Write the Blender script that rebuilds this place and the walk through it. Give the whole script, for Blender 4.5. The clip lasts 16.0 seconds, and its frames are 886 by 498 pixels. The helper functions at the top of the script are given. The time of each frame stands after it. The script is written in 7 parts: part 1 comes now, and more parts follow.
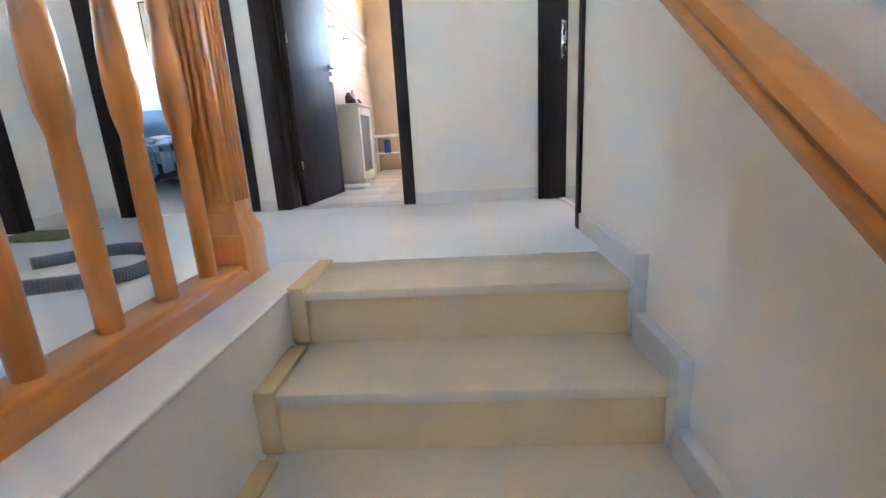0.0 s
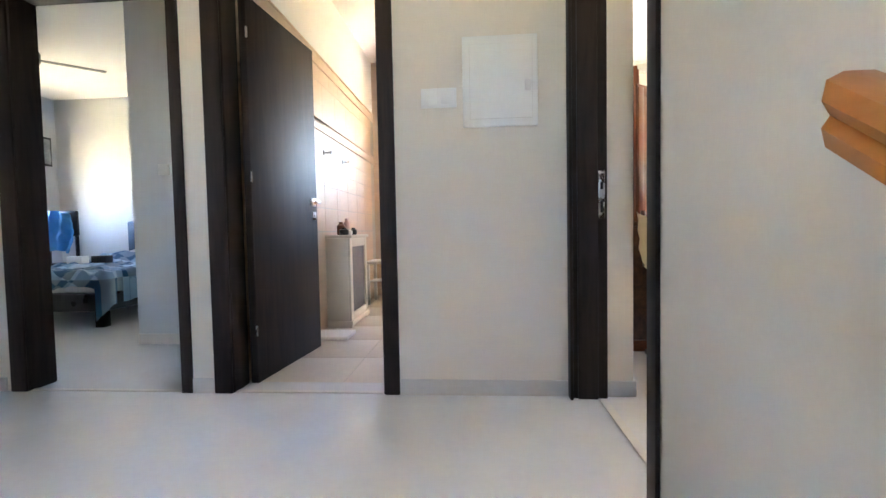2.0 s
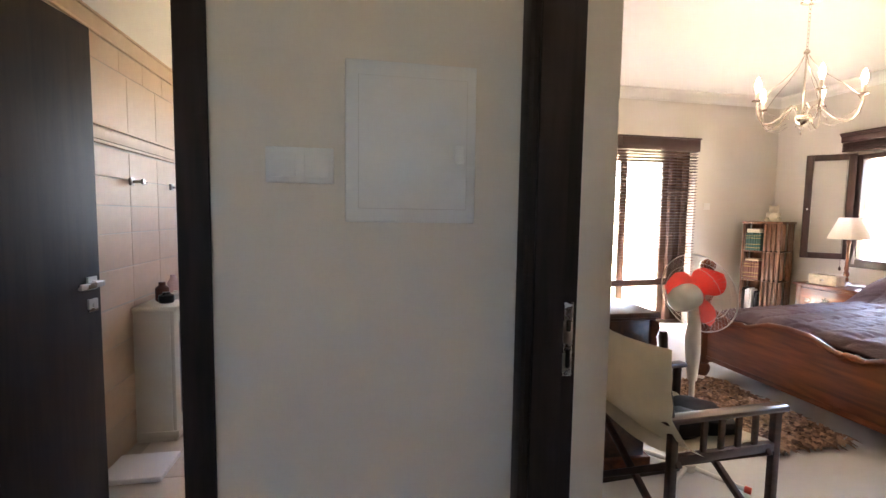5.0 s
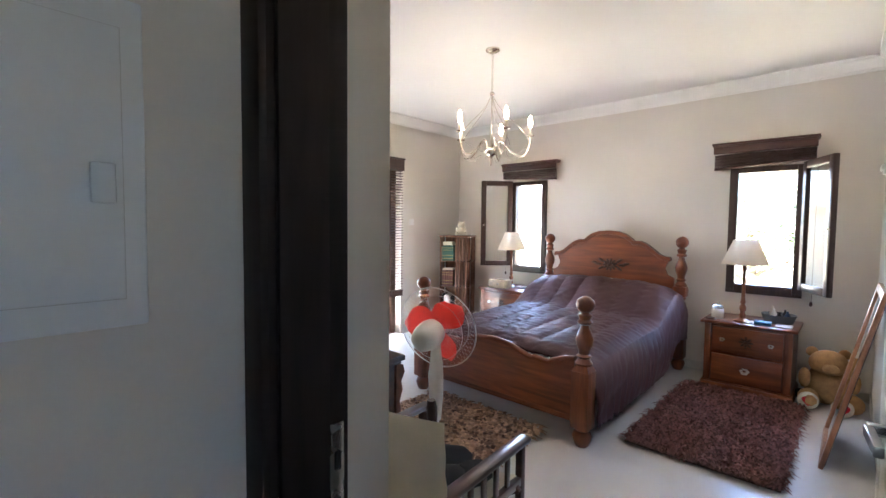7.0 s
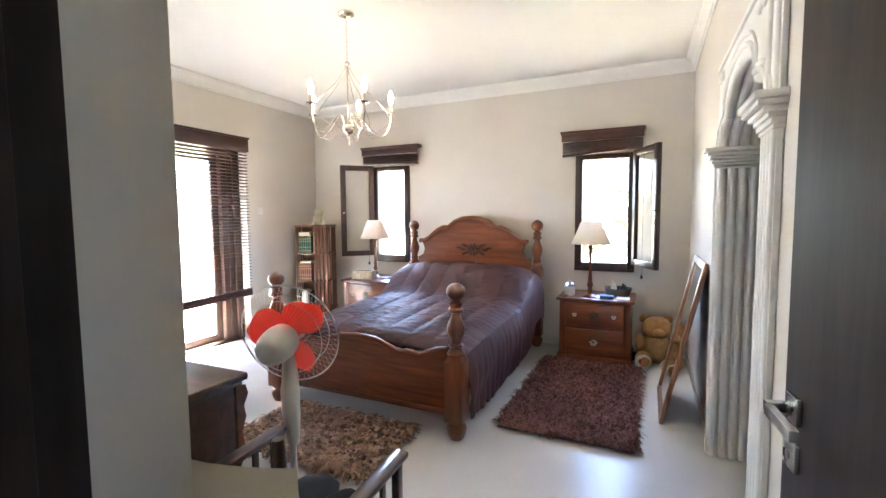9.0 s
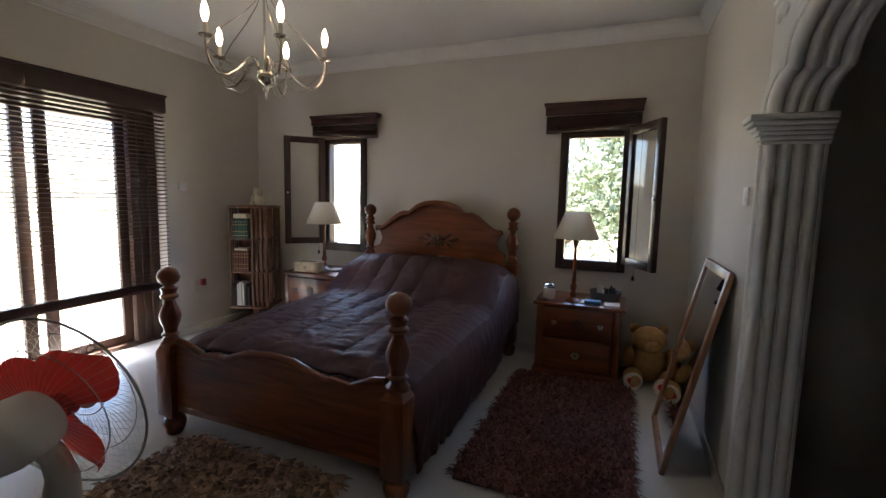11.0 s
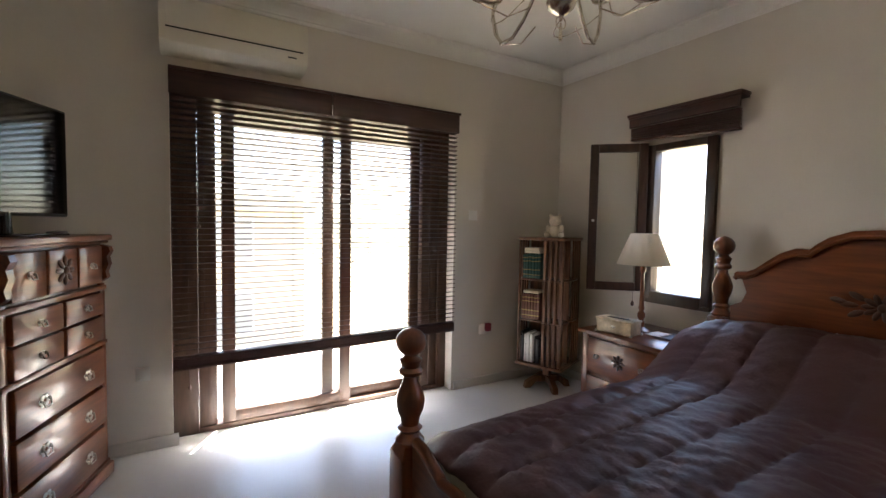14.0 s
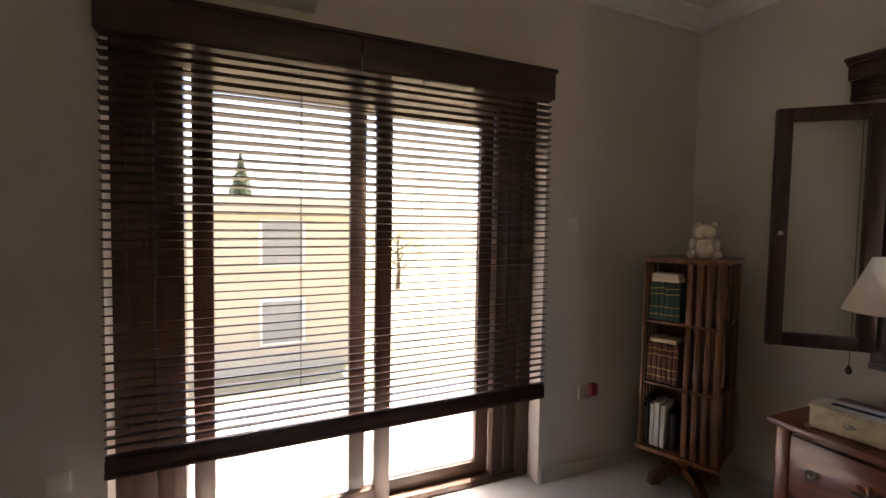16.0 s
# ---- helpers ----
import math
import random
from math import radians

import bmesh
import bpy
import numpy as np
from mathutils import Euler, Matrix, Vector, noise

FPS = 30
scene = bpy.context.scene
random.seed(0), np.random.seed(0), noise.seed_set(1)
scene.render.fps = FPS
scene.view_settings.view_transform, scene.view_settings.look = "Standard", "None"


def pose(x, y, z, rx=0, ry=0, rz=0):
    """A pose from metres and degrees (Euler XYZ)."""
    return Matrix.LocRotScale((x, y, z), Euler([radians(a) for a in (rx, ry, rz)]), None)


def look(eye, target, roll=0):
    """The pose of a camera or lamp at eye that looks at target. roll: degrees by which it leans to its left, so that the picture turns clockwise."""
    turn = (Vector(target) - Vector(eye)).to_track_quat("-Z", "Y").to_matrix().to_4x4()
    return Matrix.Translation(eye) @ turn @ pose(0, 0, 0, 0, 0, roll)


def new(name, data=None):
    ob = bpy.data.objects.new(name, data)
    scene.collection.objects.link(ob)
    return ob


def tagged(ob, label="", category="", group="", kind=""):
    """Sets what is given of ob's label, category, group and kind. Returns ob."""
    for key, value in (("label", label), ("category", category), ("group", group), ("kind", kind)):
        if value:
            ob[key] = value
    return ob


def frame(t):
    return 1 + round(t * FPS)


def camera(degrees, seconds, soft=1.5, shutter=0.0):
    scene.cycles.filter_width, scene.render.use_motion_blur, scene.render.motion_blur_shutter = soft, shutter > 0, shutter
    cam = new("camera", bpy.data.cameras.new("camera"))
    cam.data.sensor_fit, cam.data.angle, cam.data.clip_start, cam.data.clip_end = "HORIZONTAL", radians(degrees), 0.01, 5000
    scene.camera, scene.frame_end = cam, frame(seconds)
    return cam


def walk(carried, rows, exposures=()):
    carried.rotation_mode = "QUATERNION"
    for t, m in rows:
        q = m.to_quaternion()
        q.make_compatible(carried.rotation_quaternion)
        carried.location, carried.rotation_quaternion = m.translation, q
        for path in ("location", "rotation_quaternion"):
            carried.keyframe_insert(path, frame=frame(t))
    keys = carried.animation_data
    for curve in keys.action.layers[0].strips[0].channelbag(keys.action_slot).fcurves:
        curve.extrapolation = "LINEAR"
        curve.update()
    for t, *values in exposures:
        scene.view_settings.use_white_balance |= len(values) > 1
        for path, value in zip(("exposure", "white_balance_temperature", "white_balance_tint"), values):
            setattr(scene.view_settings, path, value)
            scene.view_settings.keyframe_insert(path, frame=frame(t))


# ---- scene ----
cam = camera(90.0, 16.0)

PATH = [
    (0, (1.588, -2.902, 0.435), (1.48, -0.968, -0.065), -3.2),
    (0.5, (1.629, -2.683, 0.507), (1.47, -0.718, 0.171), -2.5),
    (1, (1.63, -2.445, 0.58), (1.511, -0.459, 0.381), -1.5),
    (1.5, (1.62, -2.249, 0.699), (1.545, -0.253, 0.585), -1.3),
    (2, (1.642, -2.091, 0.791), (1.492, -0.099, 0.705), -1.1),
    (2.5, (1.639, -1.931, 0.942), (1.388, 0.05, 0.821), 0.0),
    (3, (1.606, -1.734, 1.021), (1.433, 0.256, 0.921), 0.7),
    (3.5, (1.601, -1.589, 1.067), (1.566, 0.406, 0.931), 1.0),
    (4, (1.617, -1.453, 1.204), (1.661, 0.539, 1.036), 0.5),
    (4.2, (1.621, -1.409, 1.218), (1.734, 0.581, 1.055), 0.6),
    (6.3, (1.716, -0.794, 1.383), (2.663, 0.964, 1.265), 0.7),
    (6.5, (1.75, -0.749, 1.38), (2.841, 0.923, 1.266), 0.7),
    (7, (1.768, -0.694, 1.397), (3.237, 0.658, 1.292), 0.6),
    (7.5, (1.777, -0.664, 1.392), (3.452, 0.423, 1.288), -0.2),
    (8, (1.787, -0.652, 1.392), (3.518, 0.344, 1.285), -0.4),
    (8.5, (1.845, -0.613, 1.372), (3.625, 0.29, 1.246), -0.5),
    (9, (2.003, -0.523, 1.361), (3.812, 0.319, 1.214), -0.5),
    (9.5, (2.165, -0.455, 1.373), (3.994, 0.333, 1.193), -0.8),
    (9.7, (2.242, -0.43, 1.363), (4.109, 0.261, 1.175), -0.7),
    (11.8, (3.046, -0.248, 1.361), (4.86, 0.567, 1.149), 3.4),
    (12, (3.127, -0.197, 1.366), (4.907, 0.693, 1.169), 2.7),
    (12.5, (3.319, -0.08, 1.378), (4.789, 1.265, 1.205), 2.4),
    (13, (3.433, 0.093, 1.377), (4.376, 1.85, 1.224), 2.5),
    (13.5, (3.524, 0.307, 1.387), (4.512, 2.042, 1.272), 1.8),
    (14, (3.69, 0.474, 1.348), (4.692, 2.201, 1.245), 1.0),
    (14.5, (3.758, 0.697, 1.403), (4.764, 2.422, 1.281), 0.5),
    (15, (3.869, 0.993, 1.38), (4.834, 2.742, 1.269), 1.5),
    (15.5, (3.976, 1.271, 1.392), (4.883, 3.05, 1.283), 1.3),
    (16, (4.115, 1.548, 1.41), (4.903, 3.383, 1.313), 1.0),
]
EXPOSURES = [(0.0, 7.05, 6300, 14), (1.5, 6.75, 6400, 14), (3.0, 6.35, 7200, 21), (4.2, 5.75, 7300, 23), (6.3, 5.1, 6100, 17), (7.5, 5.0, 5800, 15), (8.5, 5.5, 5900, 14), (9.0, 5.3, 5950, 13),
             (9.7, 4.35, 6000, 13), (11.8, 2.8, 6300, 15), (12.5, 2.8, 6300, 14), (13.0, 3.35, 6350, 13), (13.5, 3.4, 6400, 13), (14.0, 3.25, 6600, 15), (15.0, 2.8, 6200, 12), (15.5, 2.55, 6350, 14), (16.0, 2.35, 7400, 24)]
walk(cam, [(t, look(eye, target, roll)) for t, eye, target, roll in PATH], EXPOSURES)

# ---- light ----
SUN_TO = Vector((0.17, 0.29, 0.94)).normalized()
world = bpy.data.worlds.new("sky")
scene.world = world
world.use_nodes = True
wn = world.node_tree
sky = wn.nodes.new("ShaderNodeTexSky")
sky.sky_type, sky.sun_disc = "NISHITA", False
sky.sun_elevation = math.asin(SUN_TO.z)
sky.sun_rotation = math.atan2(SUN_TO.x, SUN_TO.y)
wn.links.new(sky.outputs["Color"], wn.nodes["Background"].inputs["Color"])
wn.nodes["Background"].inputs["Strength"].default_value = 0.15
sun = new("sun", bpy.data.lights.new("sun", "SUN"))
sun.data.energy, sun.data.angle, sun.data.color = 5.0, radians(0.5), (1.0, 0.95, 0.87)
sun.matrix_world = look((0, 0, 20), Vector((0, 0, 20)) - SUN_TO)


# ---- materials ----
def mat(name, color, rough=0.6, metal=0.0, scale=6.0, vary=0.12, fine=60.0, bump=0.05, coat=0.0, spec=0.5, rvary=0.1):
    """Plain surface with stains at one scale, grain at another and a little relief."""
    m = bpy.data.materials.new(name)
    m.use_nodes = True
    t = m.node_tree
    b = t.nodes["Principled BSDF"]
    tc = t.nodes.new("ShaderNodeTexCoord")
    n1, n2 = t.nodes.new("ShaderNodeTexNoise"), t.nodes.new("ShaderNodeTexNoise")
    n1.inputs["Scale"].default_value, n1.inputs["Detail"].default_value = scale, 4
    n2.inputs["Scale"].default_value, n2.inputs["Detail"].default_value = fine, 3
    for n in (n1, n2):
        t.links.new(tc.outputs["Object"], n.inputs["Vector"])
    add = t.nodes.new("ShaderNodeMath")
    add.operation = "MULTIPLY_ADD"
    add.inputs[1].default_value = 0.35
    t.links.new(n2.outputs["Fac"], add.inputs[0])
    t.links.new(n1.outputs["Fac"], add.inputs[2])
    ramp = t.nodes.new("ShaderNodeValToRGB")
    ramp.color_ramp.elements[0].position, ramp.color_ramp.elements[1].position = 0.4, 0.95
    ramp.color_ramp.elements[0].color = (*[c * (1 - vary) for c in color], 1)
    ramp.color_ramp.elements[1].color = (*[min(1, c * (1 + vary)) for c in color], 1)
    t.links.new(add.outputs[0], ramp.inputs["Fac"])
    t.links.new(ramp.outputs["Color"], b.inputs["Base Color"])
    mr = t.nodes.new("ShaderNodeMapRange")
    mr.inputs["To Min"].default_value, mr.inputs["To Max"].default_value = max(0.02, rough - rvary), min(1, rough + rvary)
    t.links.new(n1.outputs["Fac"], mr.inputs["Value"])
    t.links.new(mr.outputs["Result"], b.inputs["Roughness"])
    b.inputs["Metallic"].default_value = metal
    b.inputs["Specular IOR Level"].default_value = spec
    b.inputs["Coat Weight"].default_value = coat
    b.inputs["Coat Roughness"].default_value = 0.12
    if bump:
        bp = t.nodes.new("ShaderNodeBump")
        bp.inputs["Strength"].default_value, bp.inputs["Distance"].default_value = bump, 0.01
        t.links.new(n2.outputs["Fac"], bp.inputs["Height"])
        t.links.new(bp.outputs["Normal"], b.inputs["Normal"])
    return m


def wood(name, dark, light, rough=0.4, axis=2, coat=0.3, scale=1.0, knots=True):
    """Varnished timber: grain drawn out along one axis, per-piece tone."""
    m = bpy.data.materials.new(name)
    m.use_nodes = True
    t = m.node_tree
    b = t.nodes["Principled BSDF"]
    tc, mp = t.nodes.new("ShaderNodeTexCoord"), t.nodes.new("ShaderNodeMapping")
    s = [14.0 * scale] * 3
    s[axis] = 1.3 * scale
    mp.inputs["Scale"].default_value = s
    info = t.nodes.new("ShaderNodeObjectInfo")
    shift = t.nodes.new("ShaderNodeVectorMath")
    shift.operation = "SCALE"
    shift.inputs[0].default_value = (7.0, 3.0, 5.0)
    t.links.new(info.outputs["Random"], shift.inputs["Scale"])
    plus = t.nodes.new("ShaderNodeVectorMath")
    t.links.new(tc.outputs["Object"], plus.inputs[0])
    t.links.new(shift.outputs[0], plus.inputs[1])
    t.links.new(plus.outputs[0], mp.inputs["Vector"])
    n1, n2 = t.nodes.new("ShaderNodeTexNoise"), t.nodes.new("ShaderNodeTexNoise")
    n1.inputs["Scale"].default_value, n1.inputs["Detail"].default_value, n1.inputs["Distortion"].default_value = 1.0, 6, 1.2
    n2.inputs["Scale"].default_value, n2.inputs["Detail"].default_value = 5.0, 4
    t.links.new(mp.outputs[0], n1.inputs["Vector"])
    t.links.new(mp.outputs[0], n2.inputs["Vector"])
    mix = t.nodes.new("ShaderNodeMath")
    mix.operation = "MULTIPLY_ADD"
    mix.inputs[1].default_value = 0.4
    t.links.new(n2.outputs["Fac"], mix.inputs[0])
    t.links.new(n1.outputs["Fac"], mix.inputs[2])
    ramp = t.nodes.new("ShaderNodeValToRGB")
    ramp.color_ramp.elements[0].position, ramp.color_ramp.elements[1].position = 0.45, 0.9
    ramp.color_ramp.elements[0].color, ramp.color_ramp.elements[1].color = (*dark, 1), (*light, 1)
    t.links.new(mix.outputs[0], ramp.inputs["Fac"])
    t.links.new(ramp.outputs["Color"], b.inputs["Base Color"])
    b.inputs["Roughness"].default_value = rough
    b.inputs["Coat Weight"].default_value, b.inputs["Coat Roughness"].default_value = coat, 0.15
    bp = t.nodes.new("ShaderNodeBump")
    bp.inputs["Strength"].default_value, bp.inputs["Distance"].default_value = 0.08, 0.004
    t.links.new(n2.outputs["Fac"], bp.inputs["Height"])
    t.links.new(bp.outputs["Normal"], b.inputs["Normal"])
    return m


def glow(name, color, strength):
    m = bpy.data.materials.new(name)
    m.use_nodes = True
    b = m.node_tree.nodes["Principled BSDF"]
    b.inputs["Base Color"].default_value = (*color, 1)
    b.inputs["Emission Color"].default_value = (*color, 1)
    b.inputs["Emission Strength"].default_value = strength
    return m


def glass(name, rough=0.02, tint=(0.95, 0.97, 0.96)):
    m = bpy.data.materials.new(name)
    m.use_nodes = True
    b = m.node_tree.nodes["Principled BSDF"]
    b.inputs["Base Color"].default_value = (*tint, 1)
    b.inputs["Transmission Weight"].default_value = 1.0
    b.inputs["Roughness"].default_value, b.inputs["IOR"].default_value = rough, 1.45
    return m


WALL = mat("beige_wall_paint", (0.74, 0.67, 0.57), 0.75, scale=1.3, vary=0.04, fine=90, bump=0.04)
BEDWALL = mat("bedroom_wall_paint", (0.69, 0.645, 0.58), 0.75, scale=1.3, vary=0.05, fine=90, bump=0.05)
WHITEWALL = mat("white_wall_paint", (0.80, 0.79, 0.76), 0.75, scale=1.5, vary=0.04, fine=80, bump=0.05)
GREYWALL = mat("pale_grey_wall_paint", (0.60, 0.61, 0.61), 0.75, scale=1.5, vary=0.05, fine=80, bump=0.05)
CEIL = mat("ceiling_paint", (0.80, 0.79, 0.765), 0.85, scale=1.0, vary=0.03, fine=70, bump=0.03)
PLASTER = mat("white_plaster_moulding", (0.82, 0.81, 0.78), 0.55, scale=5, vary=0.04, fine=60, bump=0.03)
FLOOR = mat("pale_vinyl_floor", (0.71, 0.71, 0.70), 0.27, scale=2.2, vary=0.05, fine=35, bump=0.01, rvary=0.0)
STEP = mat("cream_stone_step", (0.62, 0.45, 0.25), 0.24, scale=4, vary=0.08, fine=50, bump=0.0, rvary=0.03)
# Step stone again, paled: the treads' reflected light is in the colour.
TREAD = mat("stone_step_paled_by_sheen", (0.63, 0.53, 0.39), 0.24, scale=4, vary=0.08, fine=50, bump=0.0, rvary=0.03)
SKIRT = mat("grey_skirting", (0.60, 0.57, 0.52), 0.45, scale=5, vary=0.06, fine=40, bump=0.01)
TILEFLOOR = mat("beige_floor_tile", (0.60, 0.52, 0.42), 0.35, scale=5, vary=0.08, fine=40, bump=0.02)
TILEWALL = mat("cream_wall_tile", (0.62, 0.47, 0.34), 0.5, scale=4, vary=0.07, fine=30, bump=0.015, rvary=0.04)
GROUT = mat("pale_grout", (0.52, 0.47, 0.40), 0.8, scale=8, vary=0.06)
WENGE = wood("wenge_veneer", (0.012, 0.007, 0.0055), (0.032, 0.019, 0.014), 0.6, 2, 0.0)
WENGE.node_tree.nodes["Principled BSDF"].inputs["Specular IOR Level"].default_value = 0.25
PINE = wood("stained_pine", (0.098, 0.023, 0.0075), (0.255, 0.071, 0.0195), 0.30, 1, 0.6)
PINEZ = wood("stained_pine_upright", (0.098, 0.023, 0.0075), (0.25, 0.07, 0.019), 0.30, 2, 0.6)
PINEX = wood("stained_pine_lengthwise", (0.098, 0.023, 0.0075), (0.25, 0.07, 0.019), 0.30, 0, 0.6)
PINEDARK = wood("dark_stained_pine", (0.035, 0.012, 0.006), (0.12, 0.045, 0.02), 0.35, 1, 0.5)
OAK = wood("honey_oak", (0.50, 0.155, 0.026), (0.62, 0.23, 0.05), 0.33, 2, 0.5)
OAKY = wood("honey_oak_lengthwise", (0.50, 0.155, 0.026), (0.62, 0.23, 0.05), 0.33, 1, 0.5)
BOOKWOOD = wood("bookcase_wood", (0.065, 0.022, 0.009), (0.24, 0.10, 0.04), 0.4, 2, 0.2)
BLIND = wood("mahogany_blind", (0.026, 0.009, 0.008), (0.065, 0.023, 0.017), 0.42, 0, 0.25)
BLINDY = wood("mahogany_blind_side", (0.035, 0.012, 0.010), (0.085, 0.030, 0.022), 0.42, 1, 0.25)
FRAME = wood("brown_window_frame", (0.022, 0.010, 0.007), (0.06, 0.027, 0.018), 0.4, 2, 0.2)
FRAMETAN = wood("brown_sliding_door_frame", (0.045, 0.020, 0.011), (0.10, 0.05, 0.028), 0.45, 2, 0.1)
STEEL = mat("brushed_steel", (0.55, 0.53, 0.50), 0.28, 1.0, vary=0.08, bump=0.01)
CHROME = mat("tarnished_silver_metal", (0.62, 0.57, 0.50), 0.24, 1.0, vary=0.15, bump=0.01)
BRASS = mat("pewter_handle_metal", (0.50, 0.47, 0.42), 0.3, 1.0, vary=0.2, bump=0.02)
WHITEPLASTIC = mat("white_plastic", (0.78, 0.77, 0.74), 0.4, vary=0.03, bump=0.0)
ACPLASTIC = mat("aged_white_plastic", (0.72, 0.68, 0.58), 0.4, vary=0.04, bump=0.0)
BLACKPLASTIC = mat("black_plastic", (0.012, 0.012, 0.013), 0.3, vary=0.1, bump=0.0)
SCREEN = mat("dark_glass_screen", (0.006, 0.006, 0.007), 0.08, vary=0.05, bump=0.0, rvary=0.02)
RED = mat("coral_red_plastic", (0.93, 0.15, 0.11), 0.35, vary=0.06, bump=0.0)
DUVET = mat("plum_quilt_cloth", (0.092, 0.041, 0.046), 0.55, scale=9, vary=0.14, fine=70, bump=0.2)
SHEET = mat("white_cotton", (0.78, 0.77, 0.76), 0.8, scale=9, vary=0.05, fine=150, bump=0.1)
CANVAS = mat("cream_canvas", (0.66, 0.60, 0.49), 0.85, scale=9, vary=0.08, fine=200, bump=0.15)
SHADE = mat("cream_lampshade_cloth", (0.84, 0.79, 0.70), 0.8, scale=20, vary=0.04, fine=250, bump=0.08)
SHAGPLUM = mat("plum_shag_pile", (0.13, 0.062, 0.055), 0.85, scale=30, vary=0.35, fine=120, bump=0.1)
SHAGBROWN = mat("brown_leather_shag", (0.34, 0.20, 0.12), 0.6, scale=14, vary=0.6, fine=60, bump=0.1)
SHAGBASE = mat("rug_backing", (0.10, 0.055, 0.04), 0.9, scale=30, vary=0.3)


def strand_material(m, dark, light):
    """Each strand its own tone."""
    t = m.node_tree
    g = t.nodes.new("ShaderNodeNewGeometry")
    rp = t.nodes.new("ShaderNodeValToRGB")
    rp.color_ramp.elements[0].color, rp.color_ramp.elements[1].color = (*dark, 1), (*light, 1)
    t.links.new(g.outputs["Random Per Island"], rp.inputs["Fac"])
    t.links.new(rp.outputs["Color"], t.nodes["Principled BSDF"].inputs["Base Color"])


def let_light_through(m, share):
    t = m.node_tree
    b, out = t.nodes["Principled BSDF"], t.nodes["Material Output"]
    tr, mx = t.nodes.new("ShaderNodeBsdfTranslucent"), t.nodes.new("ShaderNodeMixShader")
    tr.inputs["Color"].default_value = (0.95, 0.89, 0.78, 1)
    mx.inputs[0].default_value = share
    t.links.new(b.outputs[0], mx.inputs[1])
    t.links.new(tr.outputs[0], mx.inputs[2])
    t.links.new(mx.outputs[0], out.inputs["Surface"])


let_light_through(SHADE, 0.7)
MIRROR = mat("mirror_silvering", (0.85, 0.86, 0.86), 0.02, 1.0, vary=0.01, bump=0.0, rvary=0.01)
GLASS = glass("window_glass")
# Low IOR and a grey tint hold back the sky's reflection in the casements.
CASEGLASS = glass("dulled_casement_glass", 0.04, (0.86, 0.87, 0.85))
CASEGLASS.node_tree.nodes["Principled BSDF"].inputs["IOR"].default_value = 1.22
BULB = glow("lit_candle_bulb", (1.0, 0.76, 0.46), 3.0)
BLUECLOTH = mat("blue_cotton", (0.16, 0.30, 0.45), 0.85, scale=9, vary=0.15, fine=160, bump=0.12)
NAVY = mat("navy_cotton", (0.03, 0.06, 0.11), 0.85, scale=9, vary=0.15, fine=160, bump=0.12)
DARKCLOTH = mat("black_cloth", (0.015, 0.015, 0.018), 0.9, scale=10, vary=0.2, fine=100, bump=0.1)
BONEBOX = mat("aged_ivory_box", (0.60, 0.50, 0.34), 0.5, scale=22, vary=0.3, fine=60, bump=0.05)
PAPER = mat("white_paper", (0.80, 0.80, 0.78), 0.8, vary=0.03)
PINKBOX = mat("pale_pink_card", (0.66, 0.48, 0.50), 0.6, vary=0.05)
GREENBOOK = mat("dark_green_leather", (0.02, 0.07, 0.045), 0.45, vary=0.2)
BROWNBOOK = mat("red_brown_leather", (0.14, 0.045, 0.025), 0.45, vary=0.2)
GOLD = mat("gilt_band", (0.55, 0.38, 0.13), 0.35, 0.8, vary=0.1)
TEDDYWHITE = mat("cream_plush", (0.70, 0.63, 0.50), 0.95, scale=40, vary=0.12, fine=200, bump=0.4)
TEDDYGOLD = mat("golden_plush", (0.46, 0.26, 0.10), 0.95, scale=30, vary=0.2, fine=160, bump=0.4)
HEARTRED = mat("red_felt", (0.60, 0.03, 0.035), 0.9, vary=0.1)
HOSE = mat("grey_ribbed_hose", (0.10, 0.10, 0.105), 0.5, vary=0.1)
CERAMIC = mat("white_ceramic", (0.82, 0.82, 0.80), 0.12, vary=0.02, bump=0.0)
DARKCAB = mat("espresso_cabinet", (0.02, 0.012, 0.010), 0.35, vary=0.15)
ORANGE = mat("burnt_orange_panel", (0.42, 0.16, 0.05), 0.5, vary=0.15)
MESHGREY = mat("grey_wire_mesh", (0.20, 0.20, 0.20), 0.5, 0.6, scale=80, vary=0.4)
TERRACE = mat("pale_terrace_tile", (0.60, 0.56, 0.49), 0.6, scale=3, vary=0.08)
RENDERWALL = mat("cream_house_render", (0.56, 0.49, 0.38), 0.85, scale=0.6, vary=0.1, fine=12, bump=0.2)
ROOF = mat("terracotta_roof", (0.36, 0.15, 0.08), 0.8, scale=3, vary=0.2, fine=20, bump=0.3)
DRYGRASS = mat("dry_grass_ground", (0.34, 0.29, 0.17), 0.95, scale=0.15, vary=0.3, fine=4, bump=0.5)
FOLIAGE = mat("tree_foliage", (0.11, 0.14, 0.065), 0.7, scale=2, vary=0.35, fine=14, bump=0.1)
BARK = mat("tree_bark", (0.13, 0.095, 0.06), 0.9, scale=6, vary=0.3, bump=0.4)
SHUTTER = mat("grey_window_shutter", (0.30, 0.30, 0.29), 0.6, scale=3, vary=0.1)
HILL = mat("far_hill", (0.22, 0.21, 0.17), 1.0, scale=0.02, vary=0.2, fine=0.2)


# ---- mesh helpers ----
def bm_new():
    return bmesh.new()


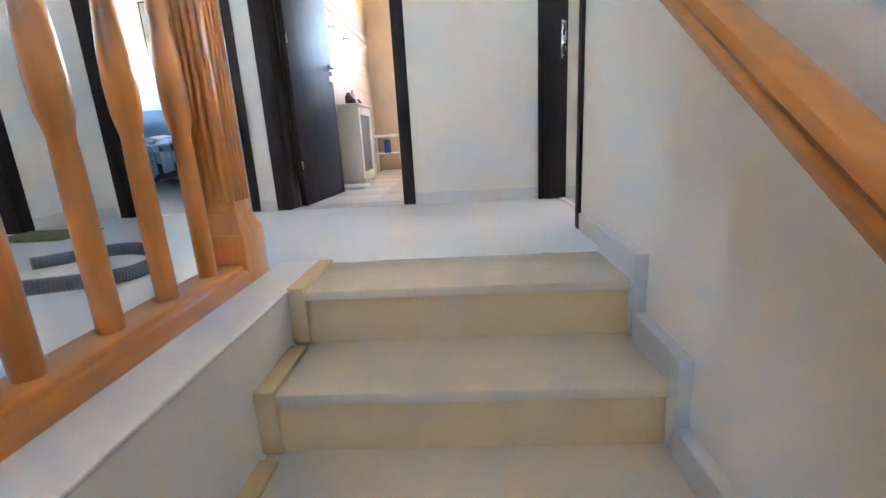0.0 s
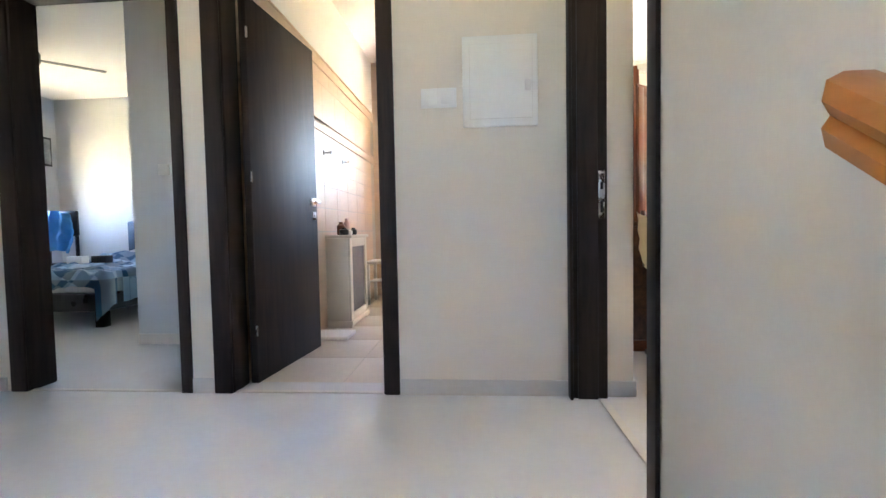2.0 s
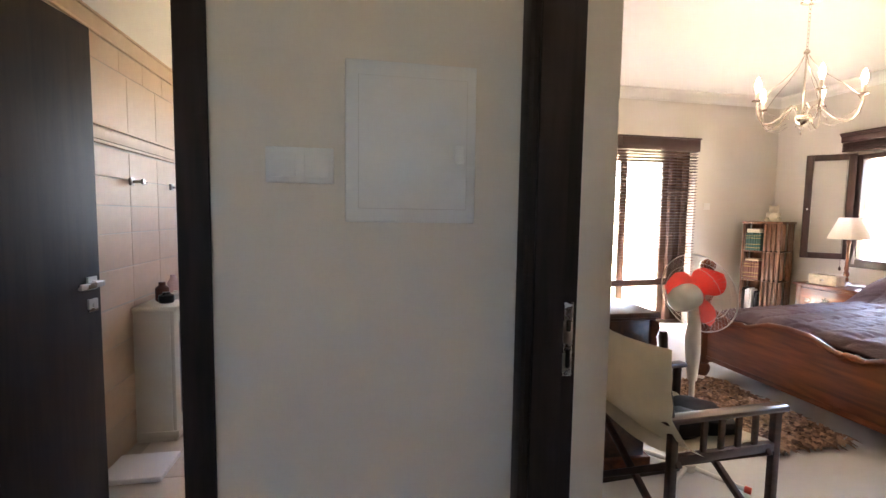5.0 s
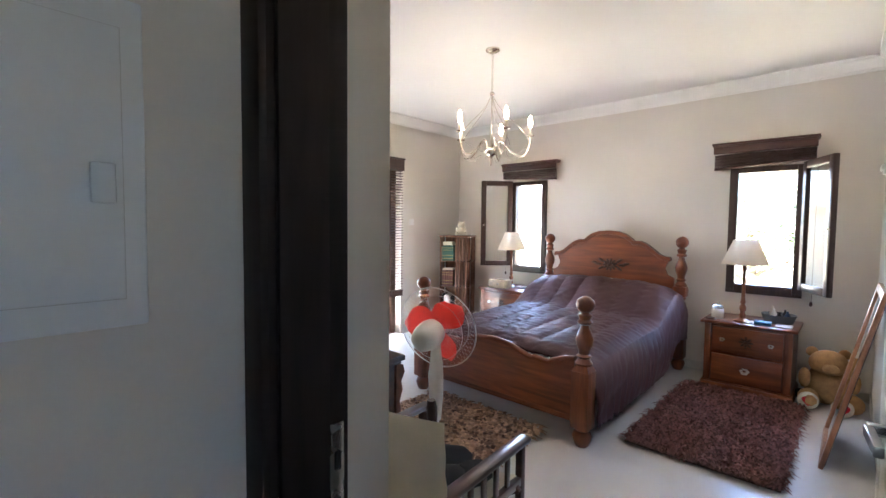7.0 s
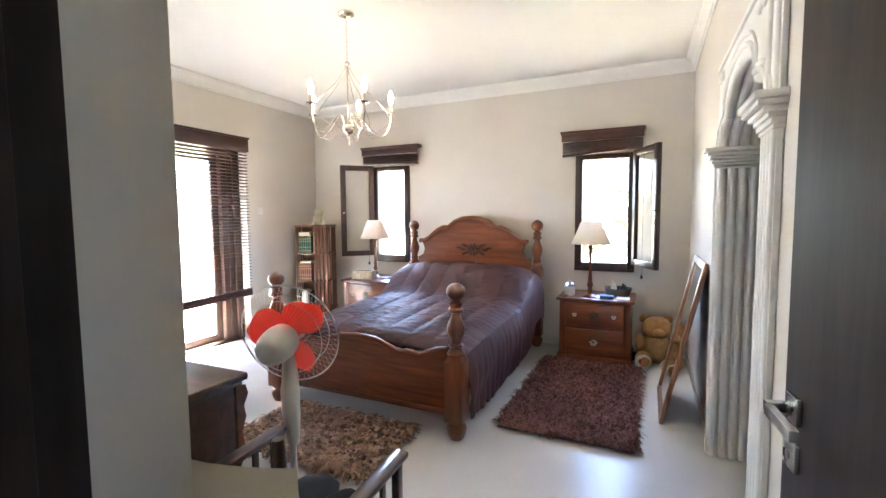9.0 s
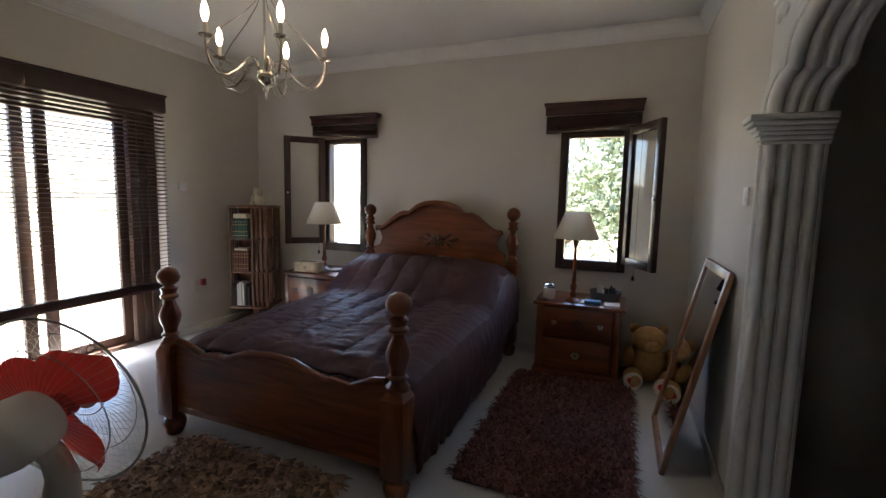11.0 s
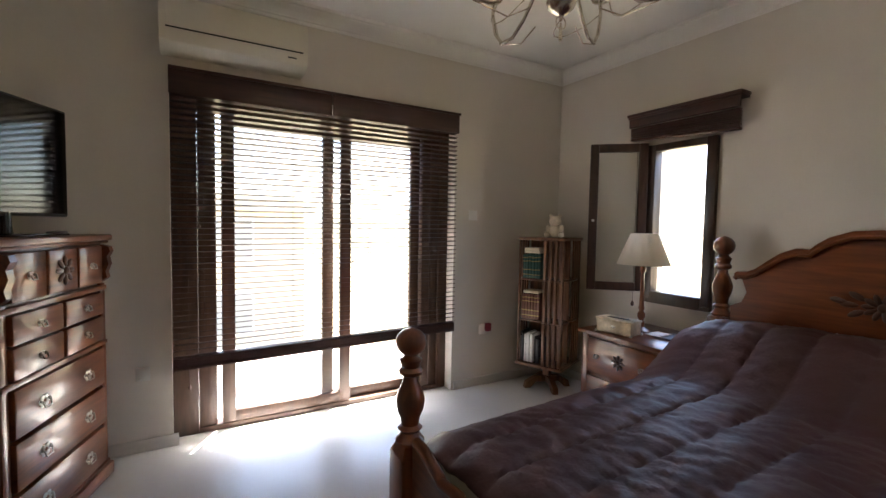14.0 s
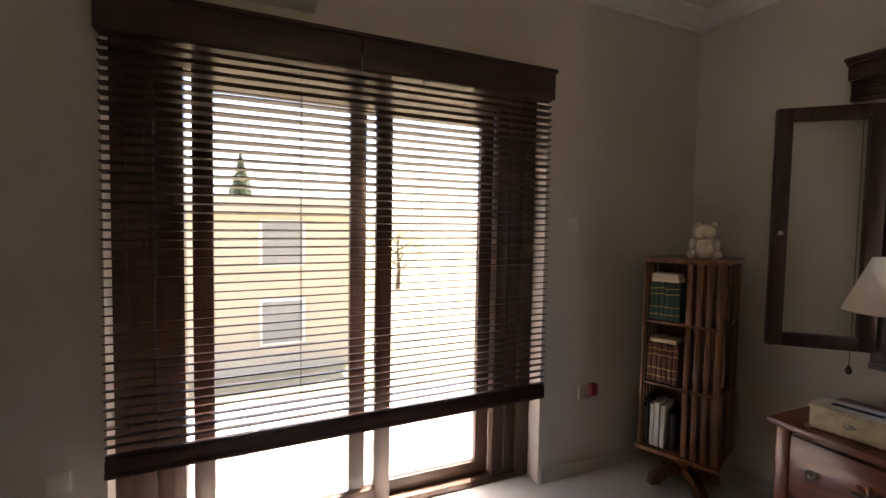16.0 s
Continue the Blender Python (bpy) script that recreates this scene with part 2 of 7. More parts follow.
def box(bm, a, b, bevel=0.0, m=None):
    """An upright box between two corners, its edges rounded by bevel; m turns it."""
    lo = Vector([min(p, q) for p, q in zip(a, b)])
    hi = Vector([max(p, q) for p, q in zip(a, b)])
    made = bmesh.ops.create_cube(bm, size=1.0)["verts"]
    for v in made:
        v.co = Vector([lo[i] + (v.co[i] + 0.5) * (hi[i] - lo[i]) for i in range(3)])
    if bevel > 0:
        edges = {e for v in made for e in v.link_edges}
        out = bmesh.ops.bevel(bm, geom=list(edges), offset=bevel, segments=2, affect="EDGES", profile=0.5)
        made = list({v for f in out["faces"] for v in f.verts} | {v for v in made if v.is_valid})
    if m is not None:
        bmesh.ops.transform(bm, matrix=m, verts=made)
    return bm


def lathe(bm, profile, centre=(0, 0, 0), seg=24, m=None):
    """A turned shape: profile rows of radius, height."""
    rings = []
    for r, z in profile:
        rings.append([bm.verts.new((centre[0] + r * math.cos(2 * math.pi * k / seg), centre[1] + r * math.sin(2 * math.pi * k / seg), centre[2] + z)) for k in range(seg)])
    for low, up in zip(rings, rings[1:]):
        for k in range(seg):
            bm.faces.new((low[k], low[(k + 1) % seg], up[(k + 1) % seg], up[k]))
    if profile[0][0] > 1e-4:
        bm.faces.new(list(reversed(rings[0])))
    if profile[-1][0] > 1e-4:
        bm.faces.new(rings[-1])
    if m is not None:
        bmesh.ops.transform(bm, matrix=m, verts=[v for ring in rings for v in ring])
    return bm


def tube(bm, points, r, seg=8, closed=False):
    """A round bar along points; r a number or a list."""
    pts = [Vector(p) for p in points]
    n = len(pts)
    rings, last = [], None
    for i, p in enumerate(pts):
        a = pts[(i - 1) % n] if (i or closed) else p
        b = pts[(i + 1) % n] if (i < n - 1 or closed) else p
        d = (b - a).normalized()
        if last is None:
            u = d.orthogonal().normalized()
        else:
            u = (last - d * last.dot(d)).normalized()
        last = u
        w = d.cross(u)
        rr = r[i] if isinstance(r, (list, tuple)) else r
        rings.append([bm.verts.new(p + rr * (math.cos(2 * math.pi * k / seg) * u + math.sin(2 * math.pi * k / seg) * w)) for k in range(seg)])
    pairs = list(zip(rings, rings[1:])) + ([(rings[-1], rings[0])] if closed else [])
    for low, up in pairs:
        for k in range(seg):
            bm.faces.new((low[k], low[(k + 1) % seg], up[(k + 1) % seg], up[k]))
    if not closed:
        bm.faces.new(list(reversed(rings[0])))
        bm.faces.new(rings[-1])
    return bm


def slab(bm, outline, axis, d0, d1):
    """A flat plate: outline rows (p, q) in the plane across axis, between d0 and d1."""
    def at(p, q, d):
        return {"x": (d, p, q), "y": (p, d, q), "z": (p, q, d)}[axis]
    lo = [bm.verts.new(at(p, q, d0)) for p, q in outline]
    hi = [bm.verts.new(at(p, q, d1)) for p, q in outline]
    n = len(outline)
    bm.faces.new(lo)
    bm.faces.new(list(reversed(hi)))
    for k in range(n):
        bm.faces.new((lo[k], hi[k], hi[(k + 1) % n], lo[(k + 1) % n]))
    return bm


def ball(bm, centre, r, sx=1, sy=1, sz=1, seg=16, m=None):
    made = bmesh.ops.create_uvsphere(bm, u_segments=seg, v_segments=max(6, seg // 2), radius=r)["verts"]
    for v in made:
        v.co = Vector((v.co.x * sx, v.co.y * sy, v.co.z * sz))
    if m is not None:
        bmesh.ops.transform(bm, matrix=m, verts=made)
    bmesh.ops.translate(bm, vec=centre, verts=made)
    return bm


def finish(bm, name, material, smooth=True, limit=40):
    bmesh.ops.recalc_face_normals(bm, faces=bm.faces)
    me = bpy.data.meshes.new(name)
    if smooth:
        for f in bm.faces:
            f.smooth = True
        for e in bm.edges:
            if len(e.link_faces) == 2 and e.calc_face_angle(0) > radians(limit):
                e.smooth = False
    bm.to_mesh(me)
    bm.free()
    me.materials.append(material)
    return me


def part(name, bm, material, parent, label="", smooth=True):
    ob = new(name, finish(bm, name, material, smooth))
    ob.parent = parent
    if label:
        ob["label"] = label
    return ob


def thing(name, label, category, loc=(0, 0, 0), rz=0.0, group="", kind=""):
    ob = new(name)
    ob.empty_display_size = 0.05
    ob.matrix_world = pose(*loc, 0, 0, rz)
    return tagged(ob, label, category, group, kind)


def solid(name, bm, material, label, category, kind="", group="", smooth=True):
    ob = new(name, finish(bm, name, material, smooth))
    return tagged(ob, label, category, group, kind)


def structure(name, bm, material, label, category):
    return solid(name, bm, material, label, category, "structure", smooth=False)


def wall_with(bm, axis, d0, d1, lo, hi, z0, z1, holes):
    """A wall across axis (its thickness d0..d1), from lo to hi, pierced by holes (a, b, z0, z1)."""
    def put(a, b, c, d):
        if b - a > 1e-4 and d - c > 1e-4:
            box(bm, (d0, a, c), (d1, b, d)) if axis == "x" else box(bm, (a, d0, c), (b, d1, d))
    at = lo
    for a, b, c, d in sorted(holes):
        put(at, a, z0, z1)
        put(a, b, z0, c)
        put(a, b, d, z1)
        at = b
    put(at, hi, z0, z1)
    return bm


# ---- measures ----
HALL_CEIL, BED_CEIL, BLUE_CEIL = 2.83, 2.765, 2.65
WX, EX, SY, NY = 2.36, 6.70, -0.87, 3.53   # bedroom walls

# ---- large structure ----
def shell():
    # floors
    b = bm_new(); box(b, (-1.05, -1.345, -0.2), (2.24, 0.16, 0.0))
    box(b, (-1.05, -4.95, -0.2), (1.03, -1.345, -0.001))
    structure("floor_hall", b, FLOOR, "pale grey vinyl floor of the landing", "floor")
    b = bm_new(); box(b, (2.24, -0.93, -0.2), (6.72, 3.53, 0.0)); box(b, (3.61, 3.53, -0.019), (5.56, 3.64, 0.0))
    structure("floor_bedroom", b, FLOOR, "pale glossy vinyl floor of the bedroom", "floor")
    b = bm_new(); box(b, (0.3, 0.16, -0.2), (2.05, 3.3, -0.006))
    structure("floor_bathroom", b, GROUT, "beige tiled bathroom floor with pale joints", "floor")
    b = bm_new(); box(b, (-4.2, 0.16, -0.2), (0.3, 3.75, -0.002))
    structure("floor_blue_bedroom", b, FLOOR, "pale vinyl floor of the small bedroom", "floor")
    b = bm_new(); box(b, (3.3, -2.7, -0.2), (5.6, -0.93, -0.002))
    structure("floor_dressing_room", b, FLOOR, "pale floor of the dressing room behind the arch", "floor")
    # ceilings
    b = bm_new(); box(b, (-1.2, -5.1, HALL_CEIL), (2.3, 0.1, HALL_CEIL + 0.1))
    structure("ceiling_hall", b, CEIL, "white painted landing ceiling", "ceiling")
    b = bm_new(); box(b, (2.3, -2.8, BED_CEIL), (6.8, 3.7, BED_CEIL + 0.1))
    structure("ceiling_bedroom", b, CEIL, "white painted bedroom ceiling", "ceiling")
    b = bm_new(); box(b, (0.25, 0.1, HALL_CEIL), (2.3, 4.3, HALL_CEIL + 0.1))
    structure("ceiling_bathroom", b, CEIL, "white painted bathroom ceiling", "ceiling")
    b = bm_new(); box(b, (-4.2, 0.14, BLUE_CEIL), (0.25, 3.6, BLUE_CEIL + 0.1)); box(b, (-4.2, 0.1, HALL_CEIL), (0.25, 3.75, HALL_CEIL + 0.05))
    structure("ceiling_blue_bedroom", b, CEIL, "white painted ceiling of the small bedroom", "ceiling")
    # hall walls
    b = bm_new(); wall_with(b, "y", 0.0, 0.14, -1.2, 2.36, -0.02, HALL_CEIL, [(-0.70, 0.19, -0.02, 2.05), (0.40, 1.22, -0.02, 2.05)])
    structure("wall_hall_far", b, WALL, "cream painted landing wall with two doorways", "wall")
    b = bm_new(); wall_with(b, "x", 2.09, WX, -5.0, 0.0, -2.5, HALL_CEIL, [(-0.94, 0.0, -0.02, 2.05)])
    structure("wall_hall_right", b, WALL, "cream painted wall between stairs and bedroom", "wall")
    b = bm_new(); wall_with(b, "x", -1.2, -1.05, -5.0, 0.0, -0.2, HALL_CEIL, [(-1.25, -0.42, -0.02, 2.05)])
    structure("wall_hall_left", b, WHITEWALL, "white painted landing wall with a doorway", "wall")
    b = bm_new(); wall_with(b, "y", -5.1, -4.95, -1.2, 2.3, -2.5, HALL_CEIL, [(0.7, 1.35, 1.75, 2.3)])
    structure("wall_stair_back", b, WHITEWALL, "white painted wall at the foot of the stairs", "wall")
    b = bm_new(); box(b, (0.90, -4.95, -2.5), (1.045, -1.36, -0.001))
    box(b, (1.045, -1.62, -2.5), (2.09, -1.36, -0.2))
    structure("wall_stairwell", b, WHITEWALL, "white plastered stairwell side wall", "wall")
    b = bm_new(); wall_with(b, "x", -1.9, -1.75, -1.5, -0.2, -0.1, 2.3, [(-1.0, -0.75, 1.2, 1.6)]); box(b, (-1.75, -1.5, -0.1), (-1.05, -0.2, 0.0)); box(b, (-1.75, -0.32, 0), (-1.2, -0.2, 2.3)); box(b, (-1.75, -1.5, 0), (-1.2, -1.35, 2.3)); box(b, (-1.9, -1.5, 2.3), (-1.2, -0.2, 2.4))
    structure("wall_left_room", b, WHITEWALL, "white painted walls of the next room", "wall")
    # bedroom walls
    b = bm_new(); wall_with(b, "y", NY, NY + 0.2, WX - 0.15, EX + 0.2, -0.2, BED_CEIL, [(3.61, 5.56, -0.02, 2.12)])
    structure("wall_bedroom_north", b, BEDWALL, "beige bedroom wall with sliding glass door", "wall")
    b = bm_new(); wall_with(b, "x", EX, EX + 0.2, SY - 0.15, NY, -0.2, BED_CEIL, [(-0.40, 0.165, 0.80, 1.96), (2.095, 2.60, 0.81, 1.97)])
    structure("wall_bedroom_east", b, BEDWALL, "beige bedroom wall with two small windows", "wall")
    b = bm_new(); box(b, (WX - 0.15, 0.14, -0.1), (WX, NY, BED_CEIL))
    structure("wall_bedroom_west", b, BEDWALL, "beige bedroom wall behind the dresser", "wall")
    # side rooms
    b = bm_new(); box(b, (0.25, 0.14, -0.1), (0.40, 3.3, HALL_CEIL))
    structure("wall_bath_left", b, WHITEWALL, "painted upper part of the bathroom wall", "wall")
    b = bm_new(); wall_with(b, "y", 3.3, 3.45, 0.25, 2.25, -0.1, HALL_CEIL, [(1.2, 1.8, 1.4, 2.15)])
    structure("wall_bath_back", b, TILEWALL, "cream tiled bathroom end wall with a window", "wall")
    b = bm_new(); box(b, (2.05, 0.14, -0.1), (2.25, 3.3, HALL_CEIL))
    structure("wall_bath_right", b, TILEWALL, "cream tiled bathroom wall", "wall")
    b = bm_new(); wall_with(b, "x", -4.2, -4.05, 0.14, 3.6, -0.1, HALL_CEIL, [(2.36, 3.12, 0.93, 1.93)])
    box(b, (-4.2, 3.6, -0.1), (0.25, 3.75, HALL_CEIL))
    box(b, (-4.2, 0.0, -0.1), (-1.2, 0.14, HALL_CEIL))
    box(b, (-0.83, 0.95, -0.1), (0.25, 3.6, BLUE_CEIL - 0.001))
    structure("wall_blue_room", b, GREYWALL, "white painted walls of the small bedroom", "wall")


shell()


def staircase():
    x0, x1, top, going, rise = 1.045, 2.09, -1.665, 0.28, 0.172
    stairs = thing("staircase", "cream stone staircase up to the landing", "stairs", (1.54, top, 0), kind="structure")
    for k in range(11):
        y, z = -going * k, -rise * k
        b = bm_new()
        box(b, (x0 - 1.54, y, z - 0.032), (x1 - 0.0005 - 1.54, y + (0.308 if k == 0 else going + 0.025), z), 0.007)
        part("tread", b, TREAD, stairs)
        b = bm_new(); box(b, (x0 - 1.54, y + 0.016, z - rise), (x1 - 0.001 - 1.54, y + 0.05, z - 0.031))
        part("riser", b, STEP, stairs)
    # stepped skirting along both sides, one board a step
    for a, c, rising in ((x0 + 0.0005, x0 + 0.05, 0.014), (x1 - 0.036, x1 - 0.0005, 0.085)):
        for k in range(11):
            y, z = -going * k, -rise * k
            b = bm_new()
            fore = 0.035 if rising > 0.05 else 0.012
            slab(b, [(y - fore, z - rise + rising), (y + 0.0, z - rise + 0.002), (y + 0.015, z + 0.001), (y + (0.306 if k == 0 else going - 0.036), z + 0.001),
                     (y + (0.306 if k == 0 else going - 0.036), z + rising), (y - fore, z + rising)], "x", a - 1.54, c - 1.54)
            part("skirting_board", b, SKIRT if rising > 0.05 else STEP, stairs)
    b = bm_new(); box(b, (1.04, -1.356, -0.01), (2.074, -1.344, 0.003))
    structure("threshold_strip", b, SKIRT, "thin metal strip between step and floor", "floor trim")
    b = bm_new(); box(b, (0.90, -4.9, 0.0), (1.052, -1.36, 0.012), 0.004)
    structure("stairwell_cap", b, SKIRT, "pale stone capping along the stairwell edge", "floor trim")


staircase()


def skirting():
    runs = [((0.22, -0.012, 0), (0.335, 0.0, 0.075)), ((1.27, -0.012, 0), (2.06, 0.0, 0.075)), ((-1.05, -0.012, 0), (-0.79, 0.0, 0.075)),
            ((2.078, -1.345, 0), (2.09, -0.98, 0.075)), ((-1.05, -0.33, 0), (-1.038, 0, 0.075)),
            ((2.237, -0.012, 0), (WX + 0.012, -0.0005, 0.075)), ((WX, 0.0, 0), (WX + 0.012, NY, 0.075)), ((WX, NY - 0.012, 0), (3.64, NY, 0.075)), ((5.58, NY - 0.012, 0), (EX, NY, 0.075)),
            ((EX - 0.012, SY, 0), (EX, NY, 0.075)), ((4.90, SY, 0), (EX, SY + 0.012, 0.075)), ((WX, SY, 0), (3.60, SY + 0.012, 0.075))]
    for a, c in runs:
        b = bm_new(); box(b, a, c, 0.003)
        structure("baseboard", b, SKIRT, "low pale grey skirting board", "skirting")


skirting()


def cornice():
    prof = [(0, 0), (0.015, 0), (0.018, 0.03), (0.03, 0.035), (0.034, 0.05), (0.055, 0.095), (0.08, 0.13), (0.085, 0.145), (0.10, 0.15), (0.105, 0.18), (0, 0.18)]
    prof = [(d * 0.72, h * 0.639) for d, h in prof]
    z0 = BED_CEIL - 0.115
    loop = [((WX, SY), (1, 1)), ((EX, SY), (-1, 1)), ((EX, NY), (-1, -1)), ((WX, NY), (1, -1))]
    for k in range(4):
        (p, dp), (q, dq) = loop[k], loop[(k + 1) % 4]
        b = bm_new()
        A = [b.verts.new((p[0] + dp[0] * d, p[1] + dp[1] * d, z0 + h)) for d, h in prof]
        B = [b.verts.new((q[0] + dq[0] * d, q[1] + dq[1] * d, z0 + h)) for d, h in prof]
        n = len(prof)
        for i in range(n):
            b.faces.new((A[i], A[(i + 1) % n], B[(i + 1) % n], B[i]))
        structure("cornice", b, PLASTER, "moulded white plaster ceiling cornice", "cornice")


cornice()


# ---- doors ----
def handle_set(parent, x, y, z, side, along):
    """A square lever handle and a lock plate on a leaf face; side: +1 or -1 across the leaf (local y), along: lever's way."""
    b = bm_new(); box(b, (x - 0.026, y, z - 0.026), (x + 0.026, y + side * 0.009, z + 0.026), 0.002)
    box(b, (x - 0.011, y + side * 0.009, z - 0.011), (x + 0.011, y + side * 0.05, z + 0.011), 0.003)
    box(b, (x - 0.012, y + side * 0.04, z - 0.011), (x + along * 0.13, y + side * 0.056, z + 0.011), 0.003)
    part("door_handle", b, STEEL, parent, "square brushed steel lever handle")
    b = bm_new(); box(b, (x - 0.026, y, z - 0.116), (x + 0.026, y + side * 0.009, z - 0.064), 0.002)
    lathe(b, [(0.009, 0), (0.009, 0.004), (0.004, 0.005)], seg=12, m=Matrix.Translation((x, y + side * 0.009, z - 0.09)) @ Matrix.Rotation(radians(-90 * side), 4, "X"))
    part("lock_plate", b, STEEL, parent)


def door_frame(name, axis, a, c, d0, d1, top, near, label):
    """Wenge lining and casings of a doorway from a to c across the wall's thickness d0..d1; near: widths of the casings at a and c."""
    fr = thing(name, label, "door frame", ((a + c) / 2, (d0 + d1) / 2, 0) if axis == "y" else ((d0 + d1) / 2, (a + c) / 2, 0), kind="structure")
    ox, oy = fr.location.x, fr.location.y

    def put(nm, p0, p1, q0, q1, z0, z1):
        b = bm_new()
        if axis == "y":
            box(b, (p0 - ox, q0 - oy, z0), (p1 - ox, q1 - oy, z1), 0.003)
        else:
            box(b, (q0 - ox, p0 - oy, z0), (q1 - ox, p1 - oy, z1), 0.003)
        part(nm, b, WENGE, fr)
    put("jamb_lining", a, a + 0.035, d0, d1, 0, top)
    put("jamb_lining", c - 0.035, c, d0, d1, 0, top)
    put("head_lining", a + 0.035, c - 0.035, d0, d1, top - 0.035, top)
    for s, (e0, e1) in (("front", (d0 - 0.014, d0 - 0.001)), ("back", (d1 + 0.001, d1 + 0.014))):
        put("casing", a - near[0] + 0.03, a + 0.027, e0, e1, 0, top + 0.055)
        put("casing", c - 0.027, c + near[1] - 0.03, e0, e1, 0, top + 0.055)
        put("head_casing", a + 0.027, c - 0.027, e0, e1, top - 0.03, top + 0.055)
    return fr


door_frame("door_frame_blue_room", "y", -0.70, 0.19, 0.0, 0.14, 2.05, (0.09, 0.06), "dark wenge door frame of the small bedroom")
bath_frame = door_frame("door_frame_bathroom", "y", 0.40, 1.22, 0.0, 0.14, 2.05, (0.095, 0.075), "dark wenge door frame of the bathroom")
door_frame("door_frame_left", "x", -1.25, -0.42, -1.2, -1.05, 2.05, (0.09, 0.09), "dark wenge door frame in the side wall")


def bath_door():
    d = thing("door_bathroom", "dark wenge bathroom door standing open", "door", (0.452, 0.125, 0.006), 84.5)
    b = bm_new(); box(b, (0.0, -0.042, 0.0), (0.745, 0.0, 2.0), 0.003)
    part("leaf", b, WENGE, d)
    handle_set(d, 0.69, -0.042, 0.985, -1, -1)
    for z in (0.25, 1.05, 1.78):
        b = bm_new(); lathe(b, [(0.005, 0), (0.006, 0.004), (0.006, 0.05), (0.005, 0.054)], (-0.004, -0.046, z), 10)
        part("hinge", b, STEEL, d, "small steel hinge")
    tagged(d, kind="structure")


bath_door()


def bedroom_door():
    fr = thing("door_frame_bedroom", "dark wenge bedroom door frame with steel strike plate", "door frame", (2.17, -0.47, 0), kind="structure")
    ox, oy = 2.17, -0.47
    def put(nm, lo, hi, mt=WENGE, lb=""):
        b = bm_new(); box(b, (lo[0] - ox, lo[1] - oy, lo[2]), (hi[0] - ox, hi[1] - oy, hi[2]), 0.003); part(nm, b, mt, fr, lb)
    put("jamb_lining", (2.076, -0.034, 0), (2.235, -0.001, 2.05))
    put("jamb_lining", (2.092, -0.939, 0), (2.235, -0.922, 2.05))
    put("head_lining", (2.092, -0.922, 2.015), (2.235, -0.034, 2.05))
    put("door_stop", (2.10, -0.046, 0), (2.19, -0.034, 2.015))
    put("casing", (2.062, -0.06, 0), (2.0755, -0.001, 2.11))
    put("casing", (2.076, -0.98, 0), (2.089, -0.922, 2.11))
    put("head_casing", (2.076, -0.922, 2.02), (2.0895, -0.06, 2.11))
    put("strike_plate", (2.196, -0.037, 0.83), (2.224, -0.0335, 1.045), STEEL, "brushed steel strike plate")
    put("latch_opening", (2.203, -0.0385, 0.96), (2.216, -0.0365, 0.995), BLACKPLASTIC)
    put("bolt_opening", (2.203, -0.0385, 0.855), (2.216, -0.0365, 0.91), BLACKPLASTIC)
    d = thing("door_bedroom", "dark wenge bedroom door standing wide open", "door", (2.255, -0.90, 0.006), 5.7, kind="structure")
    b = bm_new(); box(b, (0.0, -0.002, 0.0), (0.83, 0.04, 2.0), 0.003)
    part("leaf", b, WENGE, d)
    handle_set(d, 0.775, 0.04, 0.985, 1, -1)


bedroom_door()


# ---- bedroom openings ----
def sliding_door():
    y0, y1 = 3.63, 3.73
    d = thing("sliding_glass_door", "brown framed sliding glass door to the terrace", "glass door", (4.61, 3.68, 0), kind="structure")
    def put(nm, lo, hi, mt=FRAMETAN, bev=0.003):
        b = bm_new(); box(b, (lo[0] - 4.61, lo[1] - 3.68, lo[2]), (hi[0] - 4.61, hi[1] - 3.68, hi[2]), bev); return part(nm, b, mt, d)
    # left post widened 5 cm: its dark strip stands in for shaded wall
    put("frame", (3.61, y0, 0.0), (3.75, y1, 2.12)); put("frame", (5.48, y0, 0.0), (5.56, y1, 2.12))
    put("track_post", (3.752, y0 + 0.012, 0.036), (3.855, y1 - 0.012, 2.039)); put("track_post", (5.33, y0 + 0.012, 0.036), (5.40, y1 - 0.02, 2.039)); put("track_post", (5.412, y0 + 0.02, 0.036), (5.478, y1 - 0.012, 2.039))
    put("head_rail", (3.75, y0, 2.04), (5.48, y1, 2.12)); put("sill_track", (3.75, y0, 0.0), (5.48, y1, 0.035))
    def sash(x0, x1, ya, yb):
        put("sash_stile", (x0, ya, 0.036), (x0 + 0.078, yb, 2.04)); put("sash_stile", (x1 - 0.078, ya, 0.036), (x1, yb, 2.04))
        put("sash_rail", (x0 + 0.078, ya, 0.036), (x1 - 0.078, yb, 0.11)); put("sash_rail", (x0 + 0.078, ya, 1.96), (x1 - 0.078, yb, 2.04))
        g = put("pane", (x0 + 0.078, (ya + yb) / 2 - 0.003, 0.11), (x1 - 0.078, (ya + yb) / 2 + 0.003, 1.96), GLASS, 0)
        g.visible_shadow = False
    sash(3.885, 4.74, 3.635, 3.675)
    sash(4.545, 5.325, 3.685, 3.725)


sliding_door()


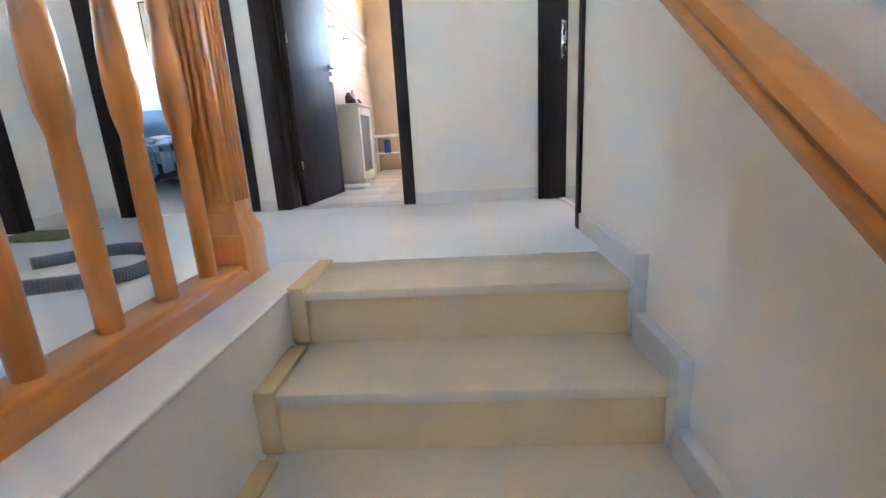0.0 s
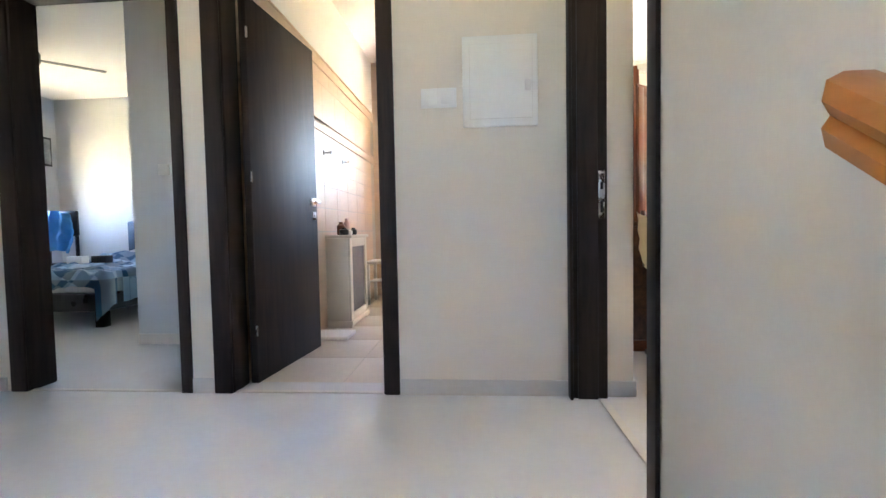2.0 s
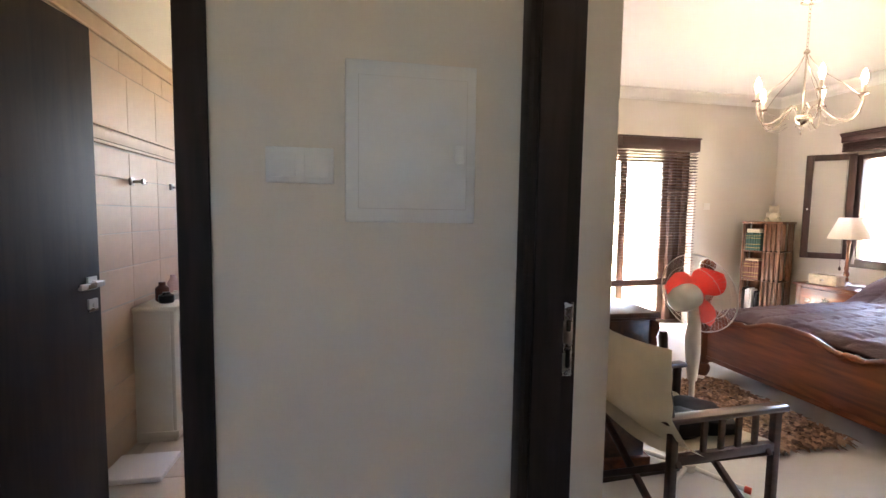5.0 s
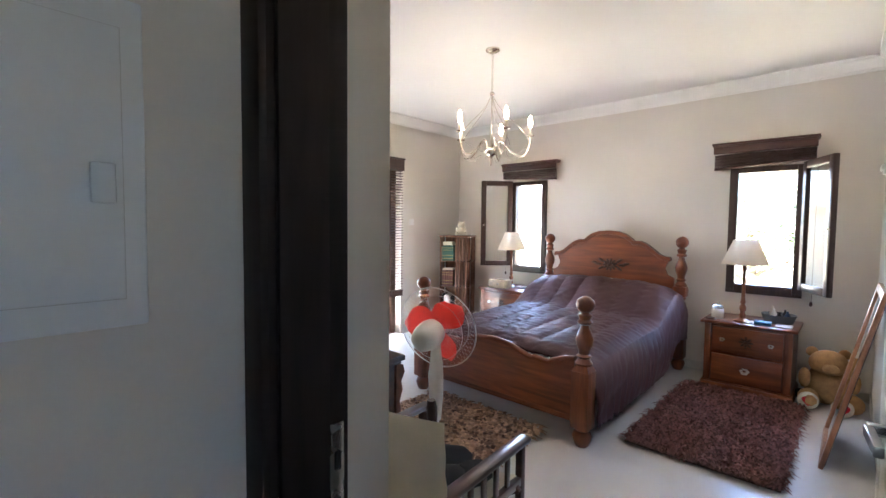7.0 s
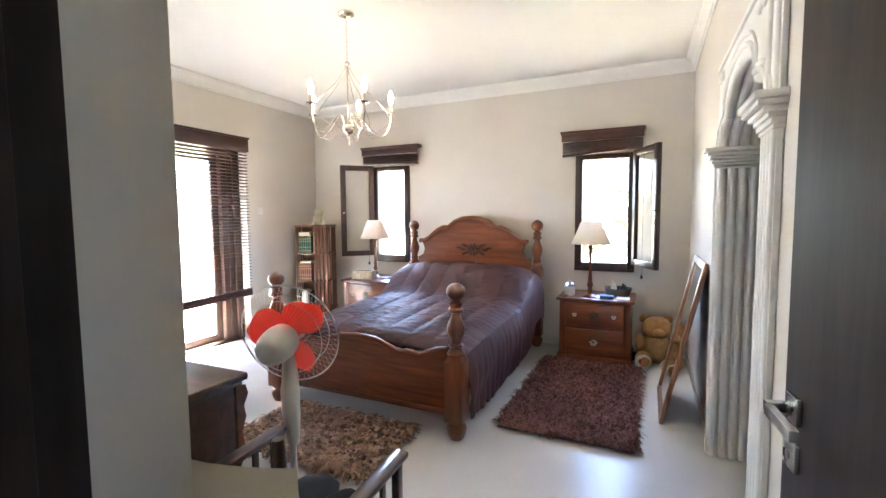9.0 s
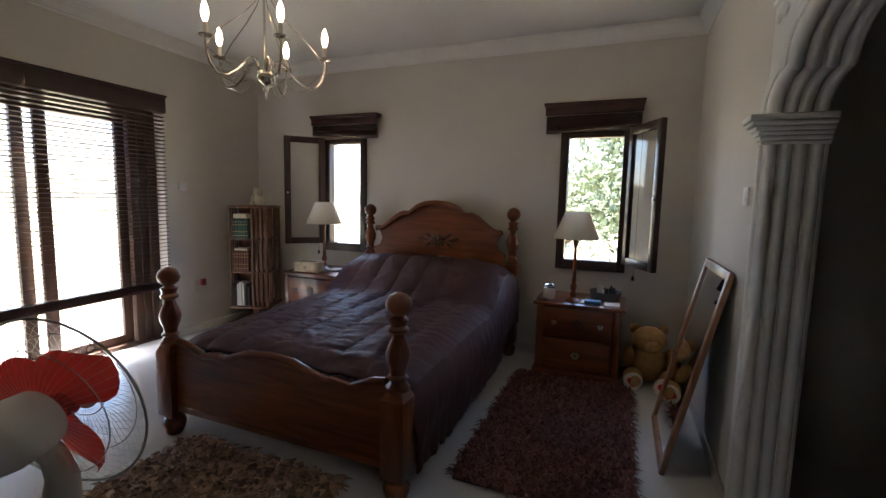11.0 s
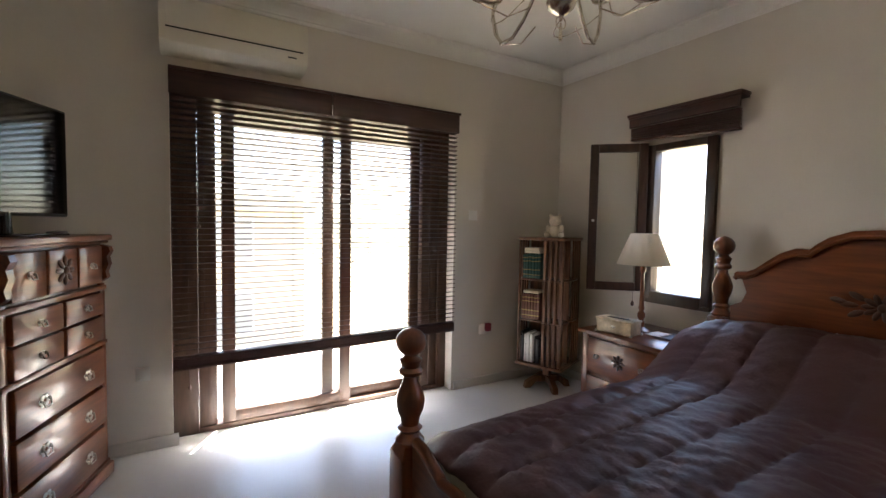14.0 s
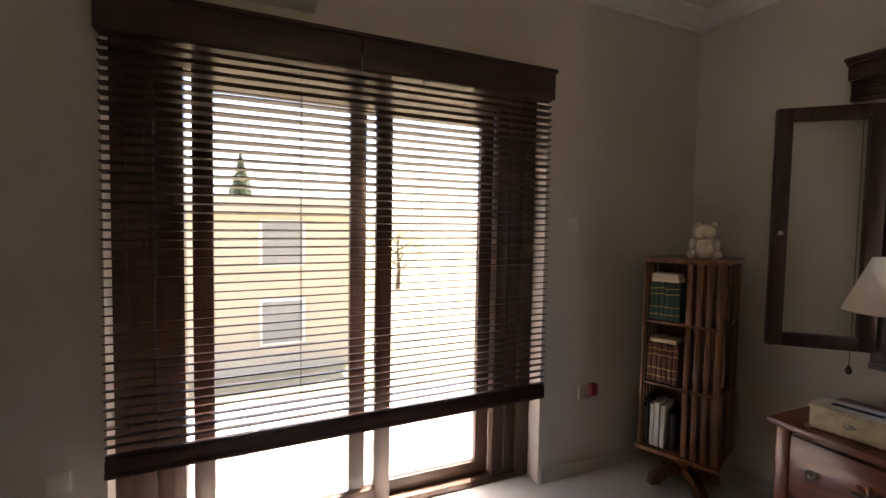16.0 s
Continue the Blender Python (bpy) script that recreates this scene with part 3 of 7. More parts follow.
def big_blind():
    """A wide wooden venetian blind hanging before the door, let down unevenly."""
    x0, x1, y = 3.61, 5.55, 3.492
    bl = thing("venetian_blind", "wide mahogany wooden venetian blind, lowered over the glass door", "blind", (4.58, y, 2.23))
    b = bm_new(); box(b, (x0 - 4.58, -0.045, -0.018), (x1 + 0.012 - 4.58, 0.03, 0.0), 0.004); part("head_cap", b, BLIND, bl)
    for a, c in ((x0, 4.545), (4.549, x1)):
        b = bm_new(); box(b, (a - 4.58, -0.038, -0.155), (c - 4.58, -0.026, -0.018), 0.003); part("valance", b, BLIND, bl)
    b = bm_new(); box(b, (x0 + 0.03 - 4.58, -0.02, -0.07), (x1 - 0.03 - 4.58, 0.025, -0.019), 0.003); part("head_rail", b, BLIND, bl)
    me = None
    top, n = -0.12, 45
    for k in range(n):
        f = k / (n - 1)
        if me is None:
            b = bm_new(); box(b, (-0.965, -0.0205, -0.0024), (0.965, 0.0205, 0.0024)); me = finish(b, "slat", BLIND, False)
        ob = new("slat", me); ob.parent = bl
        zc = top - 0.035 - f * 1.51
        ob.matrix_local = pose(0.0, 0.0, zc, -9 + 2 * math.sin(k * 1.7), math.degrees(-0.021 * f), 0)
    for j in range(9):
        ob = new("slat", me); ob.parent = bl
        ob.matrix_local = pose(0, 0, -1.676 - 0.0053 * j, 0, math.degrees(-0.022), 0)
    b = bm_new(); box(b, (-0.968, -0.02, -0.024), (0.968, 0.02, 0.0), 0.004, pose(0, 0, -1.722, 0, math.degrees(-0.022), 0)); part("bottom_rail", b, BLIND, bl)
    for x in (-0.80, -0.28, 0.25, 0.80):
        for dy in (-0.021, 0.021):
            b = bm_new(); tube(b, [(x, dy, -0.1), (x, dy, -1.73)], 0.0011, 5); part("ladder_cord", b, BLIND, bl)
    for x, z in ((-0.885, -1.86), (-0.83, -0.9)):
        b = bm_new(); tube(b, [(x, -0.028, -0.1), (x + 0.004, -0.03, z)], 0.0013, 5); part("pull_cord", b, BLIND, bl)
        b = bm_new(); lathe(b, [(0.002, 0.02), (0.006, 0.012), (0.009, 0.0), (0.006, -0.008), (0.001, -0.01)], (x + 0.004, -0.03, z - 0.01), 10); part("cord_tassel", b, BLIND, bl)


big_blind()


def small_window(name, y0, y1, z0, z1, hinge, sign, reach, label):
    """A brown frame in the wall and its casement swung inwards on the hinge at y; reach: the free edge."""
    xf = EX - 0.01
    w = thing(name, label, "window", (xf, (y0 + y1) / 2, z0), kind="structure")
    def put(nm, lo, hi, mt=FRAME, par=None, bev=0.004):
        b = bm_new(); box(b, (lo[0] - xf, lo[1] - (y0 + y1) / 2, lo[2] - z0), (hi[0] - xf, hi[1] - (y0 + y1) / 2, hi[2] - z0), bev); return part(nm, b, mt, par or w)
    t = 0.068
    for nm, lo, hi in (("frame_stile", (xf - 0.02, y0, z0), (xf + 0.06, y0 + t, z1)), ("frame_stile", (xf - 0.02, y1 - t, z0), (xf + 0.06, y1, z1)),
                       ("frame_rail", (xf - 0.02, y0 + t, z1 - 0.05), (xf + 0.06, y1 - t, z1)), ("frame_sill", (xf - 0.035, y0 + t, z0), (xf + 0.06, y1 - t, z0 + 0.085))):
        put(nm, lo, hi)
    b = bm_new(); box(b, (-0.028, -(y1 - y0) / 2 + 0.0, -0.0), (-0.0205, (y1 - y0) / 2, 0.03), 0.002); part("sill_lip", b, FRAME, w)
    dx, dy = reach[0] - (xf - 0.03), reach[1] - hinge
    L, ang = math.hypot(dx, dy), math.degrees(math.atan2(dy, dx))
    c = thing(name.replace("window", "casement"), "open brown window casement with clear glass", "window casement", (xf - 0.03, hinge, z0 + 0.075), ang, kind="structure")
    h = z1 - z0 - 0.06
    for nm, lo, hi in (("stile", (0, -0.02, 0), (0.062, 0.02, h)), ("stile", (L - 0.062, -0.02, 0), (L, 0.02, h)), ("rail", (0.062, -0.02, 0), (L - 0.062, 0.02, 0.062)), ("rail", (0.062, -0.02, h - 0.062), (L - 0.062, 0.02, h))):
        b = bm_new(); box(b, lo, hi, 0.005); part(nm, b, FRAME, c)
    b = bm_new(); box(b, (0.06, -0.003, 0.06), (L - 0.06, 0.003, h - 0.06)); g = part("pane", b, CASEGLASS, c); g.visible_shadow = False
    b = bm_new(); box(b, (L - 0.04, -0.034 * 1, h * 0.47), (L - 0.02, 0.034, h * 0.47 + 0.02), 0.004); part("catch", b, STEEL, c)


small_window("window_1", 2.095, 2.60, 0.81, 1.97, 2.585, 1, (6.36, 2.862), "small brown framed window behind the bookcase side lamp")
small_window("window_2", -0.40, 0.165, 0.80, 1.96, -0.385, -1, (6.243, -0.592), "small brown framed window beside the bed")


def raised_blind(y0, y1, zt, drop0, drop1):
    """A small wooden blind drawn up into a stack under its head board."""
    yc = (y0 + y1) / 2
    w = y1 - y0
    bl = thing("raised_blind", "small mahogany blind drawn up to the top of its window", "blind", (EX - 0.075, yc, zt), group="small window blinds")
    b = bm_new(); box(b, (-0.045, -w / 2, -0.02), (0.07, w / 2, 0.0), 0.004); box(b, (-0.038, -w / 2 + 0.006, -0.035), (0.07, w / 2 - 0.006, -0.02), 0.003); part("head_cap", b, BLINDY, bl)
    b = bm_new(); box(b, (-0.032, -w / 2 + 0.012, -0.1), (-0.02, w / 2 - 0.012, -0.035), 0.003); part("valance", b, BLINDY, bl)
    n = 13
    b = bm_new(); box(b, (-0.018, -w / 2 + 0.02, -0.0016), (0.02, w / 2 - 0.02, 0.0016)); me = finish(b, "slat", BLINDY, False)
    for k in range(n):
        f = (k + 1) / n
        ob = new("slat", me); ob.parent = bl
        d0 = 0.1 + (drop0 - 0.12) * f
        d1 = 0.1 + (drop1 - 0.12) * f
        ob.matrix_local = pose(-0.006 + 0.003 * (k % 3), 0, -(d0 + d1) / 2, math.degrees((d0 - d1) / w), 4 * math.sin(k * 2.1), 0)
    b = bm_new(); box(b, (-0.022, -w / 2 + 0.018, -0.018), (0.022, w / 2 - 0.018, 0.0), 0.004, pose(0, 0, -(drop0 + drop1) / 2 + 0.015, math.degrees((drop0 - drop1) / w), 0, 0)); part("bottom_rail", b, BLINDY, bl)
    return bl


raised_blind(1.92, 2.72, 2.205, 0.235, 0.19)
raised_blind(-0.475, 0.305, 2.19, 0.20, 0.245)
for y, z in ((2.66, 0.78), (-0.47, 0.76)):
    b = bm_new(); tube(b, [(EX - 0.06, y, 2.0), (EX - 0.055, y, z + 0.1), (EX - 0.05, y + 0.004, z)], 0.0016, 5)
    lathe(b, [(0.003, 0.03), (0.010, 0.018), (0.014, 0.0), (0.008, -0.012), (0.001, -0.014)], (EX - 0.05, y + 0.004, z - 0.005), 10)
    solid("blind_cord", b, BLIND, "thin blind cord with wooden tassel by the window", "cord")


def plaster_arch():
    """The cusped plaster archway in the south wall: wall, ribbed reveal, capitals and a square surround."""
    xa, xb, zs, zt, ztop = 3.745, 4.845, 1.71, 2.01, 2.115
    xc, hw = (xa + xb) / 2, (xb - xa) / 2
    foil = []
    for k in range(6):   # lower foil, swelling outwards
        a = k / 5 * math.pi / 2
        foil.append((0.345 + (hw - 0.345) * math.cos(a), zs + 0.14 * math.sin(a)))
    for k in range(1, 11):   # upper foil up to the point
        u = k / 10
        foil.append((0.345 * (1 - u ** 1.7) + 0.012 * math.sin(u * math.pi), zs + 0.14 + (zt - zs - 0.14) * math.sin(u * math.pi / 2) ** 0.85))

    def arch(off):
        """Half outline from the springing to the point, offset outwards."""
        return [(x * (hw + off) / hw, zs + (z - zs) * (1 + off / 0.30)) for x, z in foil]
    inner = arch(0)
    outline = [(xc - x, z) for x, z in inner] + [(xc + x, z) for x, z in reversed(inner[:-1])]
    b = bm_new()
    y0, y1 = SY - 0.17, SY
    box(b, (WX - 0.15, y0, -0.2), (xa, y1, BED_CEIL)); box(b, (xb, y0, -0.2), (EX, y1, BED_CEIL))
    for (p, q), (p2, q2) in zip(outline, outline[1:]):
        if p2 - p > 1e-5:
            slab(b, [(p, q), (p2, q2), (p2, BED_CEIL), (p, BED_CEIL)], "y", y0, y1)
    structure("wall_bedroom_south", b, BEDWALL, "beige bedroom wall with a plaster archway", "wall")
    a = thing("plaster_archway", "white ribbed plaster archway with moulded capitals", "archway", (xc, SY, 0), kind="structure")
    # rounded ribs round the reveal
    for j in range(4):
        yy = -0.006 - 0.048 * j
        for s in (1, -1):
            b = bm_new(); tube(b, [(s * hw, yy, 0.0), (s * hw, yy, zs - 0.105)], 0.0265, 12); part("pillar_rib", b, PLASTER, a)
            b = bm_new(); tube(b, [(s * x, yy, z) for x, z in arch(0.0)], 0.0265, 10); part("arch_rib", b, PLASTER, a)
            b = bm_new(); tube(b, [(s * hw, yy - 0.024, 0.0), (s * hw, yy - 0.024, zs - 0.105)], 0.015, 8); part("rib_fillet", b, PLASTER, a)
    for s, face in ((1, 0.025), (-1, 0.16)):
        # stepped and hollowed capital
        b = bm_new()
        for q0, q1, o in ((-0.105, -0.09, 0.012), (-0.09, -0.072, 0.018), (-0.072, -0.056, 0.026), (-0.056, -0.038, 0.038), (-0.038, -0.02, 0.054), (-0.02, 0.004, 0.064)):
            xs = sorted((s * (hw - 0.012 - o), s * (hw + face + o * 0.5)))
            box(b, (xs[0], -0.19, zs + q0), (xs[1], 0.02 + o, zs + q1), 0.005)
        part("capital", b, PLASTER, a)
        # face pilaster with rounded flutes
        b = bm_new()
        lo, hi = sorted((s * hw, s * (hw + face)))
        box(b, (lo, 0.001, 0.0), (hi, 0.02, zs - 0.105), 0.004)
        n = max(1, round(face / 0.045))
        for k in range(n):
            u = face * (k + 0.5) / n
            tube(b, [(s * (hw + u), 0.016, 0.0), (s * (hw + u), 0.016, zs - 0.105)], 0.016, 10)
        part("pilaster", b, PLASTER, a)
        # flat spandrel up to a straight top edge
        b = bm_new()
        for (p, q), (p2, q2) in zip(inner, inner[1:]):
            slab(b, [(s * p, q), (s * p2, q2), (s * p2, ztop), (s * p, ztop)], "y", 0.001, 0.018)
        part("spandrel", b, PLASTER, a)
        for o, rr in ((0.025, 0.014), (0.065, 0.010)):
            b = bm_new(); tube(b, [(s * x, 0.016, z) for x, z in arch(o)], rr, 8); part("arch_moulding", b, PLASTER, a)
        if face > 0.1:
            b = bm_new(); box(b, (s * (hw + face), 0.001, zs + 0.005), (s * hw, 0.018, ztop), 0.004)
            for u in (0.03, 0.13):
                tube(b, [(s * (hw + u), 0.014, zs + 0.005), (s * (hw + u), 0.014, ztop)], 0.016, 10)
            part("upper_pilaster", b, PLASTER, a)
        # carved leaf work in the spandrel corner
        b = bm_new()
        for k in range(7):
            ang = 0.5 + 0.35 * k
            ball(b, (s * (hw - 0.10 + 0.055 * math.cos(ang)), 0.02, ztop - 0.085 + 0.045 * math.sin(ang)), 0.026, 1, 0.35, 0.45, 8, Matrix.Rotation(-s * ang, 4, "Y"))
        part("carved_leaf", b, PLASTER, a)
    b = bm_new(); box(b, (-hw - 0.17, 0.001, ztop), (hw + 0.0, 0.03, ztop + 0.022), 0.006); part("top_moulding", b, PLASTER, a)
    # dressing room behind
    b = bm_new(); box(b, (3.2, -2.85, -0.1), (5.7, -2.7, BED_CEIL)); box(b, (3.15, -2.7, -0.1), (3.3, SY - 0.17, BED_CEIL)); box(b, (5.6, -2.7, -0.1), (5.75, SY - 0.17, BED_CEIL))
    structure("wall_dressing_room", b, BEDWALL, "beige walls of the dressing room", "wall")


plaster_arch()


# ---- bedroom things ----
def turned(z0, z1, r, rows):
    """Profile rows (share of height, share of radius) as radius, height."""
    return [(r * b, z0 + (z1 - z0) * a) for a, b in rows]


POST = [(0.0, 0.95), (0.03, 1.0), (0.06, 0.78), (0.10, 0.62), (0.13, 0.86), (0.16, 0.60), (0.22, 0.66), (0.30, 0.92), (0.38, 1.0), (0.46, 0.80), (0.54, 0.52),
        (0.58, 0.48), (0.60, 0.78), (0.63, 0.84), (0.66, 0.62), (0.70, 0.72), (0.725, 0.80), (0.75, 0.5), (0.765, 0.46), (0.79, 0.74), (0.83, 0.98), (0.88, 1.06), (0.93, 0.96), (0.97, 0.66), (0.99, 0.3), (1.0, 0.0)]
FOOT = [(0.0, 0.62), (0.08, 0.72), (0.3, 0.9), (0.6, 1.0), (0.78, 0.86), (0.86, 0.66), (0.93, 0.8), (1.0, 0.82)]


def bed():
    x0, x1, ya, yb = 4.42, 6.55, 0.52, 1.96
    yc = (ya + yb) / 2
    bd = thing("bed", "stained pine four-post bed with carved headboard", "bed", (5.48, yc, 0))
    def L(x, y):
        return x - 5.48, y - yc
    for y in (ya, yb):
        px, py = L(x0, y)
        b = bm_new()
        lathe(b, turned(0.0, 0.115, 0.062, FOOT), (px, py, 0), 20)
        box(b, (px - 0.06, py - 0.06, 0.115), (px + 0.06, py + 0.06, 0.49), 0.010)
        lathe(b, [(0.078, 0.488), (0.06, 0.515), (0.05, 0.53)], (px, py, 0), 4, Matrix.Translation((px, py, 0)) @ Matrix.Rotation(radians(45), 4, "Z") @ Matrix.Translation((-px, -py, 0)))
        lathe(b, turned(0.525, 0.965, 0.056, POST), (px, py, 0), 24)
        part("foot_post", b, PINEZ, bd)
        px, py = L(x1, y)
        b = bm_new()
        lathe(b, turned(0.0, 0.115, 0.062, FOOT), (px, py, 0), 20)
        box(b, (px - 0.058, py - 0.058, 0.115), (px + 0.058, py + 0.058, 0.56), 0.01)
        lathe(b, turned(0.56, 0.72, 0.055, [(0, 0.9), (0.1, 1), (0.25, 0.6), (0.4, 0.9), (0.6, 1), (0.75, 0.6), (0.9, 0.95), (1, 0.9)]), (px, py, 0), 20)
        box(b, (px - 0.062, py - 0.062, 0.72), (px + 0.062, py + 0.062, 0.83), 0.022)
        lathe(b, turned(0.825, 1.318, 0.056, POST), (px, py, 0), 24)
        part("head_post", b, PINEZ, bd)
    # footboard with a waved top
    half = (yb - ya) / 2 - 0.058
    keys = [(0.0, 0.562), (0.14, 0.552), (0.30, 0.497), (0.345, 0.489), (0.36, 0.50), (0.47, 0.486), (0.485, 0.497), (0.60, 0.537), (half, 0.545)]
    right = keys
    top = [(-y, z) for y, z in reversed(right)] + right[1:]
    b = bm_new(); slab(b, [(-half, 0.145)] + top + [(half, 0.145)], "x", L(x0, 0)[0] - 0.017, L(x0, 0)[0] + 0.017); part("footboard", b, PINE, bd)
    b = bm_new(); tube(b, [(L(x0, 0)[0], y, z + 0.002) for y, z in top], 0.021, 10); part("footboard_moulding", b, PINE, bd, "rounded moulding with a glossy worn edge")
    b = bm_new(); box(b, (L(x0, 0)[0] - 0.022, -half, 0.142), (L(x0, 0)[0] + 0.022, half, 0.18), 0.006); part("footboard_rail", b, PINE, bd)
    # side rails
    for y in (ya + 0.03, yb - 0.03):
        b = bm_new(); box(b, (L(x0, 0)[0] + 0.06, y - yc - 0.015, 0.22), (L(x1, 0)[0] - 0.06, y - yc + 0.015, 0.40), 0.006); part("side_rail", b, PINEX, bd)
    # headboard: centre arch, shoulders with a lip
    hx = L(x1, 0)[0]
    pts = [(0.0, 1.365), (0.10, 1.358), (0.19, 1.325), (0.245, 1.285), (0.27, 1.258), (0.33, 1.262), (0.40, 1.232), (0.46, 1.185), (0.52, 1.135), (0.57, 1.112), (0.615, 1.112), (0.628, 1.10)]
    edge = [(-y, z) for y, z in reversed(pts)] + pts[1:]
    low = [(0.60, 1.06), (0.575, 0.99), (0.60, 0.93), (0.66, 0.90), (0.66, 0.45)]
    b = bm_new(); slab(b, [(-y, z) for y, z in reversed(low)] + edge[1:-1] + low, "x", hx - 0.016, hx + 0.016); part("headboard", b, PINE, bd)
    b = bm_new()
    slab(b, [(p, q) for p, q in edge] + [(p, q - 0.03) for p, q in reversed(edge)], "x", hx - 0.055, hx + 0.02)
    part("headboard_cornice", b, PINE, bd, "overhanging moulded top edge")
    b = bm_new(); tube(b, [(hx - 0.045, y, z - 0.03) for y, z in edge], 0.014, 8); part("headboard_moulding", b, PINE, bd)
    # carved flower and leaves
    b = bm_new()
    cx, cy, cz = hx - 0.022, -0.02, 0.995
    for k in range(11):
        a = 2 * math.pi * k / 11
        ball(b, (cx, cy + 0.055 * math.cos(a), cz + 0.04 * math.sin(a)), 0.03, 0.35, 1, 0.45, 10, Matrix.Rotation(a, 4, "X"))
    for dy, dz, a in ((0.13, 0.0, 0), (-0.13, 0.0, 3.14), (0.10, 0.045, 0.5), (-0.10, 0.045, 2.6), (0.10, -0.04, -0.5), (-0.10, -0.04, 3.7), (0.17, 0.015, 0.2), (-0.17, 0.015, 2.9)):
        ball(b, (cx + 0.004, cy + dy, cz + dz), 0.038, 0.25, 1, 0.4, 10, Matrix.Rotation(a, 4, "X"))
    ball(b, (cx - 0.008, cy, cz), 0.022, 0.6, 1, 1, 10)
    part("carved_flower", b, PINEDARK, bd, "dark carved flower and leaves")
    # mattress
    b = bm_new(); box(b, (L(x0, 0)[0] + 0.05, -0.66, 0.30), (hx - 0.05, 0.66, 0.515), 0.05); part("mattress", b, SHEET, bd)
    # white box under the bed
    b = bm_new(); box(b, (6.05, 0.56, 0.0), (6.33, 0.76, 0.14), 0.03); solid("storage_box", b, WHITEPLASTIC, "white plastic box under the bed", "box")


bed()


def quilt():
    """A quilted plum cover draped over the bed, with channels along it and gathered sides."""
    xa, xb, ya, yb = 4.475, 6.50, 0.52, 1.96
    yc, hw = (ya + yb) / 2, 0.70
    nx, ny = 150, 130
    b = bm_new()
    grid = []
    side = 0.42
    for i in range(nx + 1):
        u = i / nx
        row = []
        for j in range(ny + 1):
            v = -1 + 2 * j / ny
            s = v * (hw + side)
            x = xa + (xb - xa) * u
            # height over the mattress, with pillows under the head end
            head = min(1, max(0, (u - 0.62) / 0.27))
            head = head * head * (3 - 2 * head)
            bump = 0.275 * head * (1 - 0.10 * max(0, (u - 0.9) / 0.1))
            z = 0.545 + 0.035 * math.sin(u * 2.6) + bump
            z -= 0.055 * max(0, (0.06 - u) / 0.06) ** 2
            if abs(s) < hw:
                y = s
                z -= 0.05 * (abs(s) / hw) ** 6 + 0.03 * head * (abs(s) / hw) ** 2
                ph = abs(math.sin(math.pi * (s + 0.1) / 0.205))
                z += 0.017 * ph ** 0.5
                # gathers pulled in along the seams
                z += 0.008 * (1 - ph) ** 0.8 * noise.noise(Vector((x * 34, s * 4, 2.2)))
            else:
                d = abs(s) - hw
                y = math.copysign(hw + 0.035 + 0.05 * math.sin(min(1, d / 0.2) * 1.57) + 0.0 * d, s)
                fold = (0.007 * math.sin(x * 30 + 5 * noise.noise(Vector((x * 3, v, 1)))) + 0.02 * noise.noise(Vector((x * 11 + d * 6, d * 4, 8.0)))) * min(1, d / 0.12)
                y += math.copysign(fold, s)
                z -= 0.05 + d * 0.98 + 0.03 * head
            z += 0.006 * noise.noise(Vector((x * 4, s * 7, 0.3))) + 0.005 * noise.noise(Vector((x * 24, s * 12, 4.3)))
            # creases running slantwise
            cr = noise.noise(Vector((x * 13 + s * 9, s * 3.2, 7.7)))
            z += 0.006 * (1 - min(1, abs(cr) * 7)) * (1 if abs(s) < hw else 0.3)
            cr = noise.noise(Vector((x * 7 - s * 12, s * 5 + 3.0, 5.1)))
            z += 0.005 * (1 - min(1, abs(cr) * 7)) * (1 if abs(s) < hw else 0.3)
            row.append(b.verts.new((x, yc + y, max(0.13, z))))
        grid.append(row)
    for i in range(nx):
        for j in range(ny):
            b.faces.new((grid[i][j], grid[i + 1][j], grid[i + 1][j + 1], grid[i][j + 1]))
    q = thing("quilt", "plum brown quilted bedspread draped over the bed", "bedspread", (5.48, yc, 0.5))
    bmesh.ops.translate(b, vec=(-5.48, -yc, -0.5), verts=b.verts)
    ob = part("cover", b, DUVET, q)
    sol = ob.modifiers.new("thickness", "SOLIDIFY")
    sol.thickness, sol.offset = 0.02, -1
    # stitched seams
    for k in range(-3, 4):
        s = 0.205 * k - 0.1
        if abs(s) > hw - 0.03:
            continue
        j = round((s / (hw + side) + 1) / 2 * ny)
        b2 = bm_new()
        me = ob.data
        pts = [Vector(me.vertices[i * (ny + 1) + j].co) + Vector((0, 0, 0.0025)) for i in range(0, nx + 1, 2)]
        tube(b2, pts, 0.0035, 6); part("seam", b2, DARKCLOTH, q)
    b = bm_new()
    prof = [(6.50, 1.08), (6.505, 1.18), (6.50, 1.28), (6.505, 1.38)]
    tube(b, [(x - 0.01, y, 0.825 + 0.008 * math.sin(y * 19)) for x, y in prof], [0.02, 0.034, 0.03, 0.016], 12)
    solid("bed_sheet", b, SHEET, "turned-over edge of a white cotton sheet", "sheet")
    for y in (0.86, 1.45):
        p = thing("pillow", "white cotton pillow under the bedspread", "pillow", (6.36, y, 0.54), group="bed pillows")
        b = bm_new(); ball(b, (0, 0, 0.11), 1, 0.14, 0.27, 0.115, 20, Matrix.Rotation(radians(-20), 4, "Y")); part("pillow_body", b, SHEET, p)


quilt()


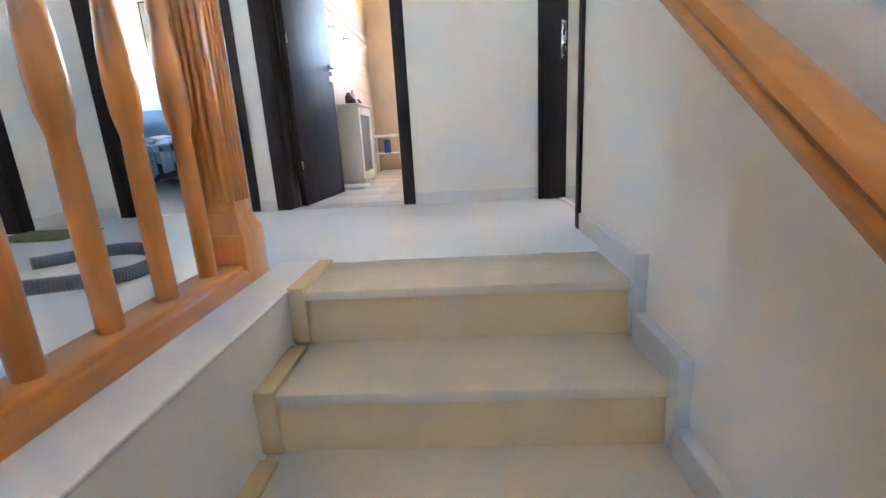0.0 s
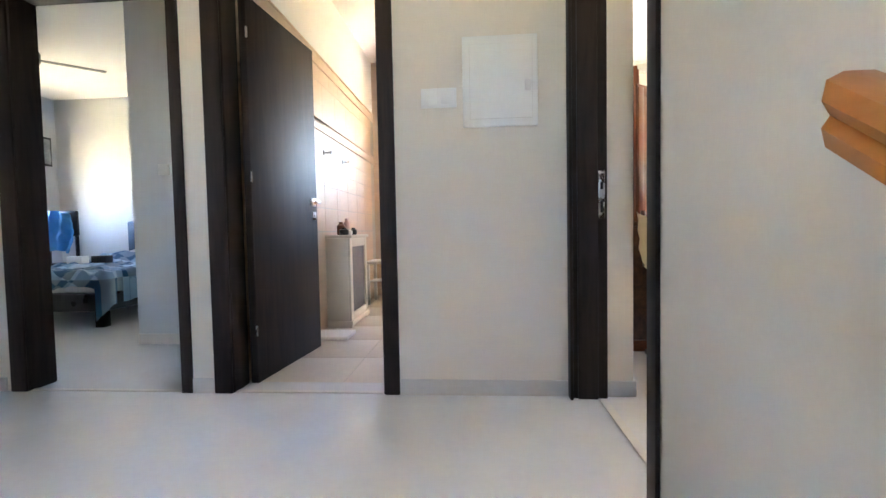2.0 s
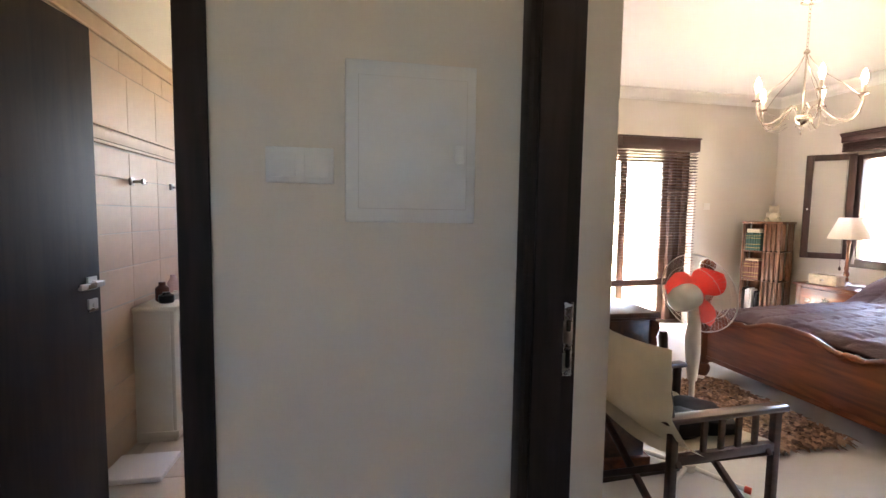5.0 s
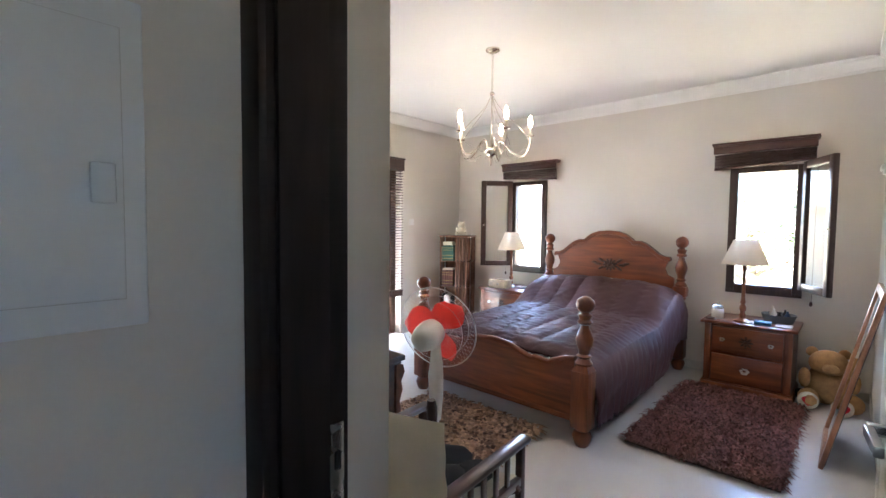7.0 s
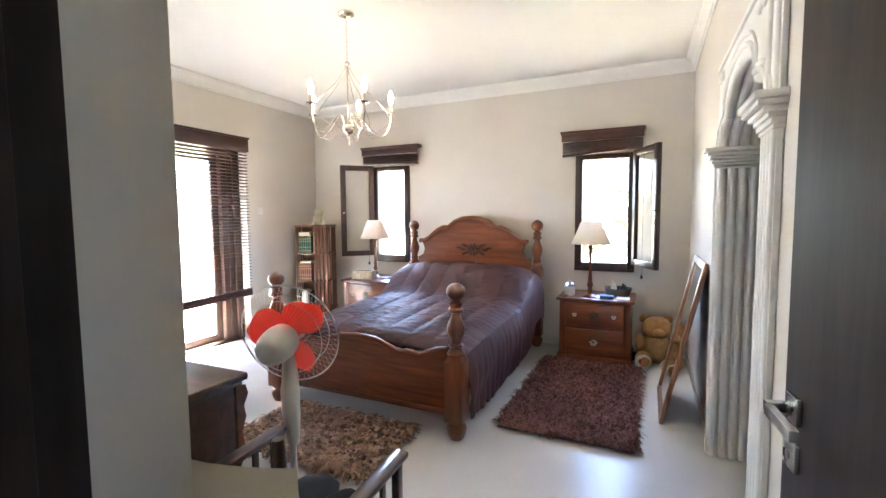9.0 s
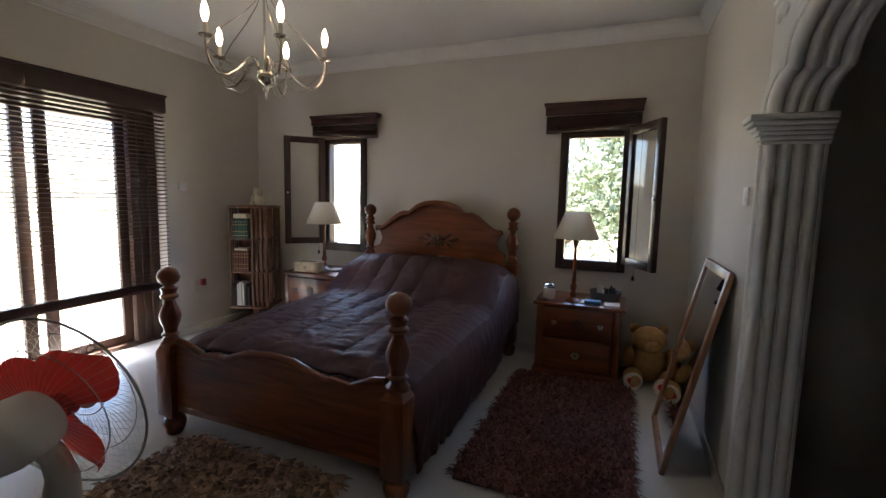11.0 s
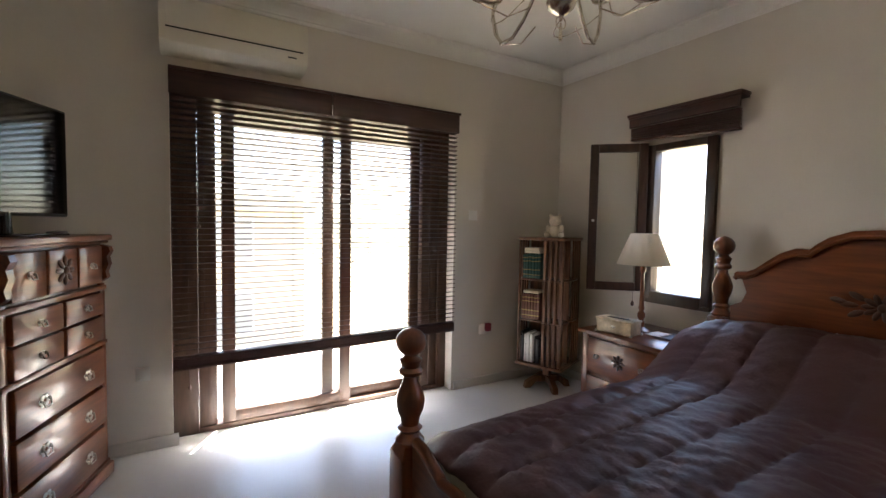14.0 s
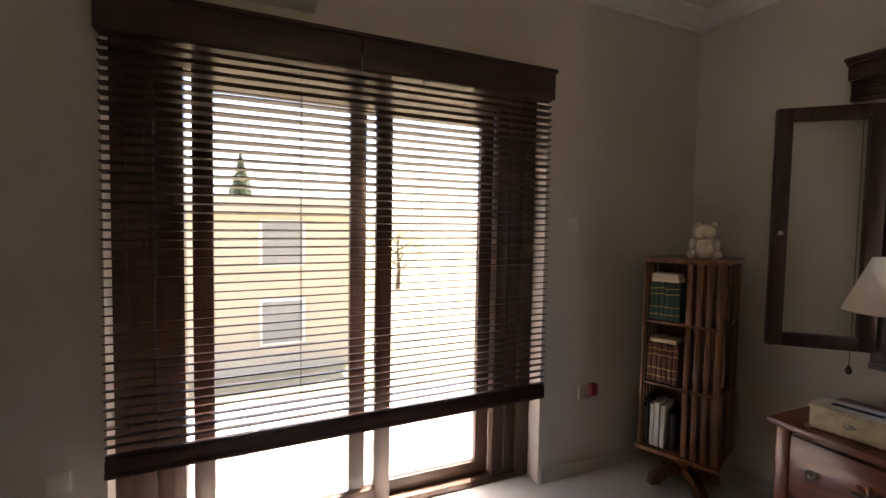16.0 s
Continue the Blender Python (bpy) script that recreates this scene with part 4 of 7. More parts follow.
def drop_handle(name, parent, x, y, z, r, mt=BRASS):
    """A cast plate with a hanging bail; the face looks along -x."""
    b = bm_new()
    for a in range(6):
        t = a * math.pi / 3
        ball(b, (x - 0.003, y + r * 0.75 * math.cos(t), z + r * 0.55 * math.sin(t)), r * 0.42, 0.22, 1, 0.8, 8)
    tube(b, [(x - 0.012, y - r * 0.8, z + 0.004), (x - 0.018, y - r * 0.6, z - r * 0.7), (x - 0.018, y + r * 0.6, z - r * 0.7), (x - 0.012, y + r * 0.8, z + 0.004)], 0.0032, 6)
    ball(b, (x - 0.007, y - r * 0.8, z + 0.004), 0.007, 1, 1, 1, 8); ball(b, (x - 0.007, y + r * 0.8, z + 0.004), 0.007, 1, 1, 1, 8)
    return part(name, b, mt, parent, "ornate pewter drop handle")


def rosette(parent, x, y, z, r):
    b = bm_new()
    for k in range(8):
        a = 2 * math.pi * k / 8
        ball(b, (x - 0.004, y + r * 0.6 * math.cos(a), z + r * 0.6 * math.sin(a)), r * 0.45, 0.25, 1, 0.42, 8, Matrix.Rotation(a, 4, "X"))
    ball(b, (x - 0.008, y, z), r * 0.28, 0.6, 1, 1, 10)
    part("carved_rosette", b, PINEDARK, parent, "dark carved flower")


def nightstand(loc, w, d, h, label):
    """Two-drawer pine bedside cabinet; its front looks along -x, origin at the front foot's middle."""
    n = thing("nightstand", label, "nightstand", loc, group="bedside cabinets")
    b = bm_new(); box(b, (0.03, -w / 2 + 0.03, 0.06), (d, w / 2 - 0.03, h - 0.025), 0.004); part("body", b, PINEZ, n)
    b = bm_new(); box(b, (0.0, -w / 2, h - 0.028), (d + 0.01, w / 2, h), 0.009); part("top", b, PINE, n, "dark polished overhanging top")
    b = bm_new(); box(b, (0.01, -w / 2 + 0.012, 0.0), (d, w / 2 - 0.012, 0.06), 0.006); box(b, (0.02, -w / 2 + 0.02, 0.06), (d - 0.005, w / 2 - 0.02, 0.075), 0.005); part("plinth", b, PINE, n)
    for s in (-1, 1):
        b = bm_new(); lo, hi = sorted((s * (w / 2 - 0.032), s * (w / 2 - 0.085))); box(b, (0.018, lo, 0.075), (0.04, hi, h - 0.028), 0.006); part("corner_post", b, PINEZ, n)
    H = h - 0.03 - 0.09
    for z0, z1, carved in ((0.09, 0.09 + H * 0.47, False), (0.09 + H * 0.52, h - 0.045, True)):
        b = bm_new(); box(b, (0.008, -w / 2 + 0.09, z0), (0.05, w / 2 - 0.09, z1), 0.007)
        dr = part("drawer", b, PINE, n)
        zc = (z0 + z1) / 2
        if carved:
            rosette(dr, 0.008, 0.0, zc, 0.05)
            drop_handle("handle", dr, 0.008, -w * 0.25, zc, 0.018); drop_handle("handle", dr, 0.008, w * 0.25, zc, 0.018)
        else:
            drop_handle("handle", dr, 0.008, 0.0, zc, 0.032)
    return n


nightstand((6.08, 2.335, 0), 0.69, 0.57, 0.65, "two-drawer stained pine bedside cabinet by the bookcase")
nightstand((6.165, -0.085, 0), 0.68, 0.50, 0.60, "two-drawer dark pine bedside cabinet beside the rug")


def table_lamp(loc, shade_z, top_z, rb, rt, label):
    lp = thing("table_lamp", label, "table lamp", loc, group="bedside lamps")
    h = shade_z - loc[2] + 0.02
    b = bm_new(); lathe(b, [(0.062, 0), (0.064, 0.008), (0.05, 0.018), (0.03, 0.026), (0.022, 0.035)], seg=24); part("base", b, PINEZ, lp)
    b = bm_new(); lathe(b, turned(0.033, h, 0.026, [(0, 0.8), (0.05, 1.0), (0.1, 0.6), (0.15, 1.0), (0.2, 0.95), (0.24, 0.55), (0.28, 0.8), (0.33, 0.62), (0.6, 0.5), (0.82, 0.42), (0.86, 0.75), (0.9, 0.8), (0.94, 0.5), (1, 0.45)]), seg=18); part("stem", b, PINEZ, lp)
    z0, z1 = shade_z - loc[2], top_z - loc[2]
    b = bm_new(); lathe(b, [(rb, z0), (rb * 0.8 + rt * 0.2, z0 + (z1 - z0) * 0.2), (rt, z1), (rt - 0.004, z1), (rb - 0.004, z0 + 0.001), (rb, z0)], seg=36); sh = part("shade", b, SHADE, lp, "plain cream cloth shade")
    b = bm_new(); lathe(b, [(0.012, 0), (0.012, 0.05), (0.022, 0.075), (0.028, 0.1), (0.02, 0.125), (0.001, 0.135)], (0, 0, h), 14); part("bulb", b, WHITEPLASTIC, lp)
    b = bm_new()
    for k in range(3):
        a = 2 * math.pi * k / 3
        tube(b, [(0.012 * math.cos(a), 0.012 * math.sin(a), z1 - 0.02), (rt * math.cos(a), rt * math.sin(a), z1 - 0.004)], 0.0016, 5)
    part("shade_ring", b, BRASS, lp)


table_lamp((6.40, 2.405, 0.65), 1.11, 1.322, 0.172, 0.088, "turned wooden table lamp with a cream shade by the window")
table_lamp((6.30, -0.035, 0.60), 1.095, 1.302, 0.172, 0.088, "turned wooden table lamp with a cream shade beside papers")


def bedside_clutter():
    # left cabinet: ivory box, notebook
    bx = thing("tissue_box", "aged ivory covered tissue box with metal corners", "box", (6.20, 2.43, 0.65), 8)
    b = bm_new(); box(b, (-0.065, -0.125, 0.004), (0.065, 0.125, 0.095), 0.006); part("box_body", b, BONEBOX, bx)
    b = bm_new(); box(b, (-0.07, -0.13, 0.086), (0.07, 0.13, 0.1), 0.005); part("lid", b, BONEBOX, bx)
    b = bm_new(); box(b, (-0.015, -0.075, 0.0995), (0.015, 0.075, 0.102)); part("slot", b, DARKCLOTH, bx)
    for sx in (-1, 1):
        for sy in (-1, 1):
            b = bm_new(); ball(b, (sx * 0.066, sy * 0.126, 0.008), 0.011, 1, 1, 0.8, 8); part("corner_foot", b, BRASS, bx)
    b = bm_new(); ball(b, (-0.068, 0.0, 0.05), 0.012, 0.4, 1.6, 0.8, 8); part("clasp", b, BRASS, bx)
    b = bm_new(); box(b, (6.31, 2.06, 0.651), (6.50, 2.24, 0.661), 0.002); solid("notebook", b, mat("slate_cover", (0.10, 0.13, 0.17), 0.4), "slate blue notebook on the bedside cabinet", "book")
    b = bm_new(); box(b, (6.30, 2.20, 0.6625), (6.44, 2.30, 0.665), 0.0, pose(0, 0, 0)); solid("paper_note", b, PAPER, "white paper lying on the bedside cabinet", "paper")
    # right cabinet
    j = thing("glass_jar", "small glass jar with white contents and lid", "jar", (6.33, 0.155, 0.60))
    b = bm_new(); lathe(b, [(0.045, 0), (0.05, 0.01), (0.05, 0.07), (0.04, 0.085)], seg=20); part("jar_body", b, CERAMIC, j)
    b = bm_new(); lathe(b, [(0.04, 0.086), (0.046, 0.09), (0.046, 0.105), (0.03, 0.118), (0.012, 0.124), (0.014, 0.14), (0.001, 0.147)], seg=20); part("lid", b, glass("jar_glass", 0.05), j)
    t = thing("tray_basket", "grey fabric tray full of small bottles and remotes", "basket", (6.46, -0.27, 0.60))
    b = bm_new()
    lathe(b, [(0.001, 0.004), (0.10, 0.004), (0.125, 0.075), (0.119, 0.075), (0.096, 0.012), (0.001, 0.012)], seg=24); part("tray", b, mat("grey_felt", (0.13, 0.13, 0.125), 0.9), t)
    for k, (dx, dy, hh, mt) in enumerate(((-0.04, 0.03, 0.11, WHITEPLASTIC), (0.03, -0.04, 0.10, BLACKPLASTIC), (0.05, 0.05, 0.12, ACPLASTIC), (-0.02, -0.06, 0.095, NAVY), (-0.06, -0.01, 0.09, BLACKPLASTIC))):
        b = bm_new(); lathe(b, [(0.018, 0), (0.02, 0.01), (0.02, hh - 0.035), (0.009, hh - 0.02), (0.009, hh)], (6.46 + dx, -0.27 + dy, 0.613), 12)
        solid("small_bottle", b, mt, "small plastic bottle standing in the tray", "bottle")
    b = bm_new(); box(b, (6.22, -0.20, 0.601), (6.36, -0.05, 0.607), 0.001, None); solid("papers", b, PAPER, "loose white papers under the lamp", "paper")
    b = bm_new(); box(b, (6.20, -0.38, 0.601), (6.33, -0.27, 0.613), 0.002); solid("envelopes", b, PAPER, "small stack of white envelopes", "paper")
    b = bm_new(); box(b, (6.20, -0.245, 0.608), (6.28, -0.13, 0.635), 0.006); solid("blue_pouch", b, mat("blue_plastic", (0.03, 0.18, 0.36), 0.35), "small blue plastic case", "case")
    b = bm_new(); lathe(b, [(0.04, 0), (0.045, 0.006), (0.04, 0.012), (0.001, 0.012)], (6.24, 0.19, 0.60), 20); solid("coaster", b, PINEDARK, "round dark coaster on the bedside cabinet", "coaster")


bedside_clutter()


def bookcase():
    """Revolving slatted bookcase on a cross foot; each face half shelf, half slats."""
    w = 0.385
    bc = thing("revolving_bookcase", "slatted wooden revolving bookcase filled with books", "bookcase", (6.335, 3.235, 0), 23.5)
    h = w / 2
    b = bm_new(); box(b, (-h - 0.012, -h - 0.012, 1.245), (h + 0.012, h + 0.012, 1.27), 0.006); part("top", b, BOOKWOOD, bc)
    b = bm_new(); box(b, (-h - 0.012, -h - 0.012, 0.205), (h + 0.012, h + 0.012, 0.23), 0.006); part("bottom_board", b, BOOKWOOD, bc)
    for z in (0.575, 0.915):
        b = bm_new(); box(b, (-h + 0.01, -h + 0.01, z), (h - 0.01, h - 0.01, z + 0.014), 0.003); part("shelf", b, BOOKWOOD, bc)
    b = bm_new(); box(b, (-0.03, -0.03, 0.10), (0.03, 0.03, 0.205), 0.004)
    part("pivot", b, BOOKWOOD, bc)
    for a in (45, 135):
        b = bm_new(); slab(b, [(-0.20, 0.0), (-0.15, 0.0), (-0.1, 0.05), (0.1, 0.05), (0.15, 0.0), (0.20, 0.0), (0.19, 0.05), (0.10, 0.10), (-0.10, 0.10), (-0.19, 0.05)], "y", -0.022, 0.022)
        bmesh.ops.rotate(b, cent=(0, 0, 0), matrix=Matrix.Rotation(radians(a), 3, "Z"), verts=b.verts)
        part("cross_foot", b, BOOKWOOD, bc)
    # faces: west (-x), south (-y), east, north; slats on one half of each
    me = None
    for k in range(4):
        R = Matrix.Rotation(radians(90 * k), 4, "Z")
        for z0, z1 in ((0.23, 0.573), (0.59, 0.913), (0.93, 1.245)):
            for j in range(4):
                y = -h + 0.018 + j * 0.046
                b = bm_new(); box(b, (-h, y - 0.013, z0 + 0.001), (-h + 0.012, y + 0.013, z1 + 0.0), 0.002); bmesh.ops.transform(b, matrix=R, verts=b.verts)
                part("slat", b, BOOKWOOD, bc)
        b = bm_new(); box(b, (-h, h - 0.015, 0.23), (-h + 0.016, h, 1.245), 0.003); bmesh.ops.transform(b, matrix=R, verts=b.verts); part("corner_post", b, BOOKWOOD, bc)
    # partition behind the shelf halves
    b = bm_new(); box(b, (-0.005, -h + 0.02, 0.231), (0.005, h - 0.02, 1.244)); part("partition", b, BOOKWOOD, bc)
    M = bc.matrix_world
    def book(y, z, t, hh, dd, mt, bands):
        bk = thing("book", "", "book", (0, 0, 0), group="books in the revolving bookcase")
        bk.matrix_world = M @ Matrix.Translation((-h + 0.024, y, z))
        b = bm_new(); box(b, (0, 0, 0), (dd, t, hh), 0.003); part("cover", b, mt, bk)
        if bands:
            for q in (0.15, 0.35, 0.7, 0.85):
                b = bm_new(); box(b, (-0.0015, -0.0008, hh * q), (0.003, t + 0.0008, hh * q + 0.004)); part("spine_band", b, GOLD, bk)
        return bk
    y = -0.0
    for k in range(6):
        tagged(book(0.012 + k * 0.026, 0.9305, 0.0245, 0.205 - 0.004 * (k % 3), 0.14, GREENBOOK, True), "dark green leather book with gilt bands")
    for k in range(6):
        tagged(book(0.012 + k * 0.026, 0.5905, 0.0245, 0.215 - 0.006 * (k % 2), 0.14, BROWNBOOK, True), "red-brown leather book with gilt bands")
    for k, (t, hh, mt) in enumerate(((0.03, 0.20, BLACKPLASTIC), (0.012, 0.22, DARKCLOTH), (0.022, 0.235, PAPER), (0.026, 0.245, PAPER), (0.02, 0.23, PAPER), (0.03, 0.25, BLACKPLASTIC))):
        tagged(book(0.008 + k * 0.028, 0.2315, min(t, 0.026), hh, 0.15, mt, False), "white spined paperback on the lowest shelf" if mt is PAPER else "black folder standing on the lowest shelf")
    for z, n in ((1.138, 2), (0.808, 1)):
        for k in range(n):
            b = bm_new(); box(b, (-h + 0.02, 0.02 + 0.006 * k, 0), (-h + 0.14, 0.155, 0.022), 0.003); ob = solid("flat_book", b, mat("cream_book_cover", (0.66, 0.58, 0.42), 0.6), "cream book lying flat on the others", "book"); ob.matrix_world = M @ Matrix.Translation((0, 0, z + 0.0225 * k))
    # white bear on top
    b = bm_new()
    ball(b, (0, 0, 0.055), 0.055, 0.9, 1, 1.05, 14); ball(b, (-0.005, 0, 0.135), 0.047, 1, 1.05, 0.95, 14)
    for s in (-1, 1):
        ball(b, (0, s * 0.036, 0.175), 0.016, 0.6, 1, 1, 10); ball(b, (-0.05, s * 0.055, 0.025), 0.028, 1.2, 0.9, 0.9, 10); ball(b, (-0.025, s * 0.052, 0.075), 0.02, 0.9, 0.9, 1.5, 10)
    ball(b, (-0.045, 0, 0.125), 0.018, 1, 1, 0.9, 10)
    t = solid("toy_bear", b, TEDDYWHITE, "small cream plush toy bear on the bookcase", "soft toy")
    t.matrix_world = pose(6.29, 3.14, 1.27, 0, 0, 35)


bookcase()


def chest():
    """Tall pine chest of drawers, set askew; front along local -x... width along y."""
    w, d, h = 0.80, 0.45, 1.275
    c = thing("chest_of_drawers", "tall stained pine chest of drawers under a television", "chest of drawers", (3.225, 2.985, 0), 180 - 17.5)
    # local: front at x = 0 looking along -x, body to +x
    b = bm_new(); box(b, (0.03, -w / 2 + 0.03, 0.07), (d, w / 2 - 0.03, h - 0.03), 0.004); part("body", b, PINEDARK, c, "dark stained carcass")
    b = bm_new(); box(b, (-0.01, -w / 2, h - 0.03), (d + 0.01, w / 2, h), 0.008); box(b, (0.004, -w / 2 + 0.012, h - 0.045), (d, w / 2 - 0.012, h - 0.03), 0.005); part("top", b, PINE, c)
    b = bm_new(); box(b, (0.0, -w / 2 + 0.008, 0), (d, w / 2 - 0.008, 0.065), 0.006); box(b, (0.012, -w / 2 + 0.018, 0.065), (d - 0.01, w / 2 - 0.018, 0.085), 0.006); part("plinth", b, PINE, c)
    for s in (-1, 1):
        b = bm_new(); lo, hi = sorted((s * (w / 2 - 0.032), s * (w / 2 - 0.075))); box(b, (0.016, lo, 0.085), (0.04, hi, h - 0.25), 0.004); part("corner_post", b, PINEZ, c)
        # scrolled bracket beside the top drawers
        pts = [(0.02, h - 0.05), (-0.02, h - 0.06), (-0.028, h - 0.085), (-0.012, h - 0.115), (-0.02, h - 0.15), (-0.005, h - 0.19), (-0.012, h - 0.22), (0.02, h - 0.245)]
        b = bm_new(); slab(b, pts, "y", s * (w / 2 - 0.033), s * (w / 2 - 0.07)); part("scroll_bracket", b, PINE, c)
    def drawer(y0, y1, z0, z1, kind):
        b = bm_new(); box(b, (0.0, y0, z0), (0.05, y1, z1), 0.009); dr = part("drawer", b, PINE, c)
        yc, zc = (y0 + y1) / 2, (z0 + z1) / 2
        if kind == "pair":
            drop_handle("handle", dr, 0.0, y0 + 0.16, zc, 0.032); drop_handle("handle", dr, 0.0, y1 - 0.16, zc, 0.032)
        elif kind == "one":
            drop_handle("handle", dr, 0.0, yc, zc, 0.02)
        else:
            rosette(dr, 0.0, yc, zc, 0.065)
    W = w / 2 - 0.08
    for z0, z1 in ((0.10, 0.29), (0.305, 0.495), (0.51, 0.70)):
        drawer(-W, W, z0, z1, "pair")
    drawer(-W, -0.008, 0.735, 0.86, "one"); drawer(0.008, W, 0.735, 0.86, "one")
    drawer(-W, -0.008, 0.87, 0.985, "one"); drawer(0.008, W, 0.87, 0.985, "one")
    b = bm_new(); box(b, (0.008, -w / 2 + 0.03, 0.705), (0.035, w / 2 - 0.03, 0.73), 0.006); box(b, (0.008, -w / 2 + 0.03, 0.99), (0.035, w / 2 - 0.03, 1.015), 0.006); part("rail", b, PINE, c)
    drawer(-W, -0.115, 1.03, 1.22, "one"); drawer(-0.105, 0.105, 1.03, 1.22, "rose"); drawer(0.115, W, 1.03, 1.22, "one")
    return c


chest()


def television():
    tv = thing("television", "black flat television on a glass foot on the chest", "television", (3.05, 2.985, 1.275), -24)
    # local: screen looks along +x, width along y
    b = bm_new(); box(b, (-0.035, -0.34, 0.085), (0.0, 0.34, 0.595), 0.008); part("casing", b, BLACKPLASTIC, tv)
    b = bm_new(); box(b, (0.0005, -0.328, 0.10), (0.003, 0.328, 0.583), 0.0); part("screen", b, SCREEN, tv)
    b = bm_new(); lathe(b, [(0.03, 0.0), (0.026, 0.03), (0.024, 0.09)], (-0.02, 0, 0.01), 16); part("neck", b, SCREEN, tv)
    b = bm_new(); box(b, (-0.10, -0.20, 0.0), (0.10, 0.20, 0.01), 0.004); part("foot", b, SCREEN, tv)
    b = bm_new(); box(b, (3.14, 3.10, 1.275), (3.19, 3.27, 1.292), 0.005); solid("remote_control", b, BLACKPLASTIC, "black remote control on the chest", "remote control")


television()


def dresser():
    """Long low pine dresser with a framed mirror, along the west wall."""
    x1, ya, yb, h = 3.09, 0.75, 2.36, 0.82
    d = thing("dresser", "long stained pine dresser with many drawers", "dresser", (x1, (ya + yb) / 2, 0), 180)
    w, dp = yb - ya, 0.55
    b = bm_new(); box(b, (0.03, -w / 2 + 0.03, 0.07), (dp, w / 2 - 0.03, h - 0.03), 0.004); part("body", b, PINEDARK, d)
    b = bm_new(); box(b, (-0.01, -w / 2, h - 0.028), (dp + 0.01, w / 2, h), 0.009); box(b, (0.005, -w / 2 + 0.012, h - 0.044), (dp, w / 2 - 0.012, h - 0.028), 0.006); part("top", b, PINEDARK, d, "dark polished top")
    b = bm_new(); box(b, (0.0, -w / 2 + 0.01, 0), (dp, w / 2 - 0.01, 0.07), 0.006); part("plinth", b, PINE, d)
    for s in (-1, 1):
        pts = [(0.02, h - 0.045), (-0.02, h - 0.055), (-0.03, h - 0.09), (-0.01, h - 0.13), (-0.018, h - 0.17), (0.0, h - 0.22), (-0.012, h - 0.30), (0.02, h - 0.36)]
        b = bm_new(); slab(b, pts, "y", s * (w / 2 - 0.03), s * (w / 2 - 0.075)); part("scroll_bracket", b, PINE, d)
    W = w / 2 - 0.085
    cols = [(-W, -W / 3 - 0.006), (-W / 3 + 0.006, W / 3 - 0.006), (W / 3 + 0.006, W)]
    for ci, (y0, y1) in enumerate(cols):
        for z0, z1 in ((0.085, 0.305), (0.318, 0.54), (0.553, 0.655), (0.664, 0.766)):
            b = bm_new(); box(b, (0.0, y0, z0), (0.05, y1, z1), 0.009); dr = part("drawer", b, PINE, d)
            drop_handle("handle", dr, 0.0, (y0 + y1) / 2, (z0 + z1) / 2, 0.024)
    # three-winged mirror standing on the dresser
    m = thing("dresser_mirror", "three-winged mirror in a stained pine frame on the dresser", "mirror", (2.72, 1.49, h), 0)
    def wing(p, q, mh, name):
        wg = new(name.replace("north_", "mirror_").replace("south_", "mirror_"))
        wg.empty_display_size = 0.05
        wg.parent = m
        dx, dy = q[0] - p[0], q[1] - p[1]
        L = math.hypot(dx, dy)
        wg.matrix_local = Matrix.Translation((p[0] - 2.72, p[1] - 1.49, 0)) @ Matrix.Rotation(math.atan2(dy, dx), 4, "Z")
        b = bm_new()
        slab(b, [(0.0, 0.0), (L, 0.0), (L, mh - 0.07), (L - 0.02, mh - 0.025), (L - 0.07, mh), (0.0, mh + 0.02)], "y", -0.012, 0.012)
        part("back_board", b, PINEZ, wg)
        for x0, x1, z0, z1 in ((0.0, 0.055, 0.0, mh), (L - 0.055, L, 0.0, mh - 0.075), (0.055, L - 0.055, 0.0, 0.06), (0.055, L - 0.06, mh - 0.06, mh - 0.004)):
            for sd in ((-0.024, -0.0125), (0.0125, 0.024)):
                b = bm_new(); box(b, (x0, sd[0], z0), (x1, sd[1], z1), 0.006); part("frame_bar", b, PINEZ, wg)
        for sd in ((-0.018, -0.0126), (0.0126, 0.018)):
            if (name == "north_wing") == (sd[0] < 0) or name == "centre_panel":
                b = bm_new(); box(b, (0.05, sd[0], 0.055), (L - 0.05, sd[1], mh - 0.055)); part("mirror_glass", b, MIRROR, wg)
    wing((2.72, 1.98), (2.985, 1.81), 0.90, "north_wing")
    wing((2.72, 1.00), (2.72, 1.98), 1.02, "centre_panel")
    wing((2.72, 1.00), (3.02, 1.17), 0.90, "south_wing")
    # perfume, dried flowers, gift box
    bx = thing("gift_box", "pale pink cardboard box with a grey label", "box", (2.93, 1.93, h), 6)
    b = bm_new(); box(b, (-0.06, -0.11, 0), (0.06, 0.11, 0.16), 0.003); part("carton", b, PINKBOX, bx)
    b = bm_new(); box(b, (0.0602, -0.02, 0.09), (0.0612, 0.09, 0.125)); part("label_panel", b, HOSE, bx)
    for k, (x, y, r, hh) in enumerate(((3.0, 1.80, 0.024, 0.11), (2.97, 1.72, 0.02, 0.13), (3.02, 1.64, 0.022, 0.10), (2.93, 1.66, 0.02, 0.12))):
        pb = thing("perfume_bottle", "small rose glass perfume bottle with a silver cap", "perfume bottle", (x, y, h), group="perfume bottles")
        b = bm_new(); lathe(b, [(r * 0.9, 0), (r, 0.006), (r, hh * 0.6), (r * 0.4, hh * 0.7), (r * 0.4, hh * 0.75)], seg=16); part("flask", b, PINKBOX, pb)
